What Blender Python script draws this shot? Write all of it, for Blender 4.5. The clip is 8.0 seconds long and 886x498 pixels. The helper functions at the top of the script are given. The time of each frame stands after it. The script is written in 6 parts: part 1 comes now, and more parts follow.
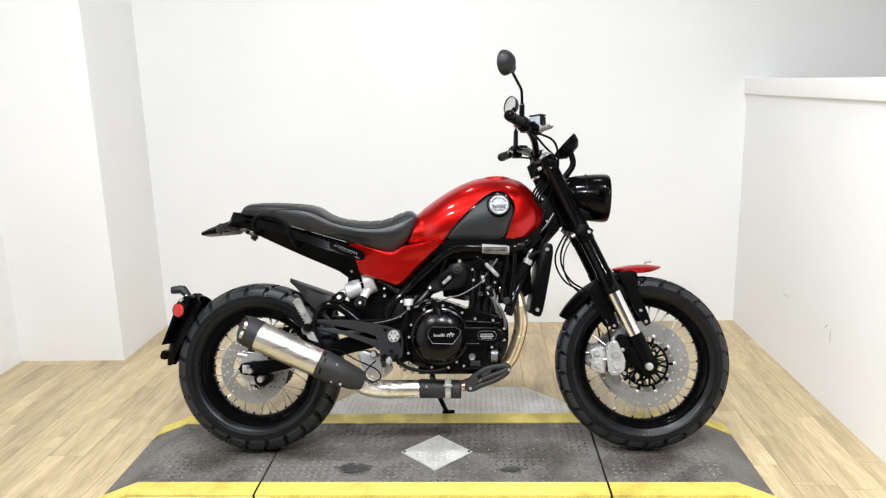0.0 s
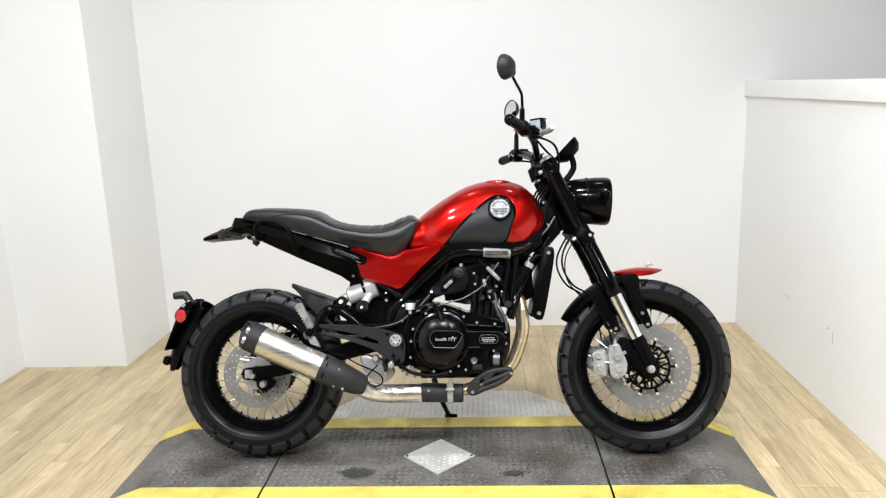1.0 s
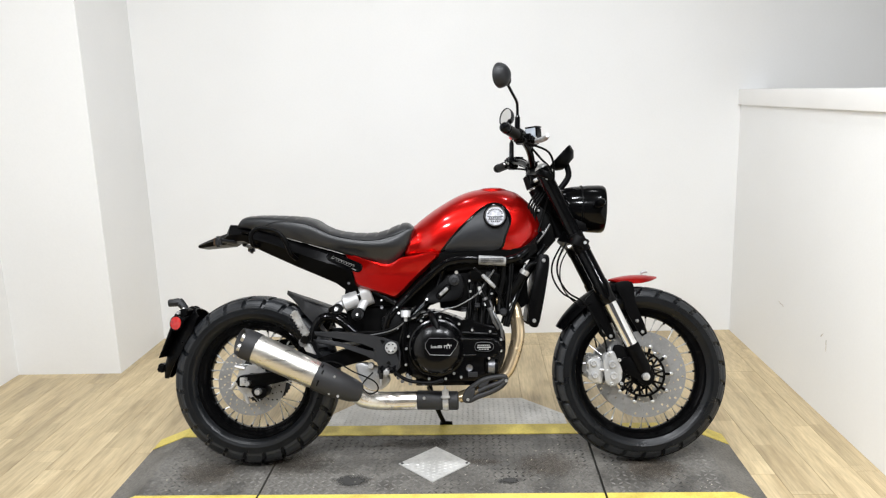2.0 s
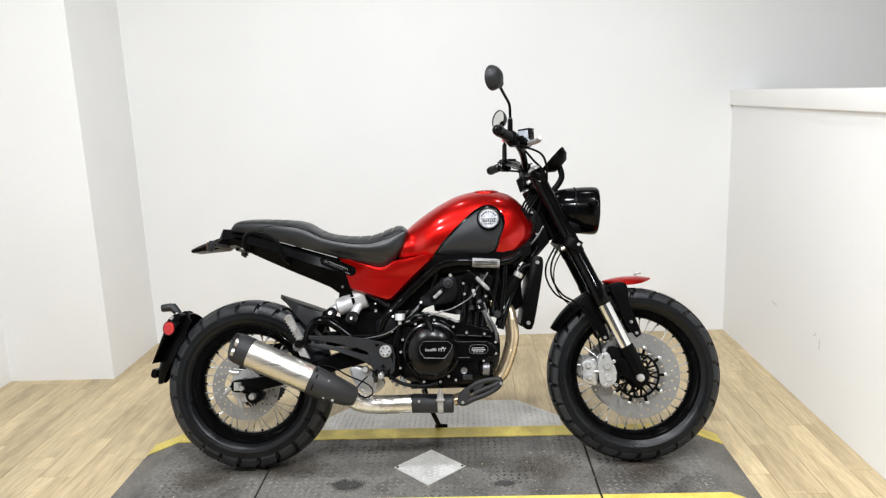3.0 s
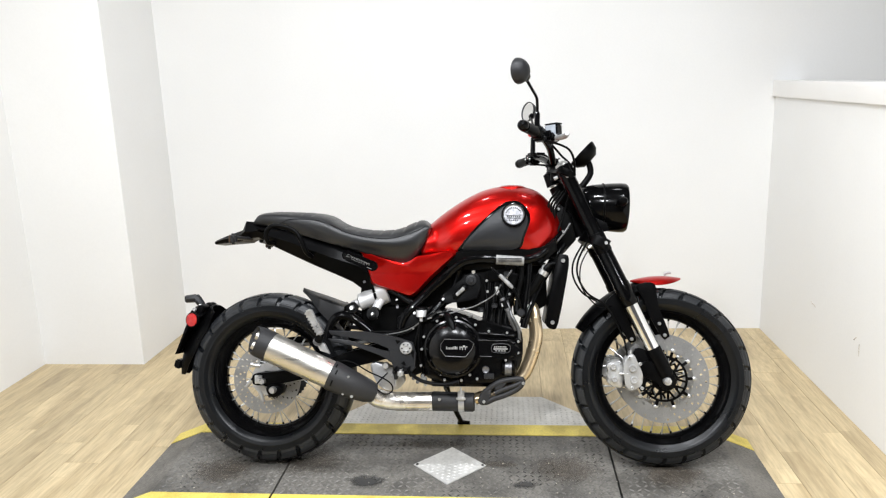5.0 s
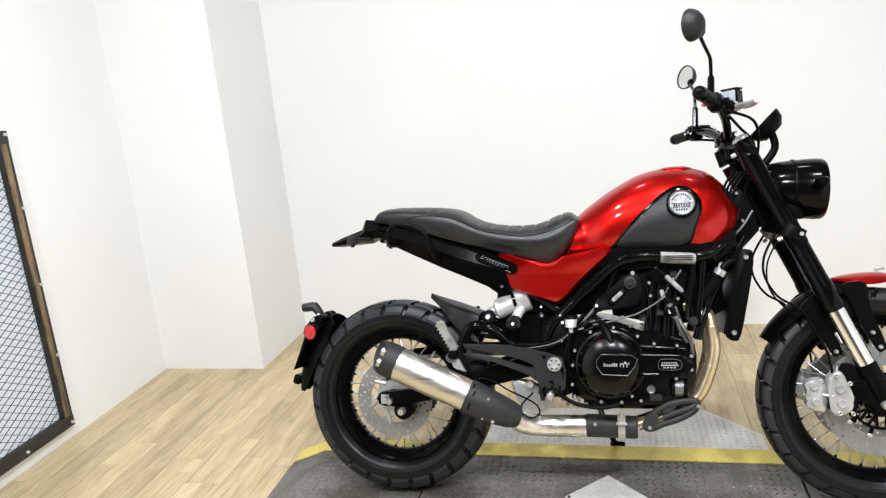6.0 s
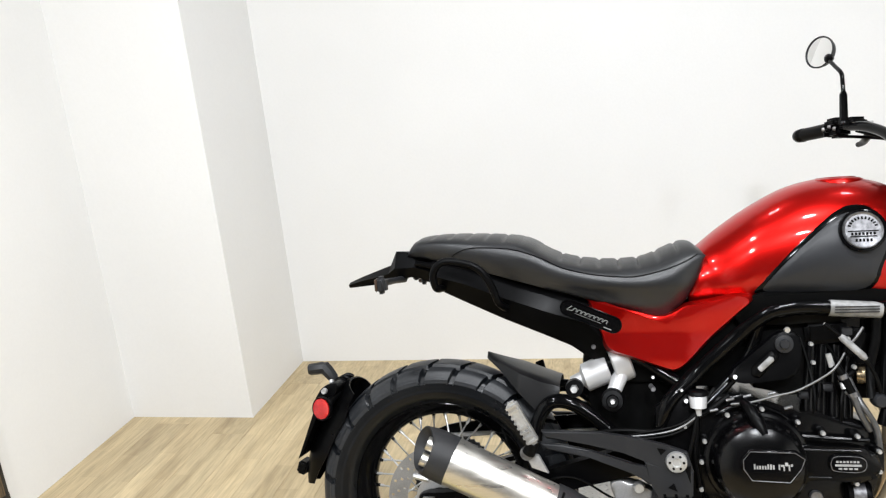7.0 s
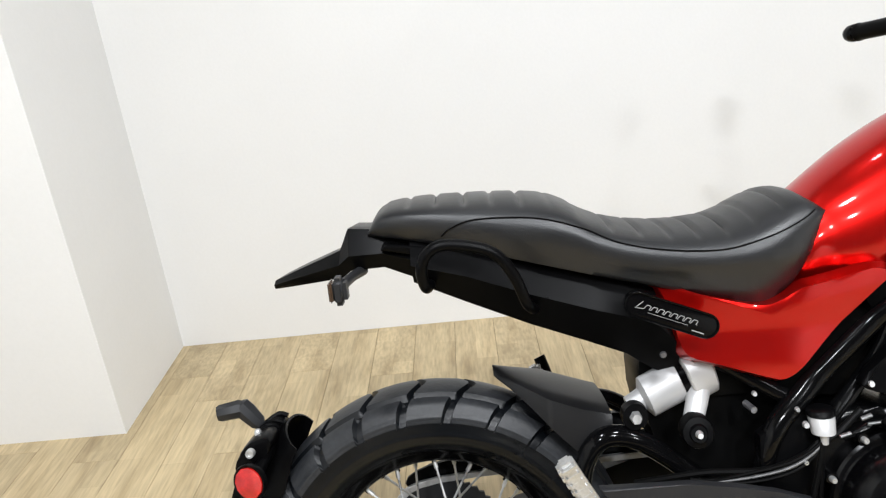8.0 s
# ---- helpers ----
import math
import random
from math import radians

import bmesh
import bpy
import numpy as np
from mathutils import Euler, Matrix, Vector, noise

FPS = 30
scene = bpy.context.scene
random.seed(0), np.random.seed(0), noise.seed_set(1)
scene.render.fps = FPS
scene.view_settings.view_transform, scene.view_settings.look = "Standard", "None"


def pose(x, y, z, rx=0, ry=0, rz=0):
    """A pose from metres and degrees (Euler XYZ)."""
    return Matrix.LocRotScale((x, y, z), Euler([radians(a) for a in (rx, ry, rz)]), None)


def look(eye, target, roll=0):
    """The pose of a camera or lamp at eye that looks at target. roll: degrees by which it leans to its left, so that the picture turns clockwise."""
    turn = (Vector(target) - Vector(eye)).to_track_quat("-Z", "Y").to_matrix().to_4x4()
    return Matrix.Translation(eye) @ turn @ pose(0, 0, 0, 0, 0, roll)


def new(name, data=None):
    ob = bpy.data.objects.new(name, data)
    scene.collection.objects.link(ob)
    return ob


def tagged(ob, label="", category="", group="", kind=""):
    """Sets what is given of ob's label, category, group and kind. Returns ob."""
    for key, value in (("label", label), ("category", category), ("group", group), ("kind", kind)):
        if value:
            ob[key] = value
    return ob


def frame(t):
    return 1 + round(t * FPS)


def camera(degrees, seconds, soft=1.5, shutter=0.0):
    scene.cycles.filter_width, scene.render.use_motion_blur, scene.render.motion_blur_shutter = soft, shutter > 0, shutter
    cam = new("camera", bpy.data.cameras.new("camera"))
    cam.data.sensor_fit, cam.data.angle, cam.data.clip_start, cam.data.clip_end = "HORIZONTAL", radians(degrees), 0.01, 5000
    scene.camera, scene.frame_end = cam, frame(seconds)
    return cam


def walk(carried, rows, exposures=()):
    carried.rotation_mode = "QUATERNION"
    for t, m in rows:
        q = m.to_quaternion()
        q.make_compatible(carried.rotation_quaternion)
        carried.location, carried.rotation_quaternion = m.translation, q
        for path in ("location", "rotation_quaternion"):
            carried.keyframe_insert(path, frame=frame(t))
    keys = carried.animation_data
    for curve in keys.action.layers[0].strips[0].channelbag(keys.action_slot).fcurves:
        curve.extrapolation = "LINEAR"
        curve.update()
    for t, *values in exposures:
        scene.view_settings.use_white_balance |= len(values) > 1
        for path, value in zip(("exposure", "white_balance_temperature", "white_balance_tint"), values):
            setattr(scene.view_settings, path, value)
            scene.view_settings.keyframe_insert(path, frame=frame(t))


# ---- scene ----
cam = camera(61.6, 8.0, soft=1.25)
PATH = [
    (0, (0.859, -2.607, 1.451), (0.761, -0.659, 1.009), -1.5),
    (0.5, (0.863, -2.61, 1.456), (0.759, -0.661, 1.021), -1.9),
    (1, (0.863, -2.611, 1.453), (0.759, -0.661, 1.021), -1.9),
    (1.5, (0.859, -2.616, 1.455), (0.763, -0.663, 1.033), -1.7),
    (3, (0.86, -2.612, 1.462), (0.788, -0.656, 1.05), -2.1),
    (3.5, (0.866, -2.604, 1.465), (0.802, -0.649, 1.046), -2.2),
    (4, (0.866, -2.605, 1.467), (0.809, -0.65, 1.049), -2.4),
    (5.3, (0.921, -2.488, 1.497), (0.605, -0.573, 1.011), -1.2),
    (5.5, (0.9, -2.427, 1.48), (0.445, -0.55, 0.963), -0.7),
    (6, (0.749, -2.165, 1.474), (0.286, -0.282, 0.986), -5.5),
    (6.5, (0.564, -1.856, 1.445), (0.16, 0.022, 0.889), -7.1),
    (7, (0.406, -1.506, 1.444), (-0.016, 0.379, 0.926), -5.8),
    (7.5, (0.215, -1.2, 1.385), (0.122, 0.668, 0.676), -8.4),
    (8, (0.097, -0.899, 1.364), (0.02, 0.957, 0.622), -6.4),
]
walk(cam, [(t, look(eye, target, roll)) for t, eye, target, roll in PATH],
     exposures=((0.0, 0.0), (1.0, -0.06), (1.5, -0.10), (3.0, -0.10), (3.5, -0.08), (4.0, -0.04), (5.5, 0.03), (6.5, 0.03), (7.5, -0.03), (8.0, -0.02)))



# ---- world, lights ----
world = bpy.data.worlds.new("world")
scene.world = world
world.use_nodes = True
world.node_tree.nodes["Background"].inputs["Color"].default_value = (0.9, 0.95, 1.0, 1)
world.node_tree.nodes["Background"].inputs["Strength"].default_value = 0.3
LAMP_TINT = (0.94, 0.97, 1.015)
LAMPS = ((-0.5, -2.3, 66.0), (0.9, -2.3, 80.0), (2.0, -2.3, 52.0), (-0.4, -0.7, 36.0), (0.9, -0.7, 40.0), (1.9, -0.7, 22.0), (0.2, 0.9, 4.0), (1.6, 0.9, 3.0))
scene.view_settings.exposure = 0.0


# ---- materials ----
def rgba(c):
    return (c[0], c[1], c[2], 1.0)


def material(name, colour, rough=0.5, metal=0.0, coat=0.0, tone=0.0, grain=0.0, bump=0.0, scale=20.0, fine=200.0,
             stretch=(1, 1, 1), rough_var=0.0, dark=None, dark_at=0.55, random_tone=0.0, spec=0.5):
    """Node material: colour with broad stains (tone), fine grain, roughness variation and bump."""
    m = bpy.data.materials.new(name)
    m.use_nodes = True
    nt = m.node_tree
    n, link = nt.nodes, nt.links.new
    b = n["Principled BSDF"]
    b.inputs["Base Color"].default_value = rgba(colour)
    b.inputs["Roughness"].default_value = rough
    b.inputs["Metallic"].default_value = metal
    b.inputs["Coat Weight"].default_value = coat
    b.inputs["Coat Roughness"].default_value = 0.05
    b.inputs["Specular IOR Level"].default_value = spec
    co = n.new("ShaderNodeTexCoord")
    mp = n.new("ShaderNodeMapping")
    mp.inputs["Scale"].default_value = stretch
    link(co.outputs["Object"], mp.inputs["Vector"])
    if random_tone:
        seed = n.new("ShaderNodeObjectInfo")
        shift = n.new("ShaderNodeVectorMath")
        shift.operation = "MULTIPLY_ADD"
        link(seed.outputs["Random"], shift.inputs[0])
        shift.inputs[1].default_value = (3.7, 9.1, 23.0)
        link(co.outputs["Object"], shift.inputs[2])
        link(shift.outputs["Vector"], mp.inputs["Vector"])
    broad = n.new("ShaderNodeTexNoise")
    broad.inputs["Scale"].default_value = scale
    broad.inputs["Detail"].default_value = 5
    link(mp.outputs["Vector"], broad.inputs["Vector"])
    tiny = n.new("ShaderNodeTexNoise")
    tiny.inputs["Scale"].default_value = fine
    tiny.inputs["Detail"].default_value = 3
    link(mp.outputs["Vector"], tiny.inputs["Vector"])
    last = None
    if tone or dark:
        ramp = n.new("ShaderNodeValToRGB")
        d = dark or tuple(v * (1 - tone) for v in colour)
        ramp.color_ramp.elements[0].color = rgba(d)
        ramp.color_ramp.elements[1].color = rgba(colour)
        ramp.color_ramp.elements[0].position = dark_at - 0.2
        ramp.color_ramp.elements[1].position = dark_at + 0.1
        link(broad.outputs["Fac"], ramp.inputs["Fac"])
        last = ramp.outputs["Color"]
    if grain:
        mix = n.new("ShaderNodeMix")
        mix.data_type = "RGBA"
        mix.blend_type = "MULTIPLY"
        mix.inputs["Factor"].default_value = 1.0
        r2 = n.new("ShaderNodeValToRGB")
        r2.color_ramp.elements[0].color = (1 - grain, 1 - grain, 1 - grain, 1)
        r2.color_ramp.elements[0].position = 0.3
        r2.color_ramp.elements[1].position = 0.65
        link(tiny.outputs["Fac"], r2.inputs["Fac"])
        if last:
            link(last, mix.inputs[6])
        else:
            mix.inputs[6].default_value = rgba(colour)
        link(r2.outputs["Color"], mix.inputs[7])
        last = mix.outputs[2]
    if random_tone:
        info = n.new("ShaderNodeObjectInfo")
        mr = n.new("ShaderNodeMapRange")
        mr.inputs["To Min"].default_value = 1 - random_tone
        mr.inputs["To Max"].default_value = 1 + random_tone * 0.4
        link(info.outputs["Random"], mr.inputs["Value"])
        hs = n.new("ShaderNodeHueSaturation")
        link(mr.outputs["Result"], hs.inputs["Value"])
        if last:
            link(last, hs.inputs["Color"])
        else:
            hs.inputs["Color"].default_value = rgba(colour)
        last = hs.outputs["Color"]
    if last:
        link(last, b.inputs["Base Color"])
    if rough_var:
        mr = n.new("ShaderNodeMapRange")
        mr.inputs["From Min"].default_value = 0.3
        mr.inputs["From Max"].default_value = 0.7
        mr.inputs["To Min"].default_value = max(0.02, rough - rough_var)
        mr.inputs["To Max"].default_value = min(1, rough + rough_var)
        link(broad.outputs["Fac"], mr.inputs["Value"])
        link(mr.outputs["Result"], b.inputs["Roughness"])
    if bump:
        bp = n.new("ShaderNodeBump")
        bp.inputs["Strength"].default_value = bump
        bp.inputs["Distance"].default_value = 0.002
        link(tiny.outputs["Fac"], bp.inputs["Height"])
        link(bp.outputs["Normal"], b.inputs["Normal"])
    return m


WALL = material("wall_paint", (0.82, 0.82, 0.81), 0.75, tone=0.035, scale=1.2, bump=0.15, fine=90, grain=0.015)
TRIM = material("trim_paint", (0.84, 0.83, 0.81), 0.4, tone=0.03, scale=3)
CEIL = material("ceiling_paint", (0.10, 0.10, 0.105), 0.9, tone=0.1, scale=2)
# Greyer than WALL to dim reflections in the tank and bounced light.
FAR_PAINT = material("bounce_dimming_grey", (0.62, 0.62, 0.61), 0.8, tone=0.08, scale=1.5)
FRONT_WALL = material("grey_wall_paint", (0.16, 0.16, 0.17), 0.85, tone=0.1, scale=1.5)
WOOD = material("vinyl_plank", (0.605, 0.485, 0.295), 0.42, tone=0.0, dark=(0.41, 0.307, 0.167), dark_at=0.45, scale=3.0, grain=0.26,
                fine=17, stretch=(6, 0.55, 1), rough_var=0.1, random_tone=0.11, bump=0.12)


def printed_strips(m, wide, long):
    """Strips of slightly different tone, as printed along each board."""
    n, link = m.node_tree.nodes, m.node_tree.links.new
    b = n["Principled BSDF"]
    source = b.inputs["Base Color"].links[0].from_socket
    co, info, cut, swap, add = (n.new("ShaderNode" + k) for k in ("TexCoord", "ObjectInfo", "SeparateXYZ", "CombineXYZ", "MixRGB"))
    bricks = n.new("ShaderNodeTexBrick")
    slide = n.new("ShaderNodeMath")
    slide.operation = "MULTIPLY_ADD"
    slide.inputs[1].default_value = 7.3
    link(co.outputs["Object"], cut.inputs[0])
    link(info.outputs["Random"], slide.inputs[0])
    link(cut.outputs["Y"], slide.inputs[2])
    link(slide.outputs[0], swap.inputs["X"])
    link(cut.outputs["X"], swap.inputs["Y"])
    link(info.outputs["Random"], swap.inputs["Z"])
    link(swap.outputs[0], bricks.inputs["Vector"])
    bricks.inputs["Scale"].default_value = 1.0
    bricks.inputs["Brick Width"].default_value = long
    bricks.inputs["Row Height"].default_value = wide
    bricks.inputs["Mortar Size"].default_value = 0.0006
    bricks.inputs["Color1"].default_value = (0.87, 0.855, 0.82, 1)
    bricks.inputs["Color2"].default_value = (1.08, 1.075, 1.05, 1)
    bricks.inputs["Mortar"].default_value = (0.84, 0.81, 0.77, 1)
    add.blend_type = "MULTIPLY"
    add.inputs["Fac"].default_value = 1.0
    link(source, add.inputs["Color1"])
    link(bricks.outputs["Color"], add.inputs["Color2"])
    link(add.outputs["Color"], b.inputs["Base Color"])


printed_strips(WOOD, 0.0762, 0.36)
GAP = material("floor_joint", (0.24, 0.18, 0.10), 0.8)
RUBBER_MAT = material("worn_tread_plate", (0.165, 0.155, 0.138), 0.55, dark=(0.036, 0.033, 0.029), dark_at=0.46, scale=7, grain=0.5, fine=110,
                      rough_var=0.15, bump=0.5)
YELLOW = material("yellow_paint", (0.75, 0.60, 0.125), 0.5, dark=(0.46, 0.35, 0.06), dark_at=0.42, scale=9, grain=0.22, fine=130, bump=0.3)
TREAD_TOP = material("worn_tread_tops", (0.200, 0.189, 0.172), 0.45, dark=(0.024, 0.023, 0.021), dark_at=0.53, scale=5, grain=0.3, fine=90, rough_var=0.1)


def stain(name, colour, strength, rough):
    """A thin spill that fades raggedly to nothing at its rim."""
    m = material(name, colour, rough, tone=0.4, scale=20, grain=0.3, fine=90)
    nt = m.node_tree
    n, link = nt.nodes, nt.links.new
    co, flat, far, noise = n.new("ShaderNodeTexCoord"), n.new("ShaderNodeVectorMath"), n.new("ShaderNodeVectorMath"), n.new("ShaderNodeTexNoise")
    flat.operation, far.operation = "MULTIPLY", "DISTANCE"
    flat.inputs[1].default_value = (1, 1, 0)
    far.inputs[1].default_value = (0.5, 0.5, 0)
    noise.inputs["Scale"].default_value = 38
    noise.inputs["Detail"].default_value = 6
    link(co.outputs["Generated"], flat.inputs[0])
    link(flat.outputs["Vector"], far.inputs[0])
    link(co.outputs["Object"], noise.inputs["Vector"])
    mix_in = n.new("ShaderNodeMath")
    mix_in.operation = "MULTIPLY_ADD"
    link(noise.outputs["Fac"], mix_in.inputs[0])
    mix_in.inputs[1].default_value = -0.55
    link(far.outputs["Value"], mix_in.inputs[2])
    mr = n.new("ShaderNodeMapRange")
    mr.inputs["From Min"].default_value = -0.06
    mr.inputs["From Max"].default_value = 0.18
    mr.inputs["To Min"].default_value = strength
    mr.inputs["To Max"].default_value = 0.0
    link(mix_in.outputs[0], mr.inputs["Value"])
    link(mr.outputs["Result"], n["Principled BSDF"].inputs["Alpha"])
    return m


OIL = stain("oil_stain", (0.03, 0.029, 0.028), 0.9, 0.35)
DIRT = stain("brown_dirt", (0.10, 0.075, 0.05), 0.38, 0.7)
PLATE = material("bright_checker_plate", (0.70, 0.69, 0.66), 0.42, metal=0.32, tone=0.25, scale=8, grain=0.15, fine=90, rough_var=0.12)
STEEL_DARK = material("dark_steel", (0.05, 0.048, 0.045), 0.5, metal=0.4, tone=0.4, scale=14, grain=0.3, fine=150)
RUSTY = material("weathered_strip", (0.30, 0.20, 0.10), 0.6, dark=(0.06, 0.045, 0.03), dark_at=0.5, scale=12, grain=0.4, fine=100, stretch=(1, 4, 0.6))
# Bluish-white base colour stands in for light behind the mesh; it emits nothing.
BACKLIGHT_TINT = bpy.data.materials.new("backlight_tint")
BACKLIGHT_TINT.use_nodes = True
BACKLIGHT_TINT.node_tree.nodes["Principled BSDF"].inputs["Base Color"].default_value = (0.84, 0.91, 1.0, 1)
BACKLIGHT_TINT.node_tree.nodes["Principled BSDF"].inputs["Roughness"].default_value = 0.7
LAMP_MAT = bpy.data.materials.new("lamp_diffuser")
LAMP_MAT.use_nodes = True
LAMP_MAT.node_tree.nodes["Principled BSDF"].inputs["Emission Color"].default_value = (1.0, 0.97, 0.92, 1)
LAMP_MAT.node_tree.nodes["Principled BSDF"].inputs["Emission Strength"].default_value = 6.0


# ---- mesh helpers ----
def link_mesh(name, bm, mat, smooth=True, angle=40):
    me = bpy.data.meshes.new(name)
    bmesh.ops.recalc_face_normals(bm, faces=bm.faces)
    if smooth:
        for f in bm.faces:
            f.smooth = True
        for e in bm.edges:
            if len(e.link_faces) == 2 and e.calc_face_angle(0) > radians(angle):
                e.smooth = False
    bm.to_mesh(me)
    bm.free()
    me.materials.append(mat)
    return me


def thing(name, bm, mat, label, category, group="", kind="", smooth=True):
    return tagged(new(name, link_mesh(name, bm, mat, smooth)), label, category, group, kind)


SETTLED = set()


def fade(v, a, b):
    return min(1, max(0, (v - a) / (b - a)))


def settle(bm):
    """Small proportions of the machine: the flanks under the tank drawn in, the upper body a little longer, the tail wider and further forward."""
    slim = max(abs(v.co.y) for v in bm.verts) < 0.180
    for v in bm.verts:
        x, y, z = v.co
        if slim:
            k = fade(x, 0.18, 0.36) * fade(x, 1.04, 0.95) * fade(z, 0.56, 0.64) * fade(z, 0.83, 0.72)
            d = abs(y) * 0.20 * k
            x += d / 2.7 * (x - 0.862)
            z += d / 2.7 * (z - 0.632)
            y -= math.copysign(d, y)
            v.co.y = y
        w = fade(x, 0.80, 0.56) * fade(x, -0.29, -0.20) * fade(z, 0.57, 0.66)
        x += 0.010 * w
        v.co.y = y = y * (1 + 0.06 * w)
        v.co.x = x + (x - 0.87) * 0.009 * z
        k = min(1, max(0, (1.12 - z) / 0.1))
        v.co.z = z * 1.003 - 0.03 * abs(y) * k + 0.004 * (1 - k)


def part(name, bm, mat, parent, label="", smooth=True, angle=40, loose=False):
    if parent in SETTLED and not loose:
        settle(bm)
    ob = new(name, link_mesh(name, bm, mat, smooth, angle))
    ob.parent = parent
    if parent in SETTLED and not loose:
        SETTLED.add(ob)
    return tagged(ob, label) if label else ob


def add_box(bm, x0, x1, y0, y1, z0, z1, bevel=0.0):
    r = bmesh.ops.create_cube(bm, size=1, matrix=Matrix.LocRotScale(((x0 + x1) / 2, (y0 + y1) / 2, (z0 + z1) / 2), None, (x1 - x0, y1 - y0, z1 - z0)))
    if bevel:
        es = list({e for v in r["verts"] for e in v.link_edges})
        bmesh.ops.bevel(bm, geom=es, offset=bevel, segments=2, profile=0.7, affect="EDGES")
    return bm


def box(x0, x1, y0, y1, z0, z1, bevel=0.0):
    return add_box(bmesh.new(), x0, x1, y0, y1, z0, z1, bevel)


def smooth_line(pts, n=6, closed=False):
    """Catmull-Rom through the points."""
    pts = [Vector(p) for p in pts]
    out = []
    k = len(pts)
    for i in range(k if closed else k - 1):
        a = pts[(i - 1) % k] if (closed or i) else pts[0]
        b, c = pts[i], pts[(i + 1) % k]
        d = pts[(i + 2) % k] if (closed or i + 2 < k) else pts[-1]
        for j in range(n):
            t = j / n
            out.append(0.5 * ((2 * b) + (c - a) * t + (2 * a - 5 * b + 4 * c - d) * t * t + (3 * b - a - 3 * c + d) * t ** 3))
    if not closed:
        out.append(pts[-1])
    return out


def add_tube(bm, pts, radius, seg=10, closed=False, caps=True):
    """A round bar along the points; radius is a number or one for each point."""
    pts = [Vector(p) for p in pts]
    k = len(pts)
    rings, up = [], None
    for i, p in enumerate(pts):
        a = pts[(i - 1) % k] if (closed or i) else pts[0]
        b = pts[(i + 1) % k] if (closed or i + 1 < k) else pts[-1]
        d = (b - a).normalized()
        if up is None:
            up = d.orthogonal().normalized()
        up = (up - d * up.dot(d)).normalized()
        side = d.cross(up)
        r = radius[i] if isinstance(radius, (list, tuple)) else radius
        rings.append([bm.verts.new(p + (up * math.cos(2 * math.pi * j / seg) + side * math.sin(2 * math.pi * j / seg)) * r) for j in range(seg)])
    for i in range(k if closed else k - 1):
        a, b = rings[i], rings[(i + 1) % k]
        for j in range(seg):
            bm.faces.new((a[j], a[(j + 1) % seg], b[(j + 1) % seg], b[j]))
    if caps and not closed:
        bm.faces.new(rings[0][::-1])
        bm.faces.new(rings[-1])
    return bm


def tube(pts, radius, seg=10, n=0, closed=False):
    if n:
        pts = smooth_line(pts, n, closed)
    return add_tube(bmesh.new(), pts, radius, seg, closed)


def add_lathe(bm, profile, seg=48, centre=(0, 0, 0), turn=None, closed=False):
    """Turns a profile of (radius, along) round the y axis."""
    turn = turn or Matrix.Identity(3)
    rings = []
    for r, y in profile:
        if r < 1e-6:
            rings.append([bm.verts.new(Vector(centre) + turn @ Vector((0, y, 0)))])
        else:
            rings.append([bm.verts.new(Vector(centre) + turn @ Vector((r * math.cos(2 * math.pi * j / seg), y, r * math.sin(2 * math.pi * j / seg)))) for j in range(seg)])
    pairs = list(zip(rings, rings[1:])) + ([(rings[-1], rings[0])] if closed else [])
    for a, b in pairs:
        for j in range(seg):
            q = [a[j % len(a)], a[(j + 1) % len(a)], b[(j + 1) % len(b)], b[j % len(b)]]
            q = list(dict.fromkeys(q))
            if len(q) > 2:
                bm.faces.new(q)
    return bm


def lathe(profile, seg=48, centre=(0, 0, 0), turn=None, closed=False):
    return add_lathe(bmesh.new(), profile, seg, centre, turn, closed)


def add_slab(bm, outline, y0, y1, bevel=0.0, seg=2):
    """An outline in (x, z), thick from y0 to y1, with rounded edges."""
    a = [bm.verts.new((x, y0, z)) for x, z in outline]
    b = [bm.verts.new((x, y1, z)) for x, z in outline]
    k = len(outline)
    fs = [bm.faces.new(a), bm.faces.new(b[::-1])]
    for i in range(k):
        fs.append(bm.faces.new((a[i], b[i], b[(i + 1) % k], a[(i + 1) % k])))
    if bevel:
        es = list({e for f in fs[:2] for e in f.edges})
        bmesh.ops.bevel(bm, geom=es, offset=bevel, segments=seg, profile=0.6, affect="EDGES")
    return bm


def slab(outline, y0, y1, bevel=0.0, seg=2):
    return add_slab(bmesh.new(), outline, y0, y1, bevel, seg)


def loft(sections, cap=True):
    """Joins closed rings of equally many points."""
    bm = bmesh.new()
    rings = [[bm.verts.new(p) for p in s] for s in sections]
    for a, b in zip(rings, rings[1:]):
        k = len(a)
        for j in range(k):
            bm.faces.new((a[j], a[(j + 1) % k], b[(j + 1) % k], b[j]))
    if cap:
        bm.faces.new(rings[0][::-1])
        bm.faces.new(rings[-1])
    return bm


# ---- room ----
LEFT, RIGHT, BACK, FRONT, HIGH = -1.67, 2.375, 1.733, -6.5, 3.3
FAR_RIGHT = 4.6
COL_X, COL_Y = -1.095, 1.15

thing("floor", box(LEFT - 0.1, FAR_RIGHT, FRONT, BACK + 0.1, -0.1, -0.004), GAP, "wood-look vinyl plank floor in pale oak tones", "floor", kind="structure")
thing("wall_back", box(COL_X, FAR_RIGHT, BACK, BACK + 0.12, -0.1, HIGH), WALL, "plain white painted wall behind the motorcycle", "wall", kind="structure")
thing("wall_column", box(LEFT - 0.12, COL_X, COL_Y, BACK + 0.12, -0.1, HIGH), WALL, "white painted boxed-out column in the room corner", "wall", kind="structure")
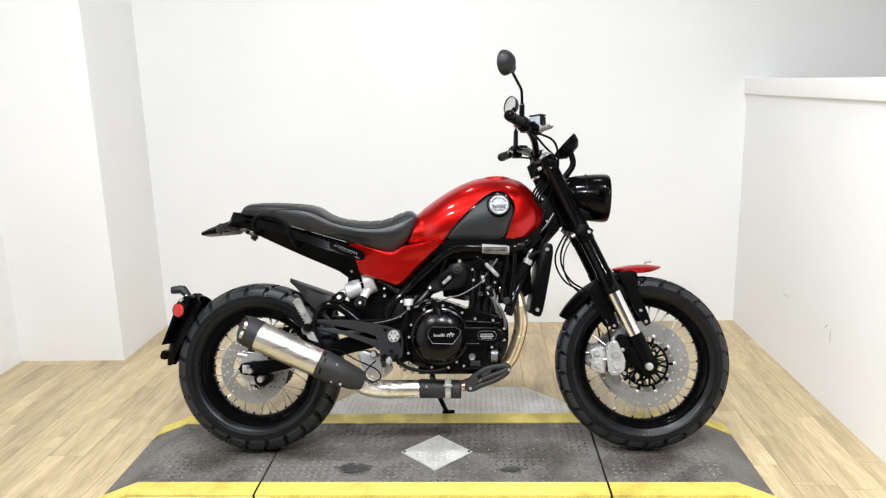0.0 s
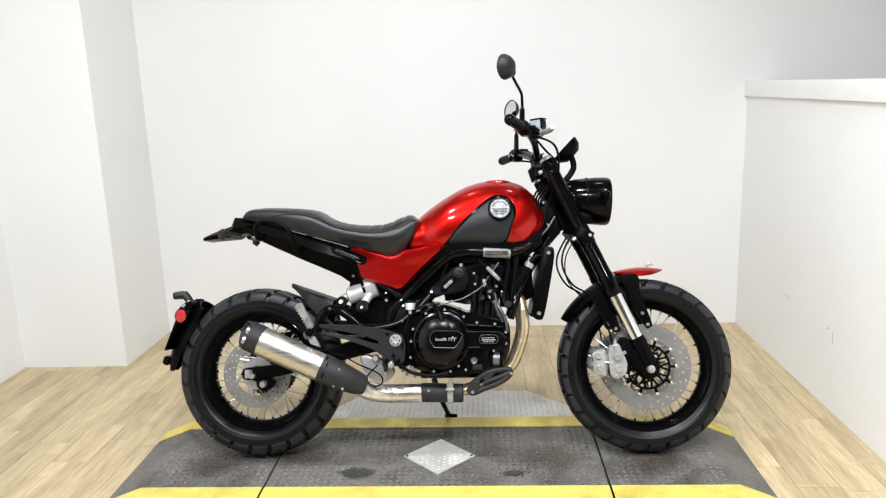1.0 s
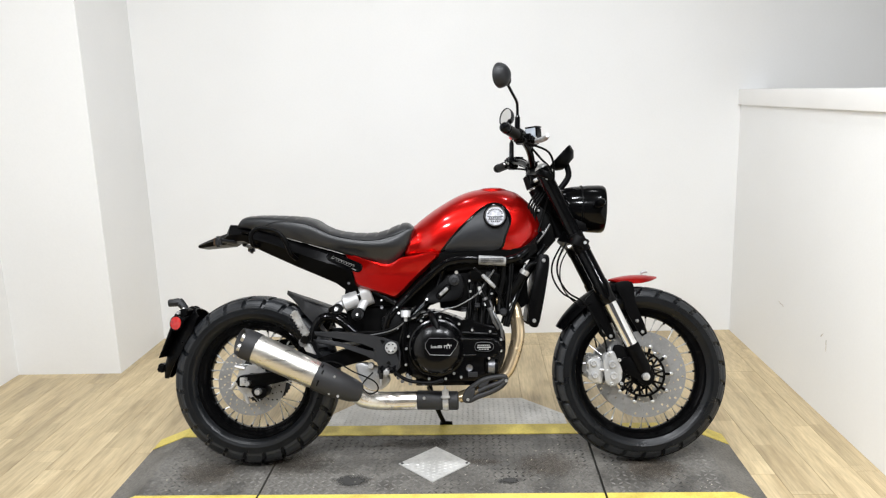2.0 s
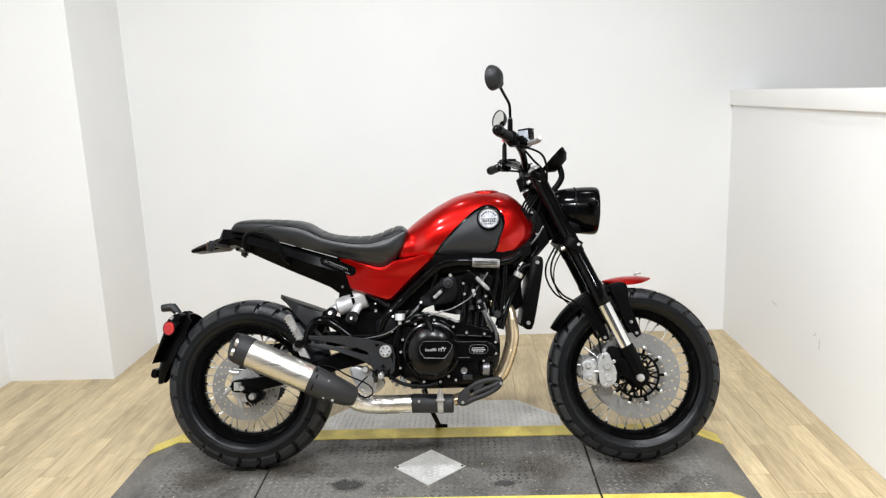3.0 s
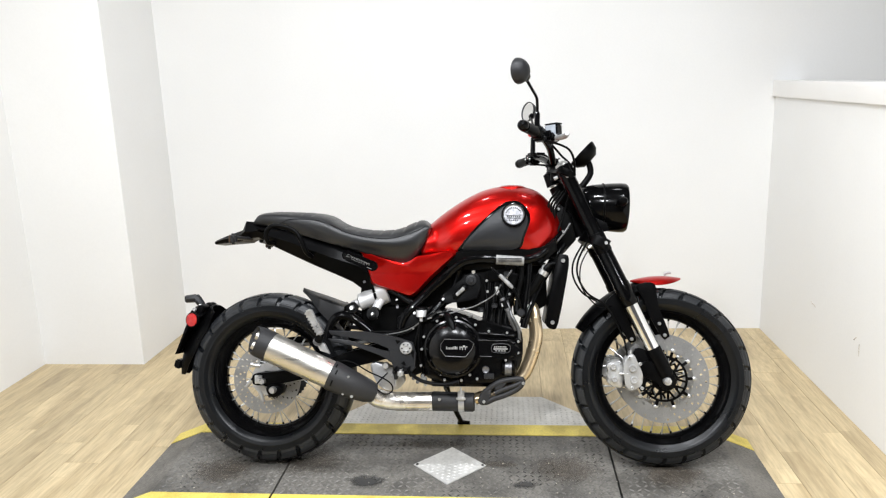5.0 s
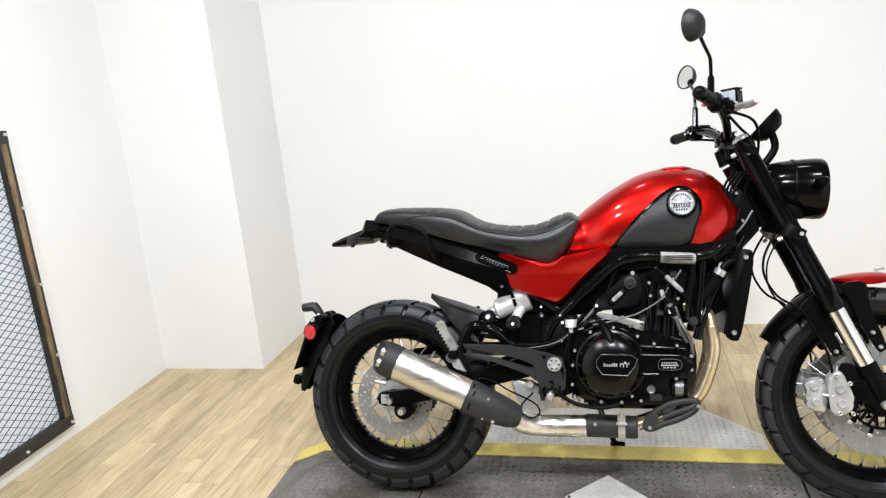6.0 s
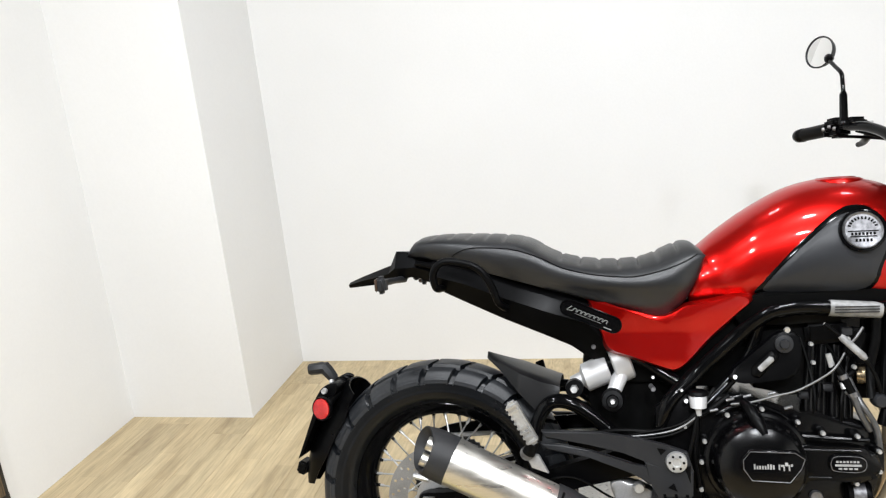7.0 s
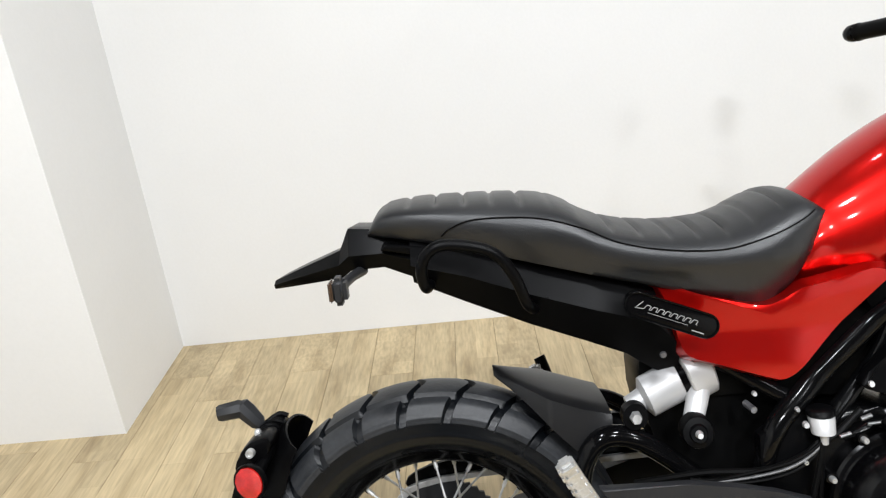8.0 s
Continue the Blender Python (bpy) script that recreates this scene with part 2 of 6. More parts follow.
thing("wall_left", box(LEFT - 0.12, LEFT, FRONT, COL_Y, -0.1, HIGH), WALL, "white painted side wall with a mesh panel", "wall", kind="structure")
half = thing("wall_right", box(RIGHT, RIGHT + 0.12, FRONT, BACK, -0.1, 1.335), WALL, "white painted half-height partition wall with a cap", "wall", kind="structure")
thing("trim", box(RIGHT - 0.016, RIGHT + 0.14, FRONT, BACK - 0.002, 1.335, 1.42, 0.004), TRIM, "white wooden cap board along the half wall", "trim", kind="structure")
# Unseen wall added to close the room; its grey holds reflections down.
thing("wall_far", box(FAR_RIGHT, FAR_RIGHT + 0.1, FRONT, BACK + 0.12, -0.1, HIGH), FAR_PAINT, "unseen wall beyond the partition, greyed to dim reflections", "wall", kind="structure")
# Unseen; its dark grey stands in for a dim room behind the camera.
thing("wall_front", box(LEFT - 0.12, FAR_RIGHT, FRONT - 0.12, FRONT, -0.1, HIGH), FRONT_WALL, "unseen dark grey wall closing the room", "wall", kind="structure")
thing("ceiling", box(LEFT - 0.12, FAR_RIGHT + 0.1, FRONT - 0.12, BACK + 0.12, HIGH, HIGH + 0.1), CEIL, "plain dark grey ceiling", "ceiling", kind="structure")


def ceiling_light(x, y, size_x, size_y, watts):
    root = tagged(new("ceiling_light"), "white ceiling light panel with a glowing diffuser", "light", "ceiling lights")
    root.location = (x, y, HIGH)
    bm = box(-size_x / 2 - 0.03, size_x / 2 + 0.03, -size_y / 2 - 0.03, size_y / 2 + 0.03, -0.04, -0.001, 0.004)
    part("frame", bm, TRIM, root)
    part("diffuser", box(-size_x / 2, size_x / 2, -size_y / 2, size_y / 2, -0.046, -0.041), LAMP_MAT, root)
    lamp = bpy.data.lights.new("lamp", "AREA")
    lamp.shape, lamp.size, lamp.size_y, lamp.energy, lamp.color = "RECTANGLE", size_x, size_y, watts, LAMP_TINT
    ob = new("lamp", lamp)
    ob.parent = root
    ob.location = (0, 0, -0.06)
    return root


for lx, ly, w in LAMPS:
    ceiling_light(lx, ly, 0.20, 0.14, w)


# ---- platform ----
def drive_over_platform():
    """Low steel platform with a ramp at each end, striped edges and fold-down side flaps."""
    root = tagged(new("platform"), "low worn steel platform with ramp ends and yellow stripes", "platform")
    z, y0, y1, yn, yf = 0.058, -0.305, 0.337, -0.22, 0.247
    xs = (-0.53, -0.39, 0.06, 1.296, 1.745, 1.88)
    tops = ((xs[0], 0.003), (xs[1], z), (xs[2] - 0.004, z))

    def strip(name, line, ya, yb, mat, label="", lift=0.0):
        bm = bmesh.new()
        add_slab(bm, [(x, h + lift) for x, h in line] + [(line[-1][0], 0.0 + lift * 0), (line[0][0], 0.0)], ya, yb)
        return part(name, bm, mat, root, label, angle=15)

    left = list(tops)
    mid = [(xs[2] + 0.004, z), (xs[3] - 0.004, z)]
    right = [(xs[3] + 0.004, z), (xs[4], z), (xs[5], 0.003)]
    for name, line in (("ramp", left), ("deck", mid), ("ramp", right)):
        strip(name, line, y0 + 0.002, y1 - 0.002, RUBBER_MAT, "dark worn tread plate")
        for a, b in ((y0, yn), (yf, y1)):
            strip("stripe", line, a, b, YELLOW, "chipped yellow paint stripe", 0.003)
    # diamond tread bumps, joined
    bm = bmesh.new()
    for i in range(84):
        for j in range(17):
            x, y = -0.36 + i * 0.0265, yn + 0.014 + j * 0.0275
            if abs(x - xs[2]) < 0.015 or abs(x - xs[3]) < 0.015 or x > 1.73 or abs(x - 0.683) + abs(y) < 0.16:
                continue
            a = radians(45 if (i + j) % 2 else -45)
            d, s = Vector((math.cos(a), math.sin(a), 0)) * 0.0125, Vector((-math.sin(a), math.cos(a), 0)) * 0.0042
            c = Vector((x, y, z))
            v = [bm.verts.new(c + q) for q in (-d, -s, d, s)]
            t = bm.verts.new(c + Vector((0, 0, 0.003)))
            for k in range(4):
                bm.faces.new((v[k], v[(k + 1) % 4], t))
    tagged(part("tread", bm, TREAD_TOP, root, "raised tread pattern with worn tops"), kind="stuff")
    # bright plate set corner-wise into the deck
    cx, r = 0.683, 0.138
    bm = slab([(cx - r, 0), (cx, 0 - r), (cx + r, 0), (cx, r)], -0.062, -0.057, 0.001)
    bmesh.ops.rotate(bm, verts=bm.verts, cent=(0, 0, 0), matrix=Matrix.Rotation(radians(-90), 3, "X"))
    bmesh.ops.translate(bm, verts=bm.verts, vec=(0, 0, 0))
    for v in bm.verts:
        v.co.z = abs(v.co.z)
    ins = part("inset_plate", bm, PLATE, root, "bright checker plate square")
    bm = bmesh.new()
    for i in range(-6, 7):
        for j in range(-6, 7):
            x, y = i * 0.021, j * 0.021 + (i % 2) * 0.0105
            if abs(x) + abs(y) < r - 0.014:
                c = Vector((cx + x, y, 0.062))
                d, s = Vector((0.008, 0, 0)), Vector((0, 0.003, 0))
                v = [bm.verts.new(c + q) for q in (-d, -s, d, s)]
                t = bm.verts.new(c + Vector((0, 0, 0.0018)))
                for k in range(4):
                    bm.faces.new((v[k], v[(k + 1) % 4], t))
    part("tread", bm, PLATE, root)
    for sx in (-1, 1):
        part("screw", lathe([(0.0, 0.004), (0.004, 0.003), (0.006, 0.0)], 10, (cx + sx * (r - 0.014), 0, 0.062), Matrix.Rotation(radians(90), 3, "X")), STEEL_DARK, root)
    # old oil stains on the deck
    rng = random.Random(3)
    for ox, oy, ra, rb in ((0.385, -0.125, 0.082, 0.050), (0.965, -0.130, 0.050, 0.030), (0.87, 0.01, 0.10, 0.03), (1.12, -0.02, 0.16, 0.12), (0.15, 0.02, 0.16, 0.13), (-0.18, -0.06, 0.15, 0.11), (0.60, 0.17, 0.20, 0.06), (1.50, -0.05, 0.14, 0.12)):
        o = []
        for k in range(26):
            a = 2 * math.pi * k / 26
            q = 1.0
            o.append((ox + ra * q * math.cos(a), oy + rb * q * math.sin(a), z + 0.0034))
        bm = bmesh.new()
        bm.faces.new([bm.verts.new(p) for p in o])
        part("oil_stain" if oy < -0.1 else "dirt_stain", bm, OIL if oy < -0.1 else DIRT, root, "dark oil stain" if oy < -0.1 else "brown ground-in dirt")
    # side flaps and skirts of checker plate
    for side, ye in ((1, y1), (-1, y0)):
        o = [(0.125, 0.0), (0.14, 0.09), (0.31, 0.385), (1.06, 0.385), (1.235, 0.155), (1.235, 0.0)]
        bm = bmesh.new()
        top = [bm.verts.new((x, ye + side * (0.004 + d), 0.012 + 0.036 * (1 - d / 0.385))) for x, d in o]
        low = [bm.verts.new((x, ye + side * (0.004 + d), 0.001 + 0.034 * (1 - d / 0.385))) for x, d in o]
        k = len(o)
        bm.faces.new(top), bm.faces.new(low[::-1])
        for i in range(k):
            bm.faces.new((top[i], low[i], low[(i + 1) % k], top[(i + 1) % k]))
        flap = part("side_flap", bm, PLATE, root, "scuffed bright checker plate flap")
        bm = bmesh.new()
        for i in range(46):
            for j in range(14):
                x, d = 0.15 + i * 0.0235, 0.02 + j * 0.0265
                lo = 0.125 + max(0, d - 0.09) * 0.576 + 0.02
                hi = 1.235 - max(0, d - 0.155) * 0.76 - 0.02
                if not lo < x < hi:
                    continue
                a = radians(40 if (i + j) % 2 else -40)
                du, su = Vector((math.cos(a), math.sin(a), 0)) * 0.009, Vector((-math.sin(a), math.cos(a), 0)) * 0.003
                c = Vector((x, ye + side * (0.004 + d), 0.0123 + 0.036 * (1 - d / 0.385)))
                v = [bm.verts.new(c + q) for q in (-du, -su, du, su)]
                t = bm.verts.new(c + Vector((0, 0, 0.002)))
                for q in range(4):
                    bm.faces.new((v[q], v[(q + 1) % 4], t))
        tagged(part("tread", bm, PLATE, flap), kind="stuff")
        for xt, xc, xe in ((xs[0] + 0.015, xs[1], xs[2] - 0.006), (xs[5] - 0.015, xs[4], xs[3] + 0.006)):
            o = [(xt, 0.002), (xc, z - 0.008), (xe, z - 0.008), (xe, 0.002)]
            ya, yb = (ye, ye + 0.006) if side > 0 else (ye - 0.006, ye)
            sk = part("skirt", slab(o if xt < xe else o[::-1], ya, yb), PLATE, root, "checker plate ramp side")
            bm = bmesh.new()
            for i in range(26):
                for j in range(2):
                    f = (i + 0.5 * j + 0.5) / 27
                    c = Vector((xt + (xe - xt) * f, ye + side * 0.006, 0.014 + 0.020 * j))
                    if c.z + 0.008 > 0.002 + (z - 0.010) * min(1, abs(c.x - xt) / abs(xc - xt)):
                        continue
                    a = radians(40)
                    du, su = Vector((math.cos(a), 0, math.sin(a))) * 0.008, Vector((-math.sin(a), 0, math.cos(a))) * 0.0028
                    v = [bm.verts.new(c + q) for q in (-du, -su, du, su)]
                    t = bm.verts.new(c + Vector((0, side * 0.002, 0)))
                    for q in range(4):
                        bm.faces.new((v[q], v[(q + 1) % 4], t))
            tagged(part("tread", bm, PLATE, sk), kind="stuff")
        for xa, xb in ((xs[2] + 0.006, 0.12), (1.24, xs[3] - 0.006)):
            part("skirt", box(xa, xb, ye if side > 0 else ye - 0.014, ye + 0.014 if side > 0 else ye, 0.002, z - 0.008, 0.001), PLATE, root, "checker plate side skirt")
    return root


drive_over_platform()


# ---- mesh panel on the side wall ----
def mesh_panel():
    root = tagged(new("mesh_panel"), "wire mesh panel in a dark steel frame on the wall", "panel")
    root.location = (LEFT, 0, 0)
    y1, y0, z0, z1 = 0.40, -1.35, 0.066, 1.368
    w = 0.052
    part("backing", box(0.002, 0.006, y0 + 0.03, y1 - 0.03, z0 + 0.03, z1 - 0.03), BACKLIGHT_TINT, root, "sheet coloured pale blue for the light behind the mesh")
    part("frame_rail", box(0.0, 0.032, y0, y1, z0, z0 + w, 0.002), STEEL_DARK, root)
    part("frame_rail", box(0.0, 0.032, y0, y1, z1 - w, z1, 0.002), STEEL_DARK, root)
    for ya, yb in ((y1 - w, y1), (y0, y0 + w)):
        part("frame_post", box(0.0, 0.030, ya, yb, z0 + w, z1 - w, 0.002), STEEL_DARK, root)
        part("batten", box(0.030, 0.036, ya + (0.006 if ya > 0 else 0.020), yb - (0.020 if ya > 0 else 0.006), z0 + w, z1 - w, 0.001), RUSTY, root, "weathered brown wooden strip")
    for yy, zz in ((y1 - 0.015, z1 - 0.015), (y1 - 0.015, z0 + 0.018), (y1 - 0.01, 1.05), (y1 - 0.01, 0.72), (y1 - 0.01, 0.40), (0.12, z0 + 0.02), (-0.2, z0 + 0.02), (0.1, z1 - 0.02)):
        part("screw", lathe([(0, 0.040), (0.006, 0.039), (0.008, 0.030)], 10, (0.0, yy, zz), Matrix.Rotation(radians(-90), 3, "Z")), PLATE, root)
    bm = bmesh.new()
    a, b = 0.060, 0.0165
    ya, yb, za, zb = y0 + w, y1 - w, z0 + w, z1 - w
    ny, nz = math.ceil((yb - ya) / a), int((zb - za) / b)
    for i in range(ny):
        for j in range(nz):
            y, z = ya + (i + 0.5 * (j % 2)) * a, za + j * b
            for s in (-1, 1):
                p = Vector((0.016, min(y, yb - 0.001), z))
                q = Vector((0.016, min(max(y + s * a / 2, ya), yb), z + b))
                d = (q - p).normalized()
                n = Vector((0, -d.z, d.y)) * 0.0011
                f = [bm.verts.new(p + n), bm.verts.new(p - n), bm.verts.new(q - n), bm.verts.new(q + n)]
                g = [bm.verts.new(v.co + Vector((0.0025, 0, 0))) for v in f]
                bm.faces.new(g)
                bm.faces.new((f[0], f[3], g[3], g[0]))
                bm.faces.new((f[1], g[1], g[2], f[2]))
    tagged(part("wire_mesh", bm, STEEL_DARK, root, "expanded metal mesh", smooth=False), kind="stuff")
    return root


mesh_panel()


# ---- motorcycle materials ----
RED = material("red_metallic_paint", (0.44, 0.0045, 0.003), 0.31, metal=0.82, coat=0.5, tone=0.05, scale=3, spec=0.2)
SATIN = material("satin_black", (0.0016, 0.0016, 0.0018), 0.34, tone=0.15, scale=9, rough_var=0.08, bump=0.05, fine=300, spec=0.07)
GLOSS = material("gloss_black", (0.002, 0.002, 0.0022), 0.12, tone=0.1, scale=9, rough_var=0.05, spec=0.13)
ENGINE = material("engine_black", (0.0016, 0.0016, 0.0018), 0.20, tone=0.25, scale=14, rough_var=0.05, bump=0.05, fine=420, spec=0.24)
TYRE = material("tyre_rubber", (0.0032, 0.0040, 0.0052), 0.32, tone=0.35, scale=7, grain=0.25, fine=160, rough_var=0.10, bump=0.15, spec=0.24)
GREY = material("grey_satin_plastic", (0.017, 0.018, 0.0205), 0.38, tone=0.1, scale=6, bump=0.12, fine=500, spec=0.30)
LEATHER = material("seat_vinyl", (0.0068, 0.0074, 0.0086), 0.39, tone=0.2, scale=8, bump=0.18, fine=520, rough_var=0.08, spec=0.5)
ALU = material("bare_aluminium", (0.58, 0.58, 0.57), 0.34, metal=0.72, tone=0.22, scale=30, grain=0.12, fine=240, rough_var=0.1)
BRUSHED = material("brushed_steel", (0.68, 0.655, 0.60), 0.33, metal=0.92, tone=0.12, scale=4, grain=0.16, fine=60, stretch=(1, 22, 22), rough_var=0.08)
CHROME = material("chrome", (0.78, 0.78, 0.78), 0.1, metal=1.0, tone=0.08, scale=8)
DISC = material("brake_disc_steel", (0.50, 0.50, 0.50), 0.36, metal=0.6, tone=0.15, scale=12, grain=0.14, fine=260)
HEADER = material("heat_tinted_pipe", (0.68, 0.55, 0.37), 0.30, metal=0.8, dark=(0.42, 0.30, 0.15), dark_at=0.45, scale=7, rough_var=0.1)
SILVER = material("silver_paint", (0.44, 0.44, 0.44), 0.4, metal=0.3, tone=0.12, scale=12)
LABEL = material("grey_label", (0.30, 0.30, 0.295), 0.5, tone=0.45, scale=60)
RED_LENS = material("red_reflector", (0.50, 0.010, 0.007), 0.22, coat=0.6, tone=0.35, scale=60, grain=0.2, fine=400)
AMBER = material("dark_lens", (0.06, 0.035, 0.02), 0.2, coat=0.6, tone=0.1)
MIRROR = material("mirror_glass", (0.9, 0.9, 0.9), 0.02, metal=1.0)
SCREEN = material("dial_glass", (0.06, 0.065, 0.07), 0.08, coat=1.0, tone=0.05)
LENS = material("lamp_glass", (0.6, 0.62, 0.65), 0.08, metal=0.5, coat=1.0)
HOSE = material("rubber_hose", (0.003, 0.003, 0.003), 0.36, tone=0.1, scale=20, spec=0.05)
PINK = material("red_switch", (0.6, 0.05, 0.06), 0.4)
# Paler rubber for the worn, dusty block tops only.
TREAD = material("pale_block_top_rubber", (0.021, 0.0225, 0.025), 0.42, tone=0.35, scale=9, grain=0.3, fine=140, bump=0.2, spec=0.32)
BADGE = material("badge_metal", (0.24, 0.24, 0.25), 0.42, metal=0.8, tone=0.5, scale=110)
CABLE = material("braided_cable", (0.13, 0.13, 0.13), 0.36, metal=0.7, tone=0.3, scale=90)
CHARCOAL = material("charcoal_heat_paint", (0.022, 0.022, 0.023), 0.5, tone=0.15, scale=12, bump=0.15, fine=300, spec=0.25)
CALIPER = material("caliper_silver", (0.44, 0.44, 0.435), 0.42, metal=0.45, tone=0.2, scale=25, grain=0.15, fine=220, bump=0.1)
STAINED = material("stained_exhaust_steel", (0.76, 0.74, 0.70), 0.30, metal=0.85, dark=(0.46, 0.36, 0.22), dark_at=0.40, scale=5, grain=0.2, fine=70, rough_var=0.1)
GUARD_BLACK = material("hugger_plastic", (0.006, 0.006, 0.0065), 0.42, tone=0.2, scale=14, bump=0.1, fine=400, spec=0.3)
CAST = material("dark_cast_metal", (0.017, 0.0175, 0.019), 0.42, tone=0.15, scale=12, bump=0.15, fine=400, spec=0.25)


# ---- motorcycle ----
LEAN = 15.6
bike = tagged(new("motorcycle"), "red and black scrambler motorcycle leaning on its side stand", "motorcycle")
bike.matrix_basis = pose(0, 0.02, 0.062, -LEAN, 0, 0)
SETTLED.add(bike)
SIDES = (-1, 1)


def lerp_line(pts):
    """A function that reads a line of (x, value) points, smoothed."""
    line = [(p.x, p.y) for p in smooth_line([(x, v, 0) for x, v in pts], 8)]
    xs, vs = [a for a, b in line], [b for a, b in line]
    return lambda x: float(np.interp(x, xs, vs))


def grid_part(name, rows, mat, parent, label="", closed_u=False, closed_v=False, thick=0.0, loose=False):
    """A sheet from rows of points, or a closed one."""
    bm = bmesh.new()
    vs = [[bm.verts.new(p) for p in r] for r in rows]
    n, k = len(vs), len(vs[0])
    for i in range(n if closed_u else n - 1):
        for j in range(k if closed_v else k - 1):
            bm.faces.new((vs[i][j], vs[i][(j + 1) % k], vs[(i + 1) % n][(j + 1) % k], vs[(i + 1) % n][j]))
    if thick:
        bmesh.ops.recalc_face_normals(bm, faces=bm.faces)
        bmesh.ops.solidify(bm, geom=bm.faces[:], thickness=thick)
    return part(name, bm, mat, parent, label, loose=loose)


def pillow(outline, surface, lift=0.004, edge=0.006, steps=7, side=-1):
    """A cushioned plate: rings that shrink to the middle, each laid on a surface y(x, z) and lifted."""
    cx = sum(p[0] for p in outline) / len(outline)
    cz = sum(p[1] for p in outline) / len(outline)
    rings = []
    for k in range(steps + 1):
        s = 1 - k / (steps + 0.5)
        d = -edge if k == 0 else lift * (1 - s * s * 0.55)
        rings.append([((cx + (x - cx) * s), 0, (cz + (z - cz) * s)) for x, z in outline])
        rings[-1] = [(x, side * (surface(x, z) + d), z) for x, _, z in rings[-1]]
    return loft(rings, cap=True)


def outline(pts, n=5):
    return [(p.x, p.y) for p in smooth_line([(a, b, 0) for a, b in pts], n, closed=True)]


# wheels
def tyre_mesh(R, W, bead, blocks):
    ctrl = [(-0.74, bead), (-0.95, bead + 0.018), (-1.0, bead + (R - bead) * 0.50), (-0.955, R - 0.036), (-0.80, R - 0.0175), (-0.45, R - 0.005), (0, R)]
    ctrl = ctrl + [(-a, b) for a, b in ctrl[-2::-1]]
    prof = smooth_line([(a * W, b, 0) for a, b in ctrl], 12)
    steps = 26
    na = blocks * steps
    verts, faces, deep = [], [], []
    k = len(prof)
    for i in range(na):
        f = i % steps / steps
        for p in prof:
            l, r = p.x, p.y
            u = abs(l) / W
            slant = 0.56 * math.sqrt(u * u + 0.012)
            a = 2 * math.pi * (i / steps + slant) / blocks
            tread = r > R - 0.64 * W
            depth = 0.0
            if tread:
                half = 0.0036 + 0.0036 * fade(u, 0.42, 0.80)
                g = min(f, 1 - f) * 2 * math.pi * R / blocks
                depth = 0.010 * fade(g, half + 0.0016, half)
                ring = 0.60
                depth = max(depth, 0.010 * fade(abs(u - ring) * W, 0.0046, 0.0034))
            for rib in (0.30, 0.62, 0.80):
                near = abs((r - bead) / (R - bead) - rib)
                if u > 0.9 and near < 0.05:
                    l *= 1 + 0.022 * (1 - near / 0.05)
            r -= depth
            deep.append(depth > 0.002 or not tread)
            verts.append((r * math.cos(a), l, r * math.sin(a)))
    for i in range(na):
        j = (i + 1) % na
        for q in range(k - 1):
            faces.append((i * k + q, i * k + q + 1, j * k + q + 1, j * k + q))
    me = bpy.data.meshes.new("tyre")
    me.from_pydata(verts, [], faces)
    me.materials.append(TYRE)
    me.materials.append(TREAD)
    # Grooves keep the darker rubber, so part of their shade is colour.
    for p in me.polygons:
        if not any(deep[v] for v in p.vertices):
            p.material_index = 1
    me.shade_smooth()
    me.set_sharp_from_angle(angle=radians(28))
    return me


def disc_ring(r0, r1, y, thick, holes, mat, parent, label):
    n, rows = 132, 7
    bm = bmesh.new()
    vs = [[bm.verts.new(((r0 + (r1 - r0) * j / rows) * math.cos(2 * math.pi * i / n), y, (r0 + (r1 - r0) * j / rows) * math.sin(2 * math.pi * i / n))) for j in range(rows + 1)] for i in range(n)]
    for i in range(n):
        for j in range(rows):
            if holes and ((i % 6 == 0 and j == 1) or (i % 6 == 2 and j == 3) or (i % 6 == 4 and j == 5)):
                continue
            bm.faces.new((vs[i][j], vs[i][j + 1], vs[(i + 1) % n][j + 1], vs[(i + 1) % n][j]))
    bmesh.ops.solidify(bm, geom=bm.faces[:], thickness=thick)
    return part("brake_disc", bm, mat, parent, label, angle=30)


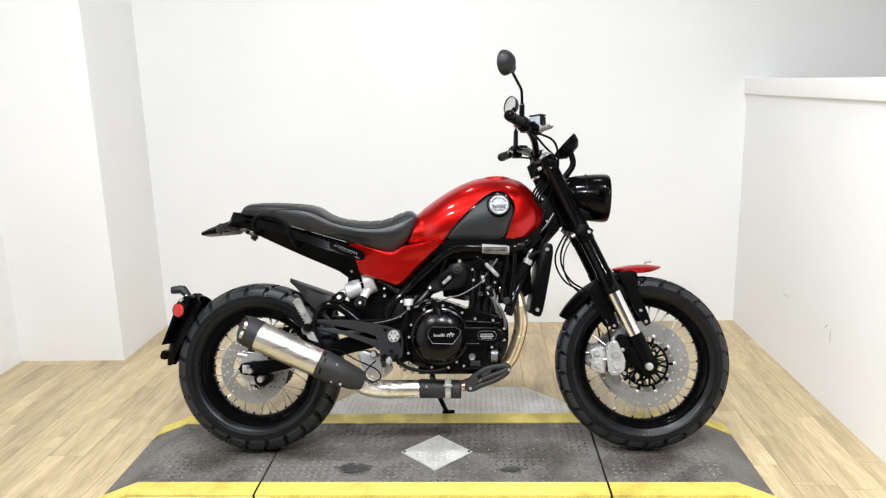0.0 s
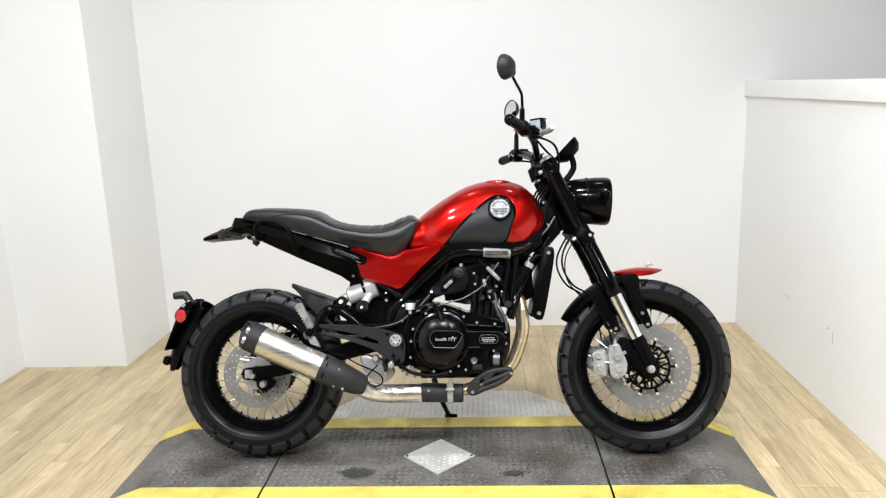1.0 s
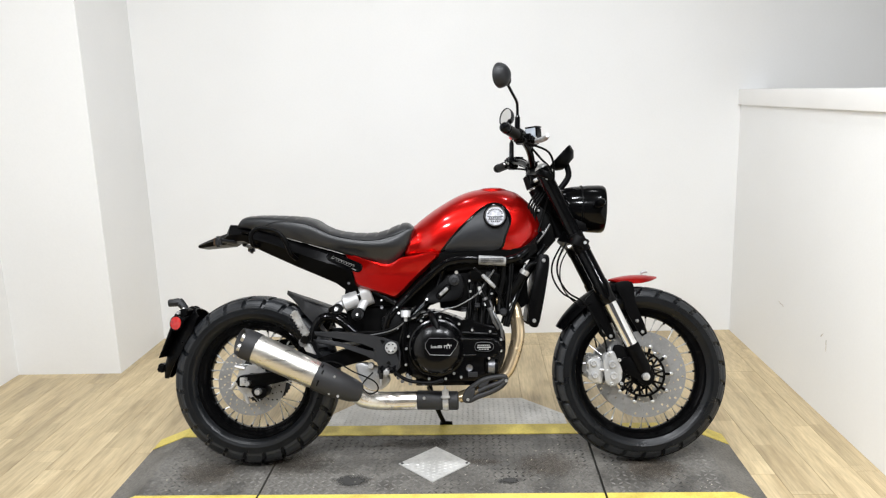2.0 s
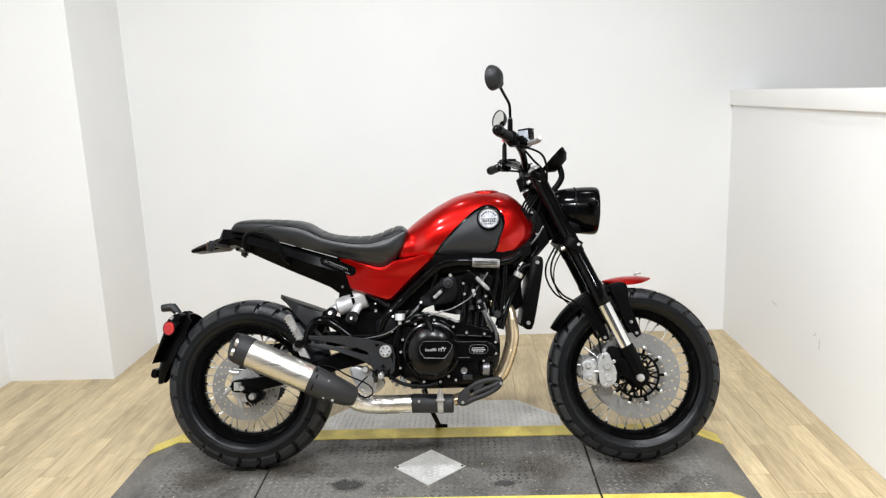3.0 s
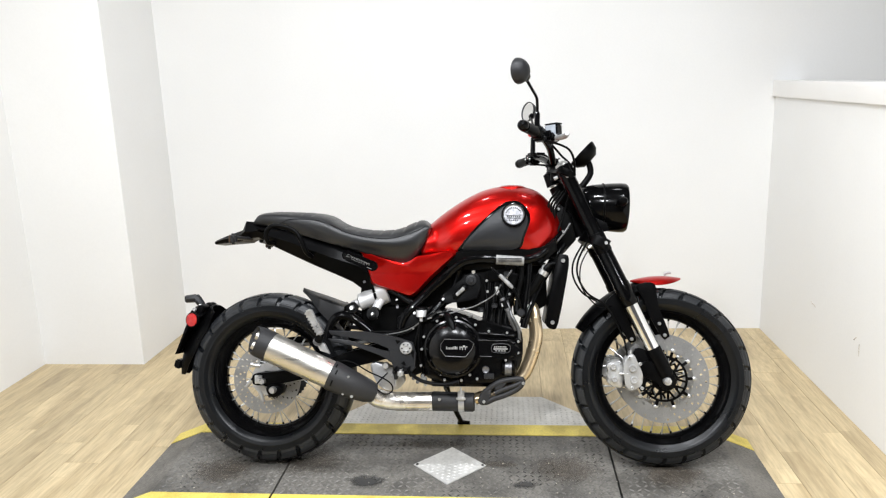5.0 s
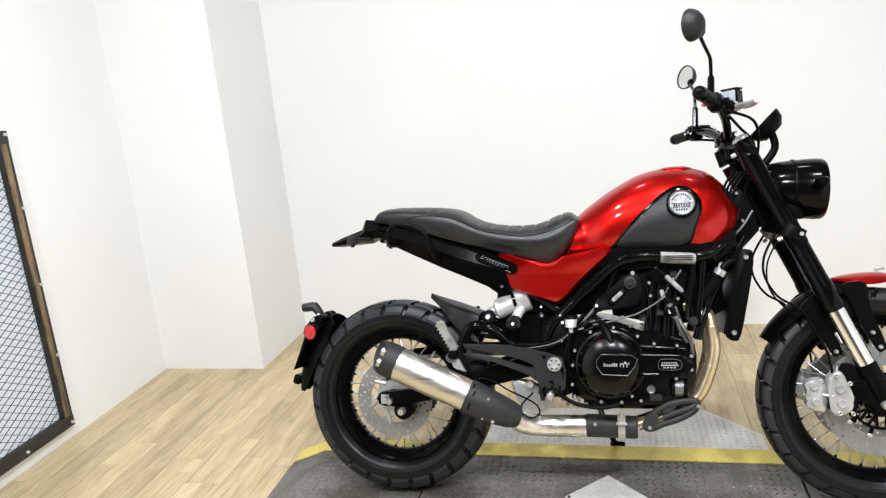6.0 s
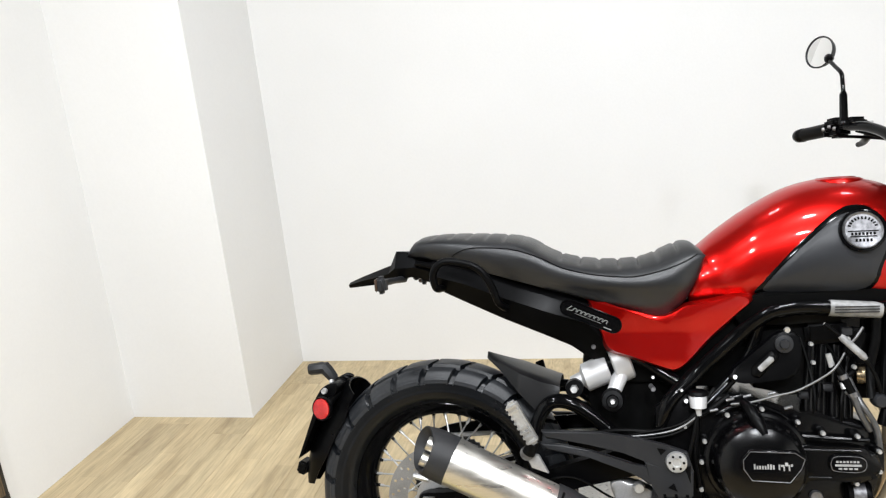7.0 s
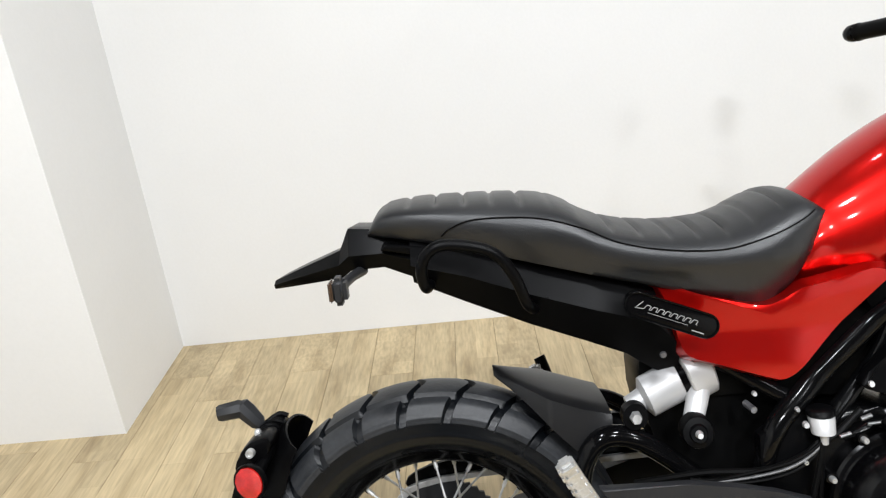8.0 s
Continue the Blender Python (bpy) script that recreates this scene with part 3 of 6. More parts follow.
def wheel(name, x, R, W, lip, inner, rim_w, hub_r, blocks, discs):
    prof = [(lip, -rim_w), (lip - 0.005, -rim_w - 0.002), (lip - 0.012, -rim_w + 0.006), (inner + 0.014, -rim_w * 0.72), (inner + 0.004, -rim_w * 0.45), (inner, -rim_w * 0.2),
            (inner, rim_w * 0.2), (inner + 0.004, rim_w * 0.45), (inner + 0.014, rim_w * 0.72), (lip - 0.012, rim_w - 0.006), (lip - 0.005, rim_w + 0.002), (lip, rim_w),
            (lip - 0.004, rim_w * 0.8), (inner + 0.012, rim_w * 0.3), (inner + 0.012, -rim_w * 0.3), (lip - 0.004, -rim_w * 0.8)]
    rim = part(name, lathe(prof, 96, closed=True), GLOSS, bike, "gloss black spoked rim", angle=50, loose=True)
    rim.location = (x, 0, R)
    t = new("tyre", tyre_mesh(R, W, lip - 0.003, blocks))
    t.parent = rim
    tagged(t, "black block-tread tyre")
    part("hub", lathe([(0.0, -0.075), (0.018, -0.075), (0.020, -0.06), (hub_r, -0.056), (hub_r, -0.046), (hub_r * 0.6, -0.04), (hub_r * 0.52, 0), (hub_r * 0.6, 0.04), (hub_r, 0.046), (hub_r, 0.056), (0.020, 0.06), (0.018, 0.075), (0, 0.075)], 40), SATIN, rim, "satin black hub")
    meshes = {}
    for k in range(36):
        side = -1 if k % 2 else 1
        lean = 1 if (k // 2) % 2 else -1
        a = 2 * math.pi * k / 36
        if (side, lean) not in meshes:
            da = lean * radians(58)
            p = Vector((hub_r * 0.92 * math.cos(da), side * 0.051, hub_r * 0.92 * math.sin(da)))
            q = Vector((inner + 0.002, side * rim_w * 0.12, 0))
            bm = tube([p, q], 0.0021, 6)
            add_tube(bm, [q + (p - q) * 0.10, q], 0.0036, 6)
            meshes[side, lean] = link_mesh("spoke", bm, ALU)
        o = new("spoke", meshes[side, lean])
        o.parent = rim
        o.matrix_basis = Matrix.Rotation(-a, 4, "Y")
    nip = link_mesh("spoke_nipple", lathe([(0, 0.0), (0.0042, 0.0), (0.0042, 0.012), (0, 0.013)], 6, turn=Matrix.Rotation(radians(90), 3, "Z")), GLOSS)
    for k in range(36):
        o = new("spoke_nipple", nip)
        o.parent = rim
        o.matrix_basis = Matrix.Rotation(-2 * math.pi * k / 36, 4, "Y") @ Matrix.Translation((inner + 0.006, (-1 if k % 2 else 1) * rim_w * 0.12, 0))
    for r0, r1, y, arms in discs:
        d = disc_ring(r0, r1, y, 0.005, True, DISC, rim, "drilled steel brake disc")
        if arms:
            bm = bmesh.new()
            add_lathe(bm, [(0.034, y + 0.004), (0.034, y - 0.004), (0.046, y - 0.004), (0.046, y + 0.004)], 40, closed=True)
            add_lathe(bm, [(0.076, y + 0.003), (0.076, y - 0.003), (0.084, y - 0.003), (0.084, y + 0.003)], 48, closed=True)
            part("disc_carrier", bm, SATIN, rim, "black disc carrier")
            bm = bmesh.new()
            for off in (-0.16, 0.16):
                add_tube(bm, [(0.042, y, 0), (0.079 * math.cos(off), y, 0.079 * math.sin(off))], 0.0042, 6)
            add_tube(bm, [(0.080, y, 0), (r0 + 0.003, y, 0)], 0.006, 6)
            arm = link_mesh("carrier_arm", bm, SATIN)
            for k in range(arms):
                o = new("carrier_arm", arm)
                o.parent = rim
                o.matrix_basis = Matrix.Rotation(-2 * math.pi * k / arms, 4, "Y")
            for k in range(arms):
                a = 2 * math.pi * k / arms
                part("bobbin", lathe([(0, -0.006), (0.005, -0.006), (0.0075, -0.004), (0.0075, 0.004), (0, 0.004)], 12, ((r0 + 0.002) * math.cos(a), y, (r0 + 0.002) * math.sin(a))), ALU, rim)
        else:
            part("disc_carrier", lathe([(0.03, y + 0.004), (0.03, y - 0.004), (0.060, y - 0.003), (0.060, y + 0.003)], 48, closed=True), DISC, rim)
            for k in range(6):
                a, b = math.pi * k / 3, math.pi * k / 3 + 0.35
                part("carrier_arm", tube([(0.055 * math.cos(a), y, 0.055 * math.sin(a)), ((r0 + 0.004) * math.cos(b), y, (r0 + 0.004) * math.sin(b))], [0.009, 0.007], 8), DISC, rim)
    return rim


XF, RF, XR, RR = 1.472, 0.329, -0.003, 0.3246
front = wheel("front_wheel", XF, RF, 0.057, 0.250, 0.214, 0.040, 0.040, 26, ((0.104, 0.160, -0.078, 10), (0.104, 0.160, 0.078, 10)))
rear = wheel("rear_wheel", XR, RR, 0.076, 0.228, 0.189, 0.052, 0.048, 24, ((0.082, 0.130, -0.092, 0),))
bm = slab([((0.108 + 0.005 * (k % 2)) * math.cos(math.pi * k / 44), (0.108 + 0.005 * (k % 2)) * math.sin(math.pi * k / 44)) for k in range(88)], 0.088, 0.094)
part("sprocket", bm, CAST, rear, "toothed drive sprocket", smooth=False)


# fork
def along(t):
    """A point on the fork's line, t metres below its top."""
    return 1.103 + 0.4303 * t, 1.122 - 0.9027 * t


def turned(profile, y, t, seg=28):
    """Lathe on the fork's line; profile of (radius, metres below the top)."""
    bm = bmesh.new()
    rings = []
    d = Vector((0.4303, 0, -0.9027))
    u, v = Vector((0, 1, 0)), Vector((0.9027, 0, 0.4303))
    for r, s in profile:
        x, z = along(s)
        rings.append([bm.verts.new(Vector((x, y, z)) + (u * math.cos(2 * math.pi * j / seg) + v * math.sin(2 * math.pi * j / seg)) * r) for j in range(seg)])
    for a, b in zip(rings, rings[1:]):
        for j in range(seg):
            bm.faces.new((a[j], a[(j + 1) % seg], b[(j + 1) % seg], b[j]))
    bm.faces.new(rings[0][::-1]), bm.faces.new(rings[-1])
    return bm


for s in SIDES:
    y = s * 0.105
    leg = part("fork_leg", turned([(0.021, 0.018), (0.026, 0.020), (0.0265, 0.03), (0.0265, 0.30), (0.0275, 0.305), (0.0275, 0.49), (0.030, 0.495), (0.0305, 0.55), (0.031, 0.572), (0.027, 0.578)], y, 0), GLOSS, bike, "gloss black upper fork tube")
    part("fork_cap", turned([(0.010, 0.004), (0.011, 0.006), (0.018, 0.008), (0.0235, 0.013), (0.0245, 0.022)], y, 0), ALU, leg, "bare metal fork cap")
    part("fork_slider", turned([(0.0262, 0.575), (0.0262, 0.77)], y, 0), CHROME, bike, "polished lower fork tube")
    bm = turned([(0.025, 0.745), (0.0275, 0.755), (0.0285, 0.80), (0.0275, 0.85), (0.024, 0.865)], y, 0)
    add_slab(bm, outline([(1.43, 0.40), (1.475, 0.375), (1.505, 0.335), (1.495, 0.30), (1.46, 0.297), (1.43, 0.33), (1.385, 0.345), (1.375, 0.385)], 4), y - 0.012, y + 0.012, 0.004)
    part("fork_foot", bm, SATIN, bike, "satin black axle lug")
    part("axle_bolt", lathe([(0, -0.022), (0.007, -0.022), (0.008, -0.018), (0.0135, -0.017), (0.015, 0), (0.015, 0.01), (0, 0.01)], 6 if s > 0 else 20, (XF, y + s * 0.014, RF)), ALU, bike)
    part("fork_clamp_bolt", lathe([(0, -0.006), (0.006, -0.006), (0.006, 0.006), (0, 0.006)], 10, (1.262, y + s * 0.03, 0.825)), ALU, bike)
# triple clamps
def yoke(name, t, thick, reach):
    """A fork yoke: two round clamps joined by a waisted bridge, square to the fork's line."""
    x, z = along(t)
    plan = [(reach, 0.0), (reach - 0.004, 0.045), (0.030, 0.075), (0.036, 0.105), (0.026, 0.132), (0.0, 0.142), (-0.028, 0.132), (-0.036, 0.105), (-0.046, 0.070), (-0.062, 0.035), (-0.066, 0.0)]
    plan = outline(plan + [(u, -v) for u, v in plan[-2:0:-1]], 3)
    bm = slab(plan, -thick / 2, thick / 2, 0.006, 3)
    m = Matrix.Translation((x, 0, z)) @ Matrix.Rotation(radians(25.5), 4, "Y") @ Matrix.Rotation(radians(90), 4, "X")
    bmesh.ops.transform(bm, matrix=m, verts=bm.verts)
    yk = part(name, bm, SATIN, bike, "satin black fork yoke")
    for s in SIDES:
        part("pinch_bolt", tube([(x - 0.042, s * 0.118, z - 0.020), (x - 0.030, s * 0.118, z - 0.014)], 0.0065, 8), ALU, yk)
    return yk


yoke("top_yoke", 0.048, 0.026, 0.010)
yoke("bottom_yoke", 0.325, 0.042, 0.006)
part("steering_head", tube([(1.098, 0, 1.045), (1.185, 0, 0.855)], 0.031, 24), SATIN, bike)
part("stem_nut", tube([(1.072, 0, 1.103), (1.080, 0, 1.086)], [0.015, 0.017], 6), ALU, bike)

# front mudguard
def arc_sheet(cx, cz, r, a0, a1, half, drop, n=22, across=13, taper=0.0):
    rows = []
    for i in range(n + 1):
        f = i / n
        a = radians(a0 + (a1 - a0) * f)
        w = half * (1 - taper * abs(2 * f - 1) ** 3)
        row = []
        for j in range(across):
            u = -1 + 2 * j / (across - 1)
            rr = r - drop * (1 - taper * abs(2 * f - 1) ** 2) * abs(u) ** 2.4
            row.append((cx + rr * math.cos(a), u * w, cz + rr * math.sin(a)))
        rows.append(row)
    return rows


guard = grid_part("front_mudguard", arc_sheet(XF, RF, 0.360, 150, 96, 0.070, 0.035, taper=0.25), SATIN, bike, "satin black front mudguard", thick=0.003)
grid_part("mudguard_tip", arc_sheet(XF, RF, 0.372, 106.5, 78, 0.066, 0.030, taper=0.80), RED, guard, "red painted mudguard tip", thick=0.003)
part("tip_clip", add_tube(bmesh.new(), [(1.492, 0.0, 0.702), (1.494, 0.0, 0.709), (1.500, 0.0, 0.712), (1.512, 0.0, 0.713), (1.516, 0.0, 0.709)], [0.004, 0.006, 0.006, 0.005, 0.003], 10), SILVER, guard, "small pale plastic clip")
for s in SIDES:
    y = s * 0.078
    for o in ([(1.375, 0.668), (1.44, 0.675), (1.452, 0.60), (1.49, 0.495), (1.482, 0.478), (1.466, 0.478), (1.42, 0.56), (1.40, 0.62)],
              [(1.262, 0.60), (1.315, 0.645), (1.335, 0.57), (1.372, 0.48), (1.362, 0.462), (1.345, 0.466), (1.31, 0.53)]):
        part("mudguard_stay", slab(outline(o, 4), y - 0.003, y + 0.003, 0.001), SATIN, guard)
    for x, z in ((1.474, 0.488), (1.455, 0.53), (1.356, 0.474)):
        part("stay_bolt", lathe([(0, -0.008), (0.004, -0.008), (0.0065, -0.004), (0.0065, 0.0), (0, 0)], 12, (x, y + s * 0.004, z), Matrix.Rotation(0 if s < 0 else math.pi, 3, "X")), ALU, guard)
    # brake caliper
    turn = Matrix.Rotation(0 if s < 0 else math.pi, 3, "X")
    cal = part("brake_caliper", slab(outline([(1.322, 0.398), (1.338, 0.418), (1.358, 0.420), (1.368, 0.398), (1.384, 0.360), (1.388, 0.330), (1.372, 0.300), (1.348, 0.292), (1.328, 0.302), (1.322, 0.345)], 4), s * 0.110 - 0.022, s * 0.110 + 0.022, 0.009, 3), CALIPER, bike, "silver radial brake caliper", loose=True)
    part("caliper_half", slab(outline([(1.262, 0.380), (1.284, 0.394), (1.318, 0.392), (1.320, 0.306), (1.286, 0.304), (1.264, 0.322), (1.272, 0.350)], 3), s * 0.092 - 0.018, s * 0.092 + 0.018, 0.006, 2), ALU, cal, "bare metal caliper half")
    for x, z, r in ((1.286, 0.376, 0.011), (1.290, 0.330, 0.010), (1.352, 0.372, 0.013), (1.356, 0.330, 0.013)):
        part("piston_cap", lathe([(0, -0.007), (r * 0.55, -0.007), (r * 0.7, -0.0095), (r, -0.009), (r + 0.0015, -0.004), (r + 0.0015, 0.02)], 20, (x, s * (0.112 if x < 1.3 else 0.130), z), turn), CALIPER, cal)
    # Solid black strip stands in for the shaded gap between the halves.
    part("pad_gap_shade", slab([(1.322, 0.388), (1.327, 0.388), (1.327, 0.312), (1.322, 0.312)], s * 0.118 - 0.010, s * 0.118 + 0.010), HOSE, cal, "dark strip for the shade in the pad slot")
    part("pad_pin", tube([(1.308, s * 0.120, 0.352), (1.336, s * 0.130, 0.352)], 0.004, 8), ALU, cal)
    part("bleed_nipple", tube([(1.346, s * 0.118, 0.418), (1.349, s * 0.120, 0.436)], [0.005, 0.003], 8), ALU, cal)
    part("caliper_bracket", slab(outline([(1.360, 0.425), (1.392, 0.440), (1.42, 0.41), (1.41, 0.36), (1.40, 0.30), (1.378, 0.295)], 3), s * 0.095 - 0.008, s * 0.095 + 0.008, 0.003), SATIN, cal)
    for x, z in ((1.340, 0.410), (1.348, 0.302), (1.383, 0.302), (1.378, 0.388)):
        part("caliper_bolt", lathe([(0.0025, -0.005), (0.0045, -0.007), (0.006, -0.006), (0.0065, 0.0), (0, 0)], 12, (x, s * 0.132, z), turn), ALU, cal)
    part("brake_hose", tube([(1.20, s * 0.09, 0.83), (1.165, s * 0.10, 0.76), (1.165, s * 0.10, 0.70), (1.20, s * 0.10, 0.64), (1.26, s * 0.10, 0.60), (1.30, s * 0.11, 0.53), (1.325, s * 0.12, 0.47), (1.335, s * 0.12, 0.41)], 0.0036, 8, n=6), HOSE, bike)
part("speed_sensor_cable", tube([(1.21, -0.08, 0.81), (1.175, -0.09, 0.74), (1.18, -0.09, 0.66), (1.235, -0.09, 0.595), (1.285, -0.09, 0.60)], 0.0025, 6, n=6), HOSE, bike)

# headlight
hl = part("headlight", lathe([(0, -0.14), (0.045, -0.138), (0.072, -0.115), (0.084, -0.07), (0.0915, 0.0), (0.0935, 0.035), (0.0925, 0.052), (0.087, 0.060), (0.082, 0.058), (0.08, 0.05)], 56, turn=Matrix.Rotation(radians(-90), 3, "Z")), GLOSS, bike, "round black headlight shell", loose=True)
hl.matrix_basis = pose(1.300, 0, 0.964, 0, 3, 0)
part("lens", lathe([(0, 0.062), (0.04, 0.060), (0.081, 0.052)], 48, turn=Matrix.Rotation(radians(-90), 3, "Z")), LENS, hl, "clear headlight glass")
part("seam_ring", lathe([(0.086, -0.035), (0.0905, -0.034), (0.0912, -0.031), (0.0908, -0.028), (0.086, -0.027)], 56, turn=Matrix.Rotation(radians(-90), 3, "Z")), SATIN, hl)
for s in SIDES:
    bm = tube([(0.012, s * 0.088, 0.0), (0.020, s * 0.112, 0.006)], [0.007, 0.009], 12)
    add_tube(bm, [(0.020, s * 0.105, 0.004), (0.022, s * 0.125, 0.008), (0.03, s * 0.150, 0.010), (0.032, s * 0.158, 0.011)], [0.010, 0.017, 0.015, 0.009], 14)
    part("turn_signal", bm, SATIN, hl, "stubby black turn signal")
    part("headlight_bolt", lathe([(0, -0.006), (0.006, -0.006), (0.008, 0.0), (0, 0)], 12, (-0.03, s * 0.090, -0.075), Matrix.Rotation(0 if s < 0 else math.pi, 3, "X")), ALU, hl)
    part("headlight_bracket", slab([(1.20, 0.93), (1.27, 0.90), (1.28, 0.87), (1.25, 0.865), (1.19, 0.89)], s * 0.094 - 0.003, s * 0.094 + 0.003, 0.001), SATIN, bike)

# dial
dial = part("dial", lathe([(0, -0.034), (0.032, -0.032), (0.052, -0.014), (0.059, 0.008), (0.058, 0.015), (0.052, 0.015)], 44), SATIN, bike, "round black instrument dial", loose=True)
dial.matrix_basis = Matrix.Translation((1.205, 0, 1.166)) @ Vector((-0.72, 0, 0.69)).to_track_quat("Y", "Z").to_matrix().to_4x4()
part("dial_glass", lathe([(0, 0.014), (0.052, 0.0135)], 44), SCREEN, dial, "dark dial glass")
part("dial_bracket", tube([(1.215, 0, 1.14), (1.225, 0, 1.09), (1.19, 0, 1.04)], 0.012, 10, n=4), SATIN, bike)

# handlebar
LEVER = material("dull_lever_alloy", (0.42, 0.42, 0.42), 0.5, metal=0.5, tone=0.25, scale=30, grain=0.15, fine=200)
# Pale blue-grey paints in the bright wall's reflection on the translucent panel.
RES_GLASS = material("reservoir_glass", (0.34, 0.37, 0.41), 0.12, tone=0.2, scale=40, coat=0.6)
bar = []
for s in SIDES:
    bar.append(smooth_line([(1.083, 0, 1.122), (1.081, s * 0.06, 1.124), (1.068, s * 0.130, 1.160), (1.047, s * 0.200, 1.184 if s > 0 else 1.180), (1.020, s * 0.290, 1.196 if s > 0 else 1.188), (0.966, s * 0.440, 1.200 if s > 0 else 1.187)], 7))
hb = part("handlebar", add_tube(bmesh.new(), bar[0][::-1] + bar[1][1:], 0.0125, 16), GLOSS, bike, "wide black tapered handlebar")


def oblong(centre, forward, size, bevel, up=(0, 0, 1)):
    """A rounded block that looks along forward."""
    f = Vector(forward).normalized()
    side = f.cross(Vector(up)).normalized()
    m = Matrix((f, side, side.cross(f))).transposed().to_4x4()
    bm = bmesh.new()
    bmesh.ops.create_cube(bm, size=1, matrix=Matrix.Translation(centre) @ m @ Matrix.Diagonal((*size, 1)))
    bmesh.ops.bevel(bm, geom=bm.edges[:], offset=bevel, segments=3, affect="EDGES")
    return bm


for s in SIDES:
    # riser and clamp
    part("bar_riser", tube([(1.092, s * 0.045, 1.060), (1.086, s * 0.045, 1.108)], [0.019, 0.0165], 20), SATIN, bike)
    cl = part("bar_clamp", oblong((1.083, s * 0.045, 1.124), (1, 0, -0.45), (0.046, 0.030, 0.040), 0.009), SATIN, bike)
    for e in SIDES:
        part("clamp_screw", lathe([(0.0022, -0.004), (0.0045, -0.005), (0.0055, 0.0), (0, 0)], 10, (1.091 + 0.014 * e, s * 0.045, 1.143 - 0.005 * e), Matrix.Rotation(radians(-90), 3, "X")), BADGE, cl)
    # grip with an end flange and a round bar end
    a, b = Vector((1.010, s * 0.318, 1.1965 if s > 0 else 1.1878)), Vector((0.969, s * 0.432, 1.1998 if s > 0 else 1.1868))
    d = (a - b).normalized()
    rs = [0.0215, 0.0215] + [0.0172 if k % 2 else 0.0182 for k in range(24)] + [0.0195, 0.0195]
    part("grip", add_tube(bmesh.new(), [a + (b - a) * k / 27 for k in range(28)], rs, 22), HOSE, hb, "ribbed black rubber grip")
    part("bar_end", add_tube(bmesh.new(), [b - d * q for q in (0.0, 0.004, 0.010, 0.020, 0.028, 0.033, 0.035)], [0.0150, 0.0185, 0.0190, 0.0180, 0.0140, 0.0080, 0.002], 24), GLOSS, hb, "rounded gloss black bar end")
    # switch cluster in two halves round the bar
    c = a + d * 0.030
    part("switch_housing", oblong(c + Vector((-0.003, 0, 0.012)), d, (0.050, 0.046, 0.026), 0.008), SATIN, hb)
    part("switch_housing", oblong(c + Vector((0.003, 0, -0.014)), d, (0.044, 0.042, 0.026), 0.008), SATIN, hb)
    for q, w in ((0.010, 0.0), (0.034, 0.004), (0.054, -0.004)):
        part("housing_screw", lathe([(0, -0.003), (0.004, -0.003), (0.0055, 0.002), (0, 0.002)], 10, a + d * q + Vector((-0.024, 0, w)), Matrix.Rotation(radians(-90), 3, "Z")), ALU, hb)
    if s < 0:
        part("kill_switch", oblong(c + Vector((-0.029, 0, -0.004)), (1, 0, 0), (0.014, 0.018, 0.012), 0.004), PINK, hb, "red engine stop switch")
    else:
        part("indicator_switch", oblong(c + Vector((-0.026, 0, -0.006)), (1, 0, 0), (0.012, 0.016, 0.010), 0.003), HOSE, hb)
        part("horn_button", lathe([(0, -0.006), (0.006, -0.006), (0.007, 0.004)], 14, c + Vector((-0.025, 0.016, -0.014)), Matrix.Rotation(radians(-90), 3, "Z")), HOSE, hb)
    # lever perch, lever and mirror mount
    e = a + d * 0.082
    perch = part("lever_perch", oblong(e + Vector((0.010, 0, 0.002)), d, (0.034, 0.052, 0.034), 0.009), SATIN, hb)
    part("pivot_arm", add_tube(bmesh.new(), [e + Vector((0.018, 0, 0)), e + Vector((0.034, 0, -0.004)), e + Vector((0.045, 0, -0.006))], [0.013, 0.012, 0.009], 14), SATIN, perch)
    part("pivot_screw", lathe([(0, -0.012), (0.006, -0.012), (0.007, 0.012), (0, 0.012)], 12, e + Vector((0.044, 0, -0.006)), Matrix.Rotation(radians(90), 3, "X")), ALU, perch)
    lv = smooth_line([e + Vector((0.040, 0, -0.006)), e + Vector((0.058, s * 0.026, -0.010)), (1.096, s * 0.315, 1.170), (1.104, s * 0.360, 1.165), (1.107, s * 0.400, 1.162), (1.106, s * 0.420, 1.162)], 5)
    k = len(lv)
    bm = add_tube(bmesh.new(), lv, [0.0075 + 0.0025 * math.sin(math.pi * min(1, i / (k * 0.8))) for i in range(k - 2)] + [0.0075, 0.0072], 12)
    part("lever", bm, LEVER if s < 0 else SATIN, hb, "silver brake lever" if s < 0 else "black clutch lever")
    # mirror: hexagonal foot, thin bent stalk, ball joint, dished shell and glass
    foot = Vector((1.016, s * 0.228, 1.205))
    head = Vector((0.962, -0.408, 1.377)) if s < 0 else Vector((1.011, 0.366, 1.412))
    knee = foot + Vector((0.004, s * 0.006, 0.118))
    n = Vector((-0.80, -s * 0.58, 0.10)).normalized()
    joint = head + (knee - head).normalized() * 0.054
    part("mirror_foot", add_tube(bmesh.new(), [foot - Vector((0, 0, 0.012)), foot, foot + Vector((0.001, 0, 0.006)), foot + Vector((0.003, s * 0.003, 0.066)), foot + Vector((0.003, s * 0.003, 0.074))], [0.013, 0.013, 0.0105, 0.0095, 0.006], 8), GLOSS, hb)
    st = smooth_line([foot + Vector((0.003, s * 0.003, 0.070)), knee - Vector((0.001, 0, 0.016)), knee + (joint - knee) * 0.10, knee + (joint - knee) * 0.55, joint], 6)
    stalk = part("mirror_stalk", add_tube(bmesh.new(), st, 0.0052, 12), GLOSS, hb, "slim black bent mirror stalk")
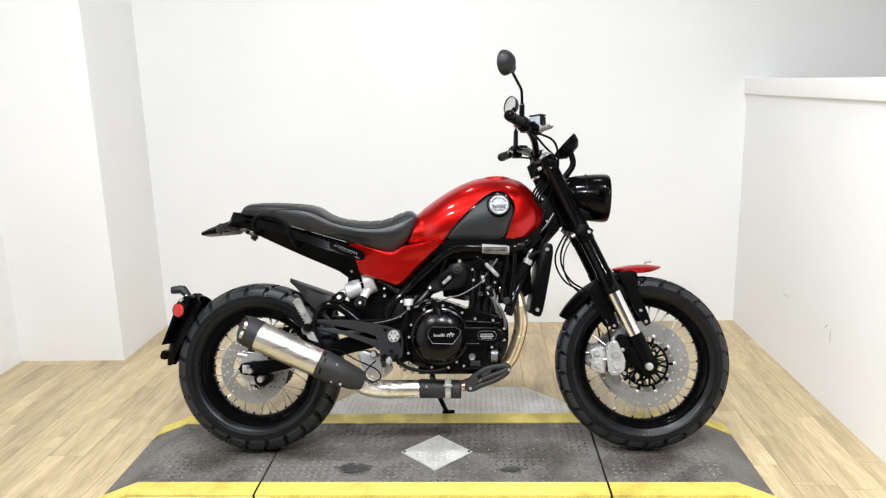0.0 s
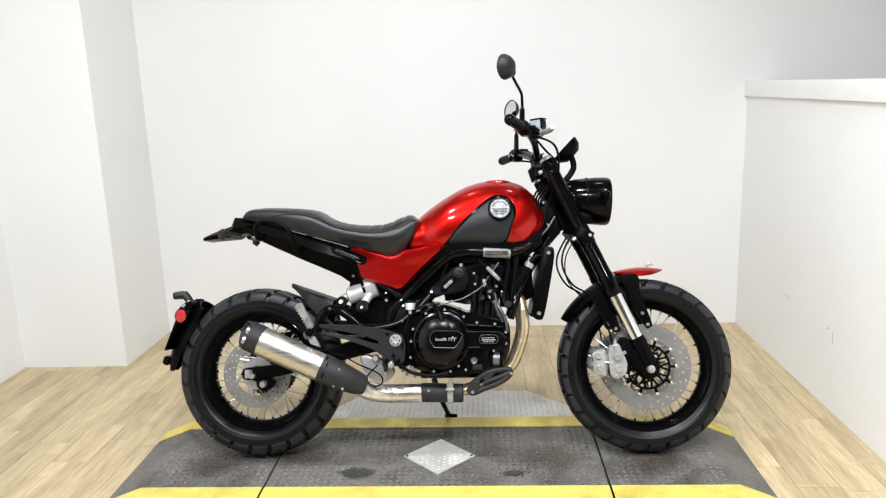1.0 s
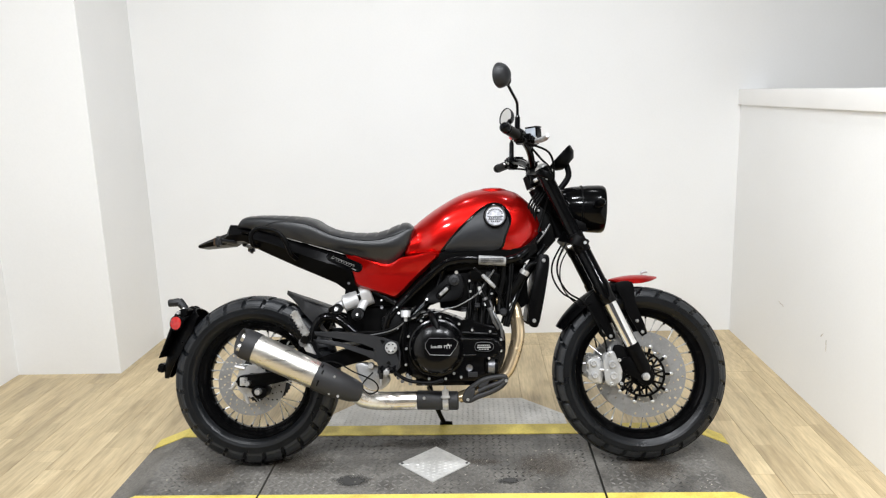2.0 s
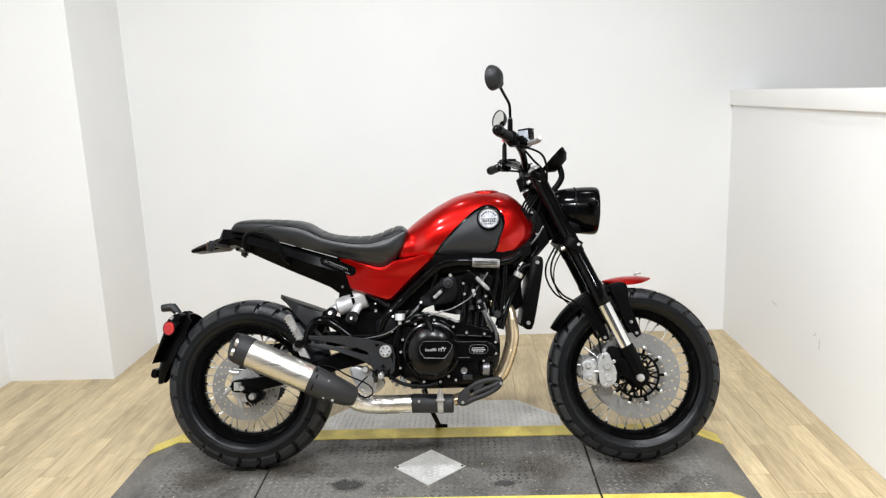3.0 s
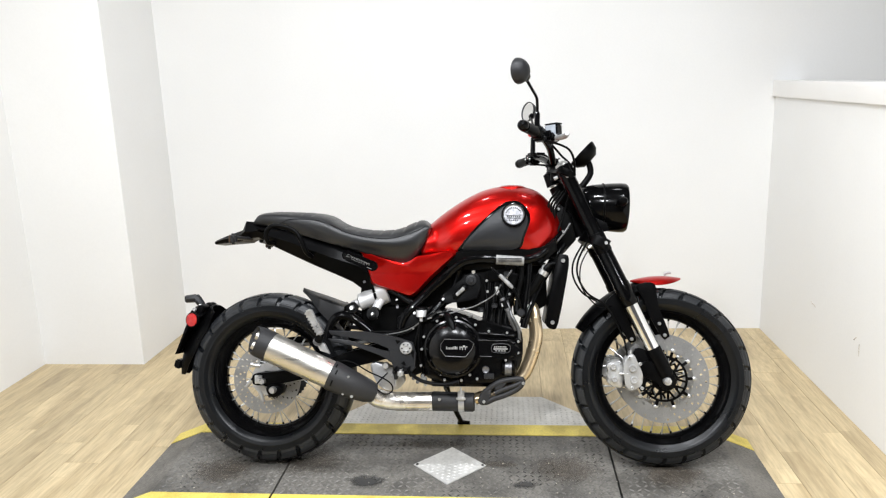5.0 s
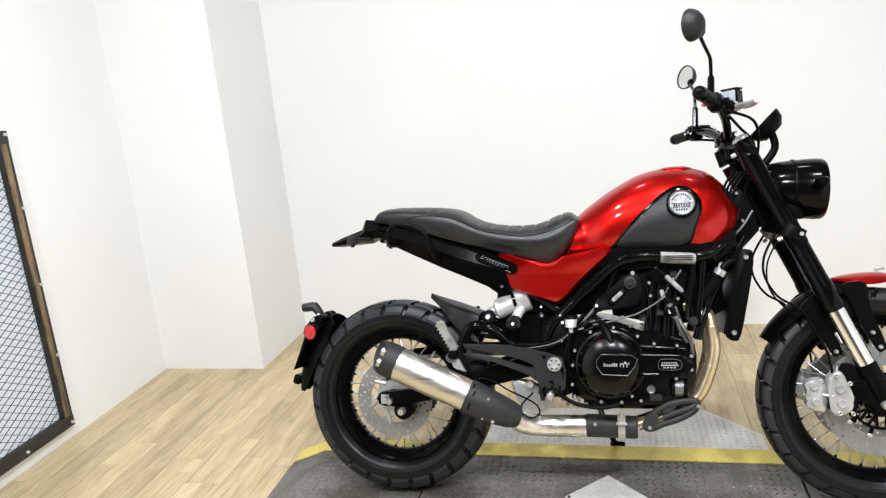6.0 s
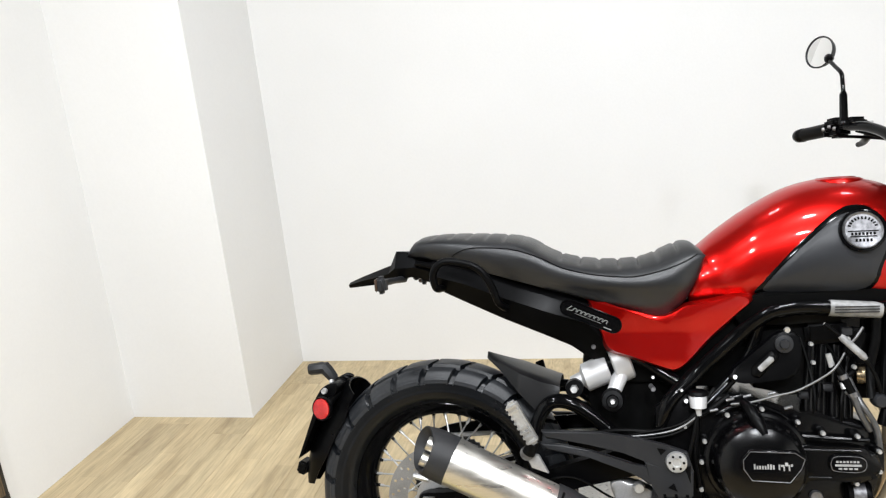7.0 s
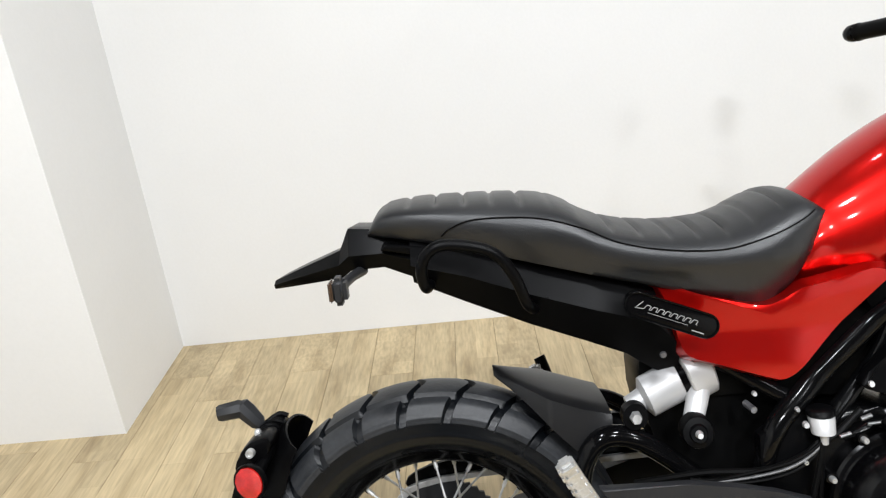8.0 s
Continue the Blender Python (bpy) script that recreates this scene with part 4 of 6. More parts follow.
    part("mirror_joint", add_tube(bmesh.new(), [joint + (joint - head) * 0.10, joint, joint + (head - joint) * 0.30 - n * 0.008, head + (joint - head) * 0.45 - n * 0.014], [0.007, 0.0105, 0.0125, 0.010], 16), SATIN, stalk)
    turn = n.to_track_quat("Y", "Z").to_matrix()
    part("mirror_head", lathe([(0, -0.024), (0.015, -0.0225), (0.027, -0.0165), (0.037, -0.006), (0.0425, 0.006), (0.0435, 0.013), (0.0415, 0.0145), (0.0388, 0.010)], 44, head, turn), CAST, stalk, "round black mirror shell")
    part("mirror_glass", lathe([(0, 0.0105), (0.0390, 0.0105)], 40, head, turn), MIRROR, stalk, "round mirror glass")
# brake master cylinder with its reservoir
rc = Vector((1.076, -0.205, 1.212))
rf = Vector((0.55, 0.83, 0.10))
res = part("brake_reservoir", oblong(rc, rf, (0.042, 0.050, 0.052), 0.006), GLOSS, hb, "black brake fluid reservoir")
part("reservoir_window", oblong(rc - rf.normalized() * 0.0205, rf, (0.004, 0.041, 0.043), 0.0015), RES_GLASS, res, "reservoir sight panel coloured pale for its reflection")
part("reservoir_lid", oblong(rc + Vector((0, 0, 0.026)), rf, (0.042, 0.050, 0.005), 0.002), SATIN, res)
part("master_cylinder", tube([(1.092, -0.245, 1.186), (1.078, -0.185, 1.184), (1.072, -0.160, 1.182)], [0.0125, 0.0125, 0.009], 18), CAST, hb, "dark brake master cylinder")
part("banjo_bolt", tube([(1.070, -0.158, 1.182), (1.067, -0.142, 1.181)], 0.008, 6), ALU, hb)
for y0, x0, z0, k in ((-0.15, 1.068, 1.180, 0), (0.25, 1.05, 1.180, 1), (-0.27, 1.03, 1.172, 2), (0.28, 1.02, 1.172, 3)):
    part("control_cable", tube([(x0, y0, z0), (1.105 + 0.012 * k, y0 * 0.82, 1.142), (1.155, y0 * 0.45, 1.090 - 0.01 * k), (1.135, y0 * 0.25, 0.99), (1.095, y0 * 0.28, 0.87)], 0.0042, 8, n=7), HOSE, bike)
part("ignition_lock", tube([(1.066, 0, 1.092), (1.084, 0, 1.048)], [0.020, 0.024], 20), SATIN, bike)
part("lock_face", lathe([(0, 0.0), (0.013, 0.0), (0.017, -0.003)], 24, (1.0645, 0, 1.0955), Vector((-0.43, 0, 0.90)).to_track_quat("Y", "Z").to_matrix()), BADGE, bike)

# tank
tank_top = lerp_line([(0.58, 0.868), (0.60, 0.895), (0.612, 0.908), (0.655, 0.942), (0.722, 0.986), (0.800, 1.026), (0.870, 1.045), (0.944, 1.048), (1.009, 1.034), (1.046, 1.010), (1.084, 0.967), (1.108, 0.911), (1.118, 0.872)])
tank_low = lerp_line([(0.58, 0.772), (0.60, 0.770), (0.65, 0.764), (0.70, 0.775), (0.735, 0.796), (0.83, 0.797), (0.934, 0.794), (1.007, 0.786), (1.049, 0.808), (1.10, 0.848), (1.118, 0.858)])
tank_half = lerp_line([(0.58, 0.092), (0.60, 0.102), (0.64, 0.100), (0.70, 0.116), (0.80, 0.130), (0.90, 0.136), (0.98, 0.134), (1.04, 0.118), (1.08, 0.092), (1.105, 0.060), (1.118, 0.030)])


def tank_side(x, z):
    zt, zb = tank_top(x), tank_low(x)
    v = (z - zb) / max(zt - zb, 1e-4)
    if v >= 0.36:
        u = min(1, (v - 0.36) / 0.64)
        g = max(0, 1 - u ** 2.3) ** 0.52
    else:
        u = (0.36 - v) / 0.36
        g = 1 - 0.16 * u * u
    return tank_half(x) * g


def tank_rings():
    rings = []
    for i in range(46):
        x = 0.582 + (1.1165 - 0.582) * i / 45
        zt, zb = tank_top(x), tank_low(x)
        side = []
        for j in range(17):
            f = j / 16
            v = f * 0.36 / 0.3 if f < 0.3 else 0.36 + 0.64 * math.sin((f - 0.3) / 0.7 * math.pi / 2)
            z = zb + (zt - zb) * min(v, 1)
            side.append((tank_side(x, z), z))
        rings.append([(x, -y, z) for y, z in side] + [(x, y, z) for y, z in side[::-1][1:]])
    return rings


tank = part("fuel_tank", loft(tank_rings()), RED, bike, "glossy red metallic fuel tank", angle=60)
PANEL = [(0.722, 0.792), (0.728, 0.822), (0.785, 0.885), (0.845, 0.942), (0.893, 0.980), (0.929, 0.992), (0.966, 0.984), (0.995, 0.950), (1.002, 0.912), (0.982, 0.856), (0.953, 0.795), (0.84, 0.790)]
for s in SIDES:
    po = outline(PANEL, 5)
    part("tank_panel_trim", pillow(po, tank_side, 0.005, 0.004, 7, s), GLOSS, tank, "black trim round the tank panel")
    cx, cz = 0.875, 0.885
    inner = [(cx + (x - cx) * 0.865 + 0.001, cz + (z - cz) * 0.85 - 0.003) for x, z in po]
    pn = part("tank_panel", pillow(inner, tank_side, 0.011, -0.002, 8, s), GREY, tank, "grey satin tank panel")
    bx, bz = 0.933, 0.930
    yb = tank_side(bx, bz) + 0.011
    turn = Vector((0, 1.0 if s > 0 else -1.0, 0.16)).normalized().to_track_quat("Y", "Z").to_matrix()
    bd = part("tank_badge", lathe([(0, 0.006), (0.034, 0.006), (0.0375, 0.009), (0.040, 0.006), (0.0405, -0.006), (0, -0.006)], 48, (bx, s * yb, bz), turn), BADGE, tank, "round metal tank badge")
    part("badge_ring", lathe([(0.039, 0.004), (0.0405, 0.0085), (0.044, 0.0075), (0.045, -0.004)], 48, (bx, s * yb, bz), turn), GLOSS, bd)
    bm = bmesh.new()
    for k in range(11):
        a = math.pi * (0.08 + 0.084 * k)
        c = Vector((0.026 * math.cos(a), 0.0066, 0.004 + 0.022 * math.sin(a)))
        bmesh.ops.create_cube(bm, size=1, matrix=Matrix.Translation(c) @ Matrix.Rotation(-a, 4, "Y") @ Matrix.Diagonal((0.006, 0.001, 0.0035, 1)))
    bmesh.ops.create_cube(bm, size=1, matrix=Matrix.Translation((0, 0.0066, -0.002)) @ Matrix.Diagonal((0.058, 0.001, 0.0022, 1)))
    bmesh.ops.create_cube(bm, size=1, matrix=Matrix.Translation((0, 0.0066, -0.013)) @ Matrix.Diagonal((0.050, 0.001, 0.0022, 1)))
    for k in range(7):
        bmesh.ops.create_cube(bm, size=1, matrix=Matrix.Translation((-0.021 + k * 0.007, 0.0066, -0.0075)) @ Matrix.Diagonal((0.0042, 0.001, 0.0055, 1)))
    for k in range(5):
        bmesh.ops.create_cube(bm, size=1, matrix=Matrix.Translation((-0.014 + k * 0.007, 0.0066, -0.021)) @ Matrix.Diagonal((0.004, 0.001, 0.006, 1)))
    bmesh.ops.transform(bm, matrix=Matrix.Translation((bx, s * yb, bz)) @ turn.to_4x4(), verts=bm.verts)
    part("badge_relief", bm, SATIN, bd, "dark relief bars on the badge", smooth=False)
cap = part("fuel_cap", lathe([(0, 0.012), (0.040, 0.012), (0.044, 0.009), (0.050, 0.009), (0.056, 0.006), (0.059, -0.001), (0.059, -0.02)], 48, (0.926, 0, 1.036), Matrix.Rotation(radians(90), 3, "X")), RED, bike, "red rimmed flush fuel cap")

# seat
seat_top = lerp_line([(-0.066, 0.915), (-0.056, 0.938), (-0.036, 0.957), (0.02, 0.963), (0.10, 0.961), (0.16, 0.957), (0.211, 0.950), (0.244, 0.937), (0.277, 0.916), (0.321, 0.899), (0.377, 0.889), (0.432, 0.886), (0.488, 0.891), (0.532, 0.908), (0.566, 0.921), (0.592, 0.921), (0.610, 0.908), (0.620, 0.892)])
seat_low = lerp_line([(-0.066, 0.912), (-0.02, 0.907), (0.067, 0.888), (0.173, 0.857), (0.301, 0.819), (0.406, 0.787), (0.469, 0.769), (0.511, 0.760), (0.537, 0.764), (0.565, 0.784), (0.587, 0.816), (0.609, 0.858), (0.620, 0.887)])
seat_half = lerp_line([(-0.066, 0.078), (-0.03, 0.104), (0.06, 0.122), (0.2, 0.138), (0.33, 0.145), (0.45, 0.140), (0.54, 0.134), (0.60, 0.122), (0.620, 0.112)])


def seat_side(x, z):
    zt, zb = seat_top(x), seat_low(x)
    v = (z - zb) / max(zt - zb, 1e-4)
    if v < 0.5:
        g = 0.90 + 0.10 * math.sin(math.pi * v)
    else:
        u = min(1, (v - 0.5) / 0.5)
        g = max(0, 1 - u ** 2.6) ** 0.45
    return seat_half(x) * g


def seat_rings():
    rings = []
    n = 170
    for i in range(n + 1):
        x = -0.0655 + 0.685 * i / n
        zt, zb = seat_top(x), seat_low(x)
        f = ((x + 0.3) / 0.043) % 1.0
        groove = max(0, 1 - min(f, 1 - f) * 0.043 / 0.0075) ** 1.5
        if x > 0.585 or x < -0.04 or 0.20 < x < 0.30:
            groove *= 0.25
        side = []
        for j in range(19):
            q = j / 18
            v = q * 0.5 / 0.35 if q < 0.35 else 0.5 + 0.5 * math.sin((q - 0.35) / 0.65 * math.pi / 2)
            z = zb + (zt - zb) * min(v, 1)
            y = seat_side(x, z)
            sink = 0.0065 * groove * min(1, max(0, (v - 0.80) / 0.12))
            side.append((y, z - sink))
        rings.append([(x, -y, z) for y, z in side] + [(x, y, z) for y, z in side[::-1][1:]])
    return rings


seat = part("seat", loft(seat_rings()), LEATHER, bike, "black pleated vinyl two-step seat", angle=60)
for s in SIDES:
    line = smooth_line([(0.050, 0, 0.906), (0.066, 0, 0.918), (0.105, 0, 0.928), (0.19, 0, 0.922), (0.253, 0, 0.902), (0.308, 0, 0.875), (0.381, 0, 0.857), (0.461, 0, 0.850), (0.526, 0, 0.862), (0.575, 0, 0.880), (0.600, 0, 0.893)], 8)
    part("seat_seam", add_tube(bmesh.new(), [(p.x, s * (seat_side(p.x, p.z) + 0.0006), p.z) for p in line], 0.0013, 6), SATIN, seat)
part("seat_base", slab([(-0.04, 0.902), (0.07, 0.884), (0.173, 0.853), (0.301, 0.815), (0.406, 0.783), (0.50, 0.757), (0.49, 0.745), (0.40, 0.765), (0.30, 0.795), (0.17, 0.835), (0.05, 0.87), (-0.045, 0.892)], -0.105, 0.105, 0.004), SATIN, bike)

# red side panels
def flat_side(x, z):
    ridge = 0.570 + 0.10 * (z - 0.70)
    bulge = 0.022 * fade(x, 0.33, ridge) if x < ridge else 0.022 - 0.075 * (x - ridge)
    return 0.126 + bulge - 0.5 * max(0, 0.660 - z) ** 1.3 - 0.05 * (z - 0.70) - 0.5 * (z - 0.71) ** 2


SIDE_RED = [(0.345, 0.812), (0.405, 0.790), (0.469, 0.770), (0.515, 0.760), (0.545, 0.769), (0.572, 0.785), (0.600, 0.790), (0.640, 0.796), (0.700, 0.806), (0.728, 0.792), (0.700, 0.765), (0.63, 0.703), (0.575, 0.648), (0.550, 0.630), (0.525, 0.634), (0.45, 0.660), (0.395, 0.680), (0.378, 0.715), (0.365, 0.765)]
for s in SIDES:
    part("side_panel", pillow(outline(SIDE_RED, 4), flat_side, 0.010, 0.030, 9, s), RED, bike, "glossy red side panel below the seat")
    # name plate with plain marks
    m = Matrix.Translation((0.372, s * 0.171, 0.7665)) @ Matrix.Rotation(radians(23), 4, "Y")
    o = [(0.052 * (1 if math.cos(a) > 0 else -1) + 0.018 * math.cos(a), 0.018 * math.sin(a)) for a in [2 * math.pi * (k + 0.5) / 28 for k in range(28)]]
    bm = slab(o, -0.012, 0.004, 0.002)
    bmesh.ops.transform(bm, matrix=m, verts=bm.verts)
    pl = part("name_plate", bm, GLOSS, bike, "black oval name plate", loose=True)
    bm = bmesh.new()
    add_tube(bm, [(x * 0.985, s * 0.0045 if s > 0 else -0.0135, z * 0.97) for x, z in o], 0.0013, 6, closed=True)
    bmesh.ops.transform(bm, matrix=m, verts=bm.verts)
    part("plate_rim", bm, GLOSS, pl, loose=True)
    bm = bmesh.new()
    yy = 0.0045 if s > 0 else -0.0125
    wave = [(-0.046, 0.007), (-0.050, 0.000), (-0.053, -0.005), (-0.047, -0.004), (-0.041, -0.003)]
    for k in range(8):
        x0 = -0.039 + k * 0.0100
        wave += [(x0, 0.0022), (x0 + 0.0012, 0.0034), (x0 + 0.0058, 0.0034), (x0 + 0.0068, 0.0022), (x0 + 0.0060, -0.0026), (x0 + 0.0082, -0.0030)]
    add_tube(bm, [(x + 0.12 * z, yy, z) for x, z in wave], 0.0006, 6)
    bmesh.ops.create_cube(bm, size=1, matrix=Matrix.Translation((-0.004, yy, -0.0068)) @ Matrix.Diagonal((0.060, 0.0008, 0.0005, 1)))
    bmesh.ops.create_cube(bm, size=1, matrix=Matrix.Translation((0.043, yy, -0.012)) @ Matrix.Diagonal((0.018, 0.0008, 0.0016, 1)))
    bmesh.ops.transform(bm, matrix=m, verts=bm.verts)
    part("plate_marks", bm, LABEL, pl, "pale unreadable marks", smooth=False, loose=True)


# tail body
def ring6(x, zt, zc, zb, a, b, c):
    return [(x, -a, zt), (x, -b, zc), (x, -b + 0.004, zc - 0.006), (x, -c, zb), (x, c, zb), (x, b - 0.004, zc - 0.006), (x, b, zc), (x, a, zt)]


body = part("tail_body", loft([ring6(0.0, 0.905, 0.868, 0.838, 0.095, 0.126, 0.10), ring6(0.08, 0.882, 0.846, 0.800, 0.10, 0.134, 0.105), ring6(0.17, 0.855, 0.812, 0.758, 0.105, 0.140, 0.105), ring6(0.26, 0.828, 0.780, 0.718, 0.11, 0.144, 0.10),
                               ring6(0.32, 0.810, 0.76, 0.690, 0.112, 0.146, 0.095), ring6(0.36, 0.796, 0.745, 0.660, 0.112, 0.142, 0.09), ring6(0.40, 0.74, 0.70, 0.640, 0.11, 0.125, 0.08)]), SATIN, bike, "satin black tail body", angle=25)
for s in SIDES:
    part("body_screw", lathe([(0, -0.004), (0.004, -0.004), (0.0055, 0), (0, 0)], 12, (0.372, s * 0.128, 0.690), Matrix.Rotation(0 if s < 0 else math.pi, 3, "X")), BADGE, body)
    rail = smooth_line([(0.026, s * 0.110, 0.836), (0.022, s * 0.160, 0.840), (0.019, s * 0.176, 0.868), (0.030, s * 0.180, 0.892), (0.056, s * 0.180, 0.902), (0.104, s * 0.180, 0.893), (0.131, s * 0.178, 0.876), (0.150, s * 0.174, 0.845), (0.164, s * 0.164, 0.805), (0.176, s * 0.130, 0.787)], 6)
    part("grab_rail", add_tube(bmesh.new(), rail, 0.0085, 14), SATIN, bike, "black tubular grab rail")
tailp = part("tail_carrier", loft([ring6(-0.224, 0.852, 0.846, 0.838, 0.046, 0.058, 0.045), ring6(-0.19, 0.866, 0.856, 0.842, 0.055, 0.070, 0.056), ring6(-0.115, 0.892, 0.872, 0.849, 0.055, 0.082, 0.066), ring6(-0.098, 0.926, 0.885, 0.860, 0.062, 0.084, 0.07), ring6(-0.045, 0.921, 0.886, 0.862, 0.07, 0.092, 0.076), ring6(0.01, 0.902, 0.870, 0.838, 0.08, 0.10, 0.08)]), SATIN, bike, "black tail end with a sloping lamp housing", angle=25)
for s in SIDES:
    bm = tube([(-0.080, s * 0.060, 0.858), (-0.088, s * 0.12, 0.857), (-0.092, s * 0.188, 0.856)], [0.009, 0.0075, 0.0085], 12)
    signal = part("tail_signal", bm, CAST, tailp, "small dark turn signal", loose=True)
    part("signal_lamp", oblong((-0.094, s * 0.207, 0.851), (0, s, -0.1), (0.034, 0.024, 0.040), 0.008), CAST, signal, loose=True)
    part("signal_lens", oblong((-0.105, s * 0.207, 0.851), (0, s, -0.1), (0.026, 0.006, 0.030), 0.0025), AMBER, signal, "dark amber lens", loose=True)

# rear guard over the tyre and flap behind it
rows = []
hug_low = lerp_line([(0.110, 0.655), (0.145, 0.632), (0.180, 0.598), (0.225, 0.550), (0.246, 0.531), (0.270, 0.556), (0.294, 0.585)])
for i in range(29):
    f = i / 28
    x = 0.113 + 0.179 * f
    zt = 0.668 - 0.36 * (x - 0.113)
    w = 0.010 + 0.078 * min(1, (x - 0.113) / 0.085) ** 0.75
    row = []
    for j in range(17):
        u = -1 + j / 8
        au = abs(u)
        if au < 0.6:
            row.append((x, u / 0.6 * w, zt - 0.008 * (au / 0.6) ** 2))
        else:
            q = (au - 0.6) / 0.4
            row.append((x, math.copysign(w + 0.006 * math.sin(q * math.pi / 2), u), zt - 0.008 - (zt - 0.008 - min(hug_low(x), zt - 0.010)) * q))
    rows.append(row)
grid_part("rear_hugger", rows, GUARD_BLACK, bike, "satin black hugger over the rear tyre", thick=0.003, loose=True)
rows = []
for i in range(33):
    f = i / 32
    a = radians(131.0 + 48.0 * f)
    w = 0.070 * (1 - 0.72 * fade(f, 0.62, 1.0) ** 1.6)
    drop = (0.040 + 0.028 * fade(f, 0.0, 0.25)) * (1 - 0.65 * fade(f, 0.60, 1.0) ** 1.4)
    row = []
    for j in range(21):
        q = math.pi * j / 20
        rr = 0.371 + 0.006 * f - drop * (1 - math.sin(q) ** 0.85)
        row.append((XR + rr * math.cos(a), -w * math.cos(q), RR + rr * math.sin(a)))
    rows.append(row)
flap = grid_part("rear_mudguard", rows, SATIN, bike, "arched black mudguard behind the rear tyre", thick=0.004, loose=True)
turn = Vector((-0.35, -1.0, 0.05)).normalized().to_track_quat("Y", "Z").to_matrix()
spot = (-0.283, -0.128, 0.550)
lens = part("reflector", lathe([(0, 0.0085), (0.012, 0.0075), (0.025, 0.0055), (0.0258, 0.002), (0.0258, -0.004), (0, -0.004)], 12, spot, turn), RED_LENS, flap, "round faceted red side reflector", smooth=False)
part("reflector_rim", lathe([(0.0255, 0.004), (0.0285, 0.0045), (0.0295, 0.002), (0.0285, -0.006), (0.0, -0.007)], 36, spot, turn), SATIN, lens)
part("reflector_bracket", tube([(-0.268, -0.030, 0.575), (-0.272, -0.080, 0.565), (-0.280, -0.124, 0.552)], [0.010, 0.009, 0.013], 12), SATIN, flap)
part("bracket_screw", lathe([(0, -0.005), (0.0035, -0.005), (0.004, -0.008), (0.0065, -0.008), (0.0075, 0.002), (0, 0.002)], 12, (-0.284, -0.105, 0.589)), ALU, flap)
part("bracket", slab(outline([(-0.318, 0.560), (-0.300, 0.592), (-0.266, 0.606), (-0.256, 0.590), (-0.286, 0.550), (-0.316, 0.535)], 3), -0.088, -0.030, 0.006), SATIN, flap, "black lamp and reflector bracket")
part("bracket", slab(outline([(-0.306, 0.572), (-0.290, 0.600), (-0.262, 0.606), (-0.256, 0.585), (-0.286, 0.555)], 3), -0.024, 0.040, 0.006), SATIN, flap)
for y in (-0.012, 0.022):
    part("bracket_strap", tube([(-0.252, y, 0.604), (-0.268, y, 0.609), (-0.292, y * 0.6, 0.596)], 0.0045, 8, n=3), SATIN, flap)
part("bracket_screw", lathe([(0, 0.006), (0.004, 0.006), (0.006, 0.003), (0.006, -0.003), (0, -0.003)], 12, (-0.286, -0.050, 0.602), Matrix.Rotation(radians(90), 3, "X")), ALU, flap)
lamp_body = part("plate_lamp", add_tube(bmesh.new(), [(-0.294, 0.0, 0.596), (-0.300, 0.002, 0.603), (-0.318, 0.006, 0.622), (-0.328, 0.006, 0.634), (-0.331, 0.006, 0.638)], [0.008, 0.0145, 0.0175, 0.0165, 0.010], 8), CAST, flap, "dark grey number plate lamp", angle=30)
part("lamp_head", add_tube(bmesh.new(), [(-0.318, 0.006, 0.627), (-0.330, 0.004, 0.629), (-0.362, -0.002, 0.626), (-0.367, -0.003, 0.6255)], [0.014, 0.0165, 0.0150, 0.0125], 8), CAST, lamp_body, angle=30)
part("lamp_stem", tube([(-0.276, 0.0, 0.578), (-0.286, 0.0, 0.588), (-0.298, 0.001, 0.600)], 0.0075, 10, n=3), HOSE, flap)
part("plate_holder", slab([(-0.300, 0.555), (-0.316, 0.545), (-0.346, 0.465), (-0.366, 0.416), (-0.360, 0.420), (-0.340, 0.462), (-0.305, 0.535)], -0.095, 0.095, 0.001), SATIN, flap, "blank black number plate holder")
part("flap_block", oblong((-0.388, 0.0, 0.372), (0.3, 0, 1), (0.034, 0.050, 0.026), 0.005), SATIN, flap, "small black block on the mudguard's end")

# swingarm and rear axle
for s in SIDES:
    arm = part("swingarm", slab(outline([(0.56, 0.475), (0.50, 0.482), (0.30, 0.425), (0.12, 0.372), (0.04, 0.358), (-0.038, 0.350), (-0.046, 0.330), (-0.038, 0.308), (0.04, 0.312), (0.14, 0.330), (0.32, 0.372), (0.52, 0.42), (0.57, 0.43)], 4), s * 0.112 - 0.016, s * 0.112 + 0.016, 0.007), SATIN, bike)
    part("chain_adjuster", box(-0.034, -0.006, s * 0.132 - 0.005, s * 0.132 + 0.005, 0.315, 0.346, 0.003), ALU, arm, "square silver axle block")
    part("axle_nut", lathe([(0, -0.012), (0.009, -0.012), (0.011, -0.008), (0.011, 0), (0, 0)], 6, (-0.020, s * 0.134, 0.331), Matrix.Rotation(0 if s < 0 else math.pi, 3, "X")), DISC, arm)
    part("swingarm_brace", tube([(0.235, s * 0.10, 0.475), (0.245, s * 0.10, 0.525), (0.275, s * 0.10, 0.562), (0.32, s * 0.10, 0.560), (0.37, s * 0.10, 0.528), (0.43, s * 0.105, 0.480), (0.50, s * 0.11, 0.455)], 0.0165, 16, n=5), GLOSS, bike, "curved gloss black swingarm brace")
cal = part("rear_caliper", slab(outline([(0.014, 0.306), (0.050, 0.312), (0.072, 0.300), (0.066, 0.276), (0.040, 0.266), (0.018, 0.280)], 3), -0.150, -0.085, 0.006), SATIN, bike, "black rear brake caliper")
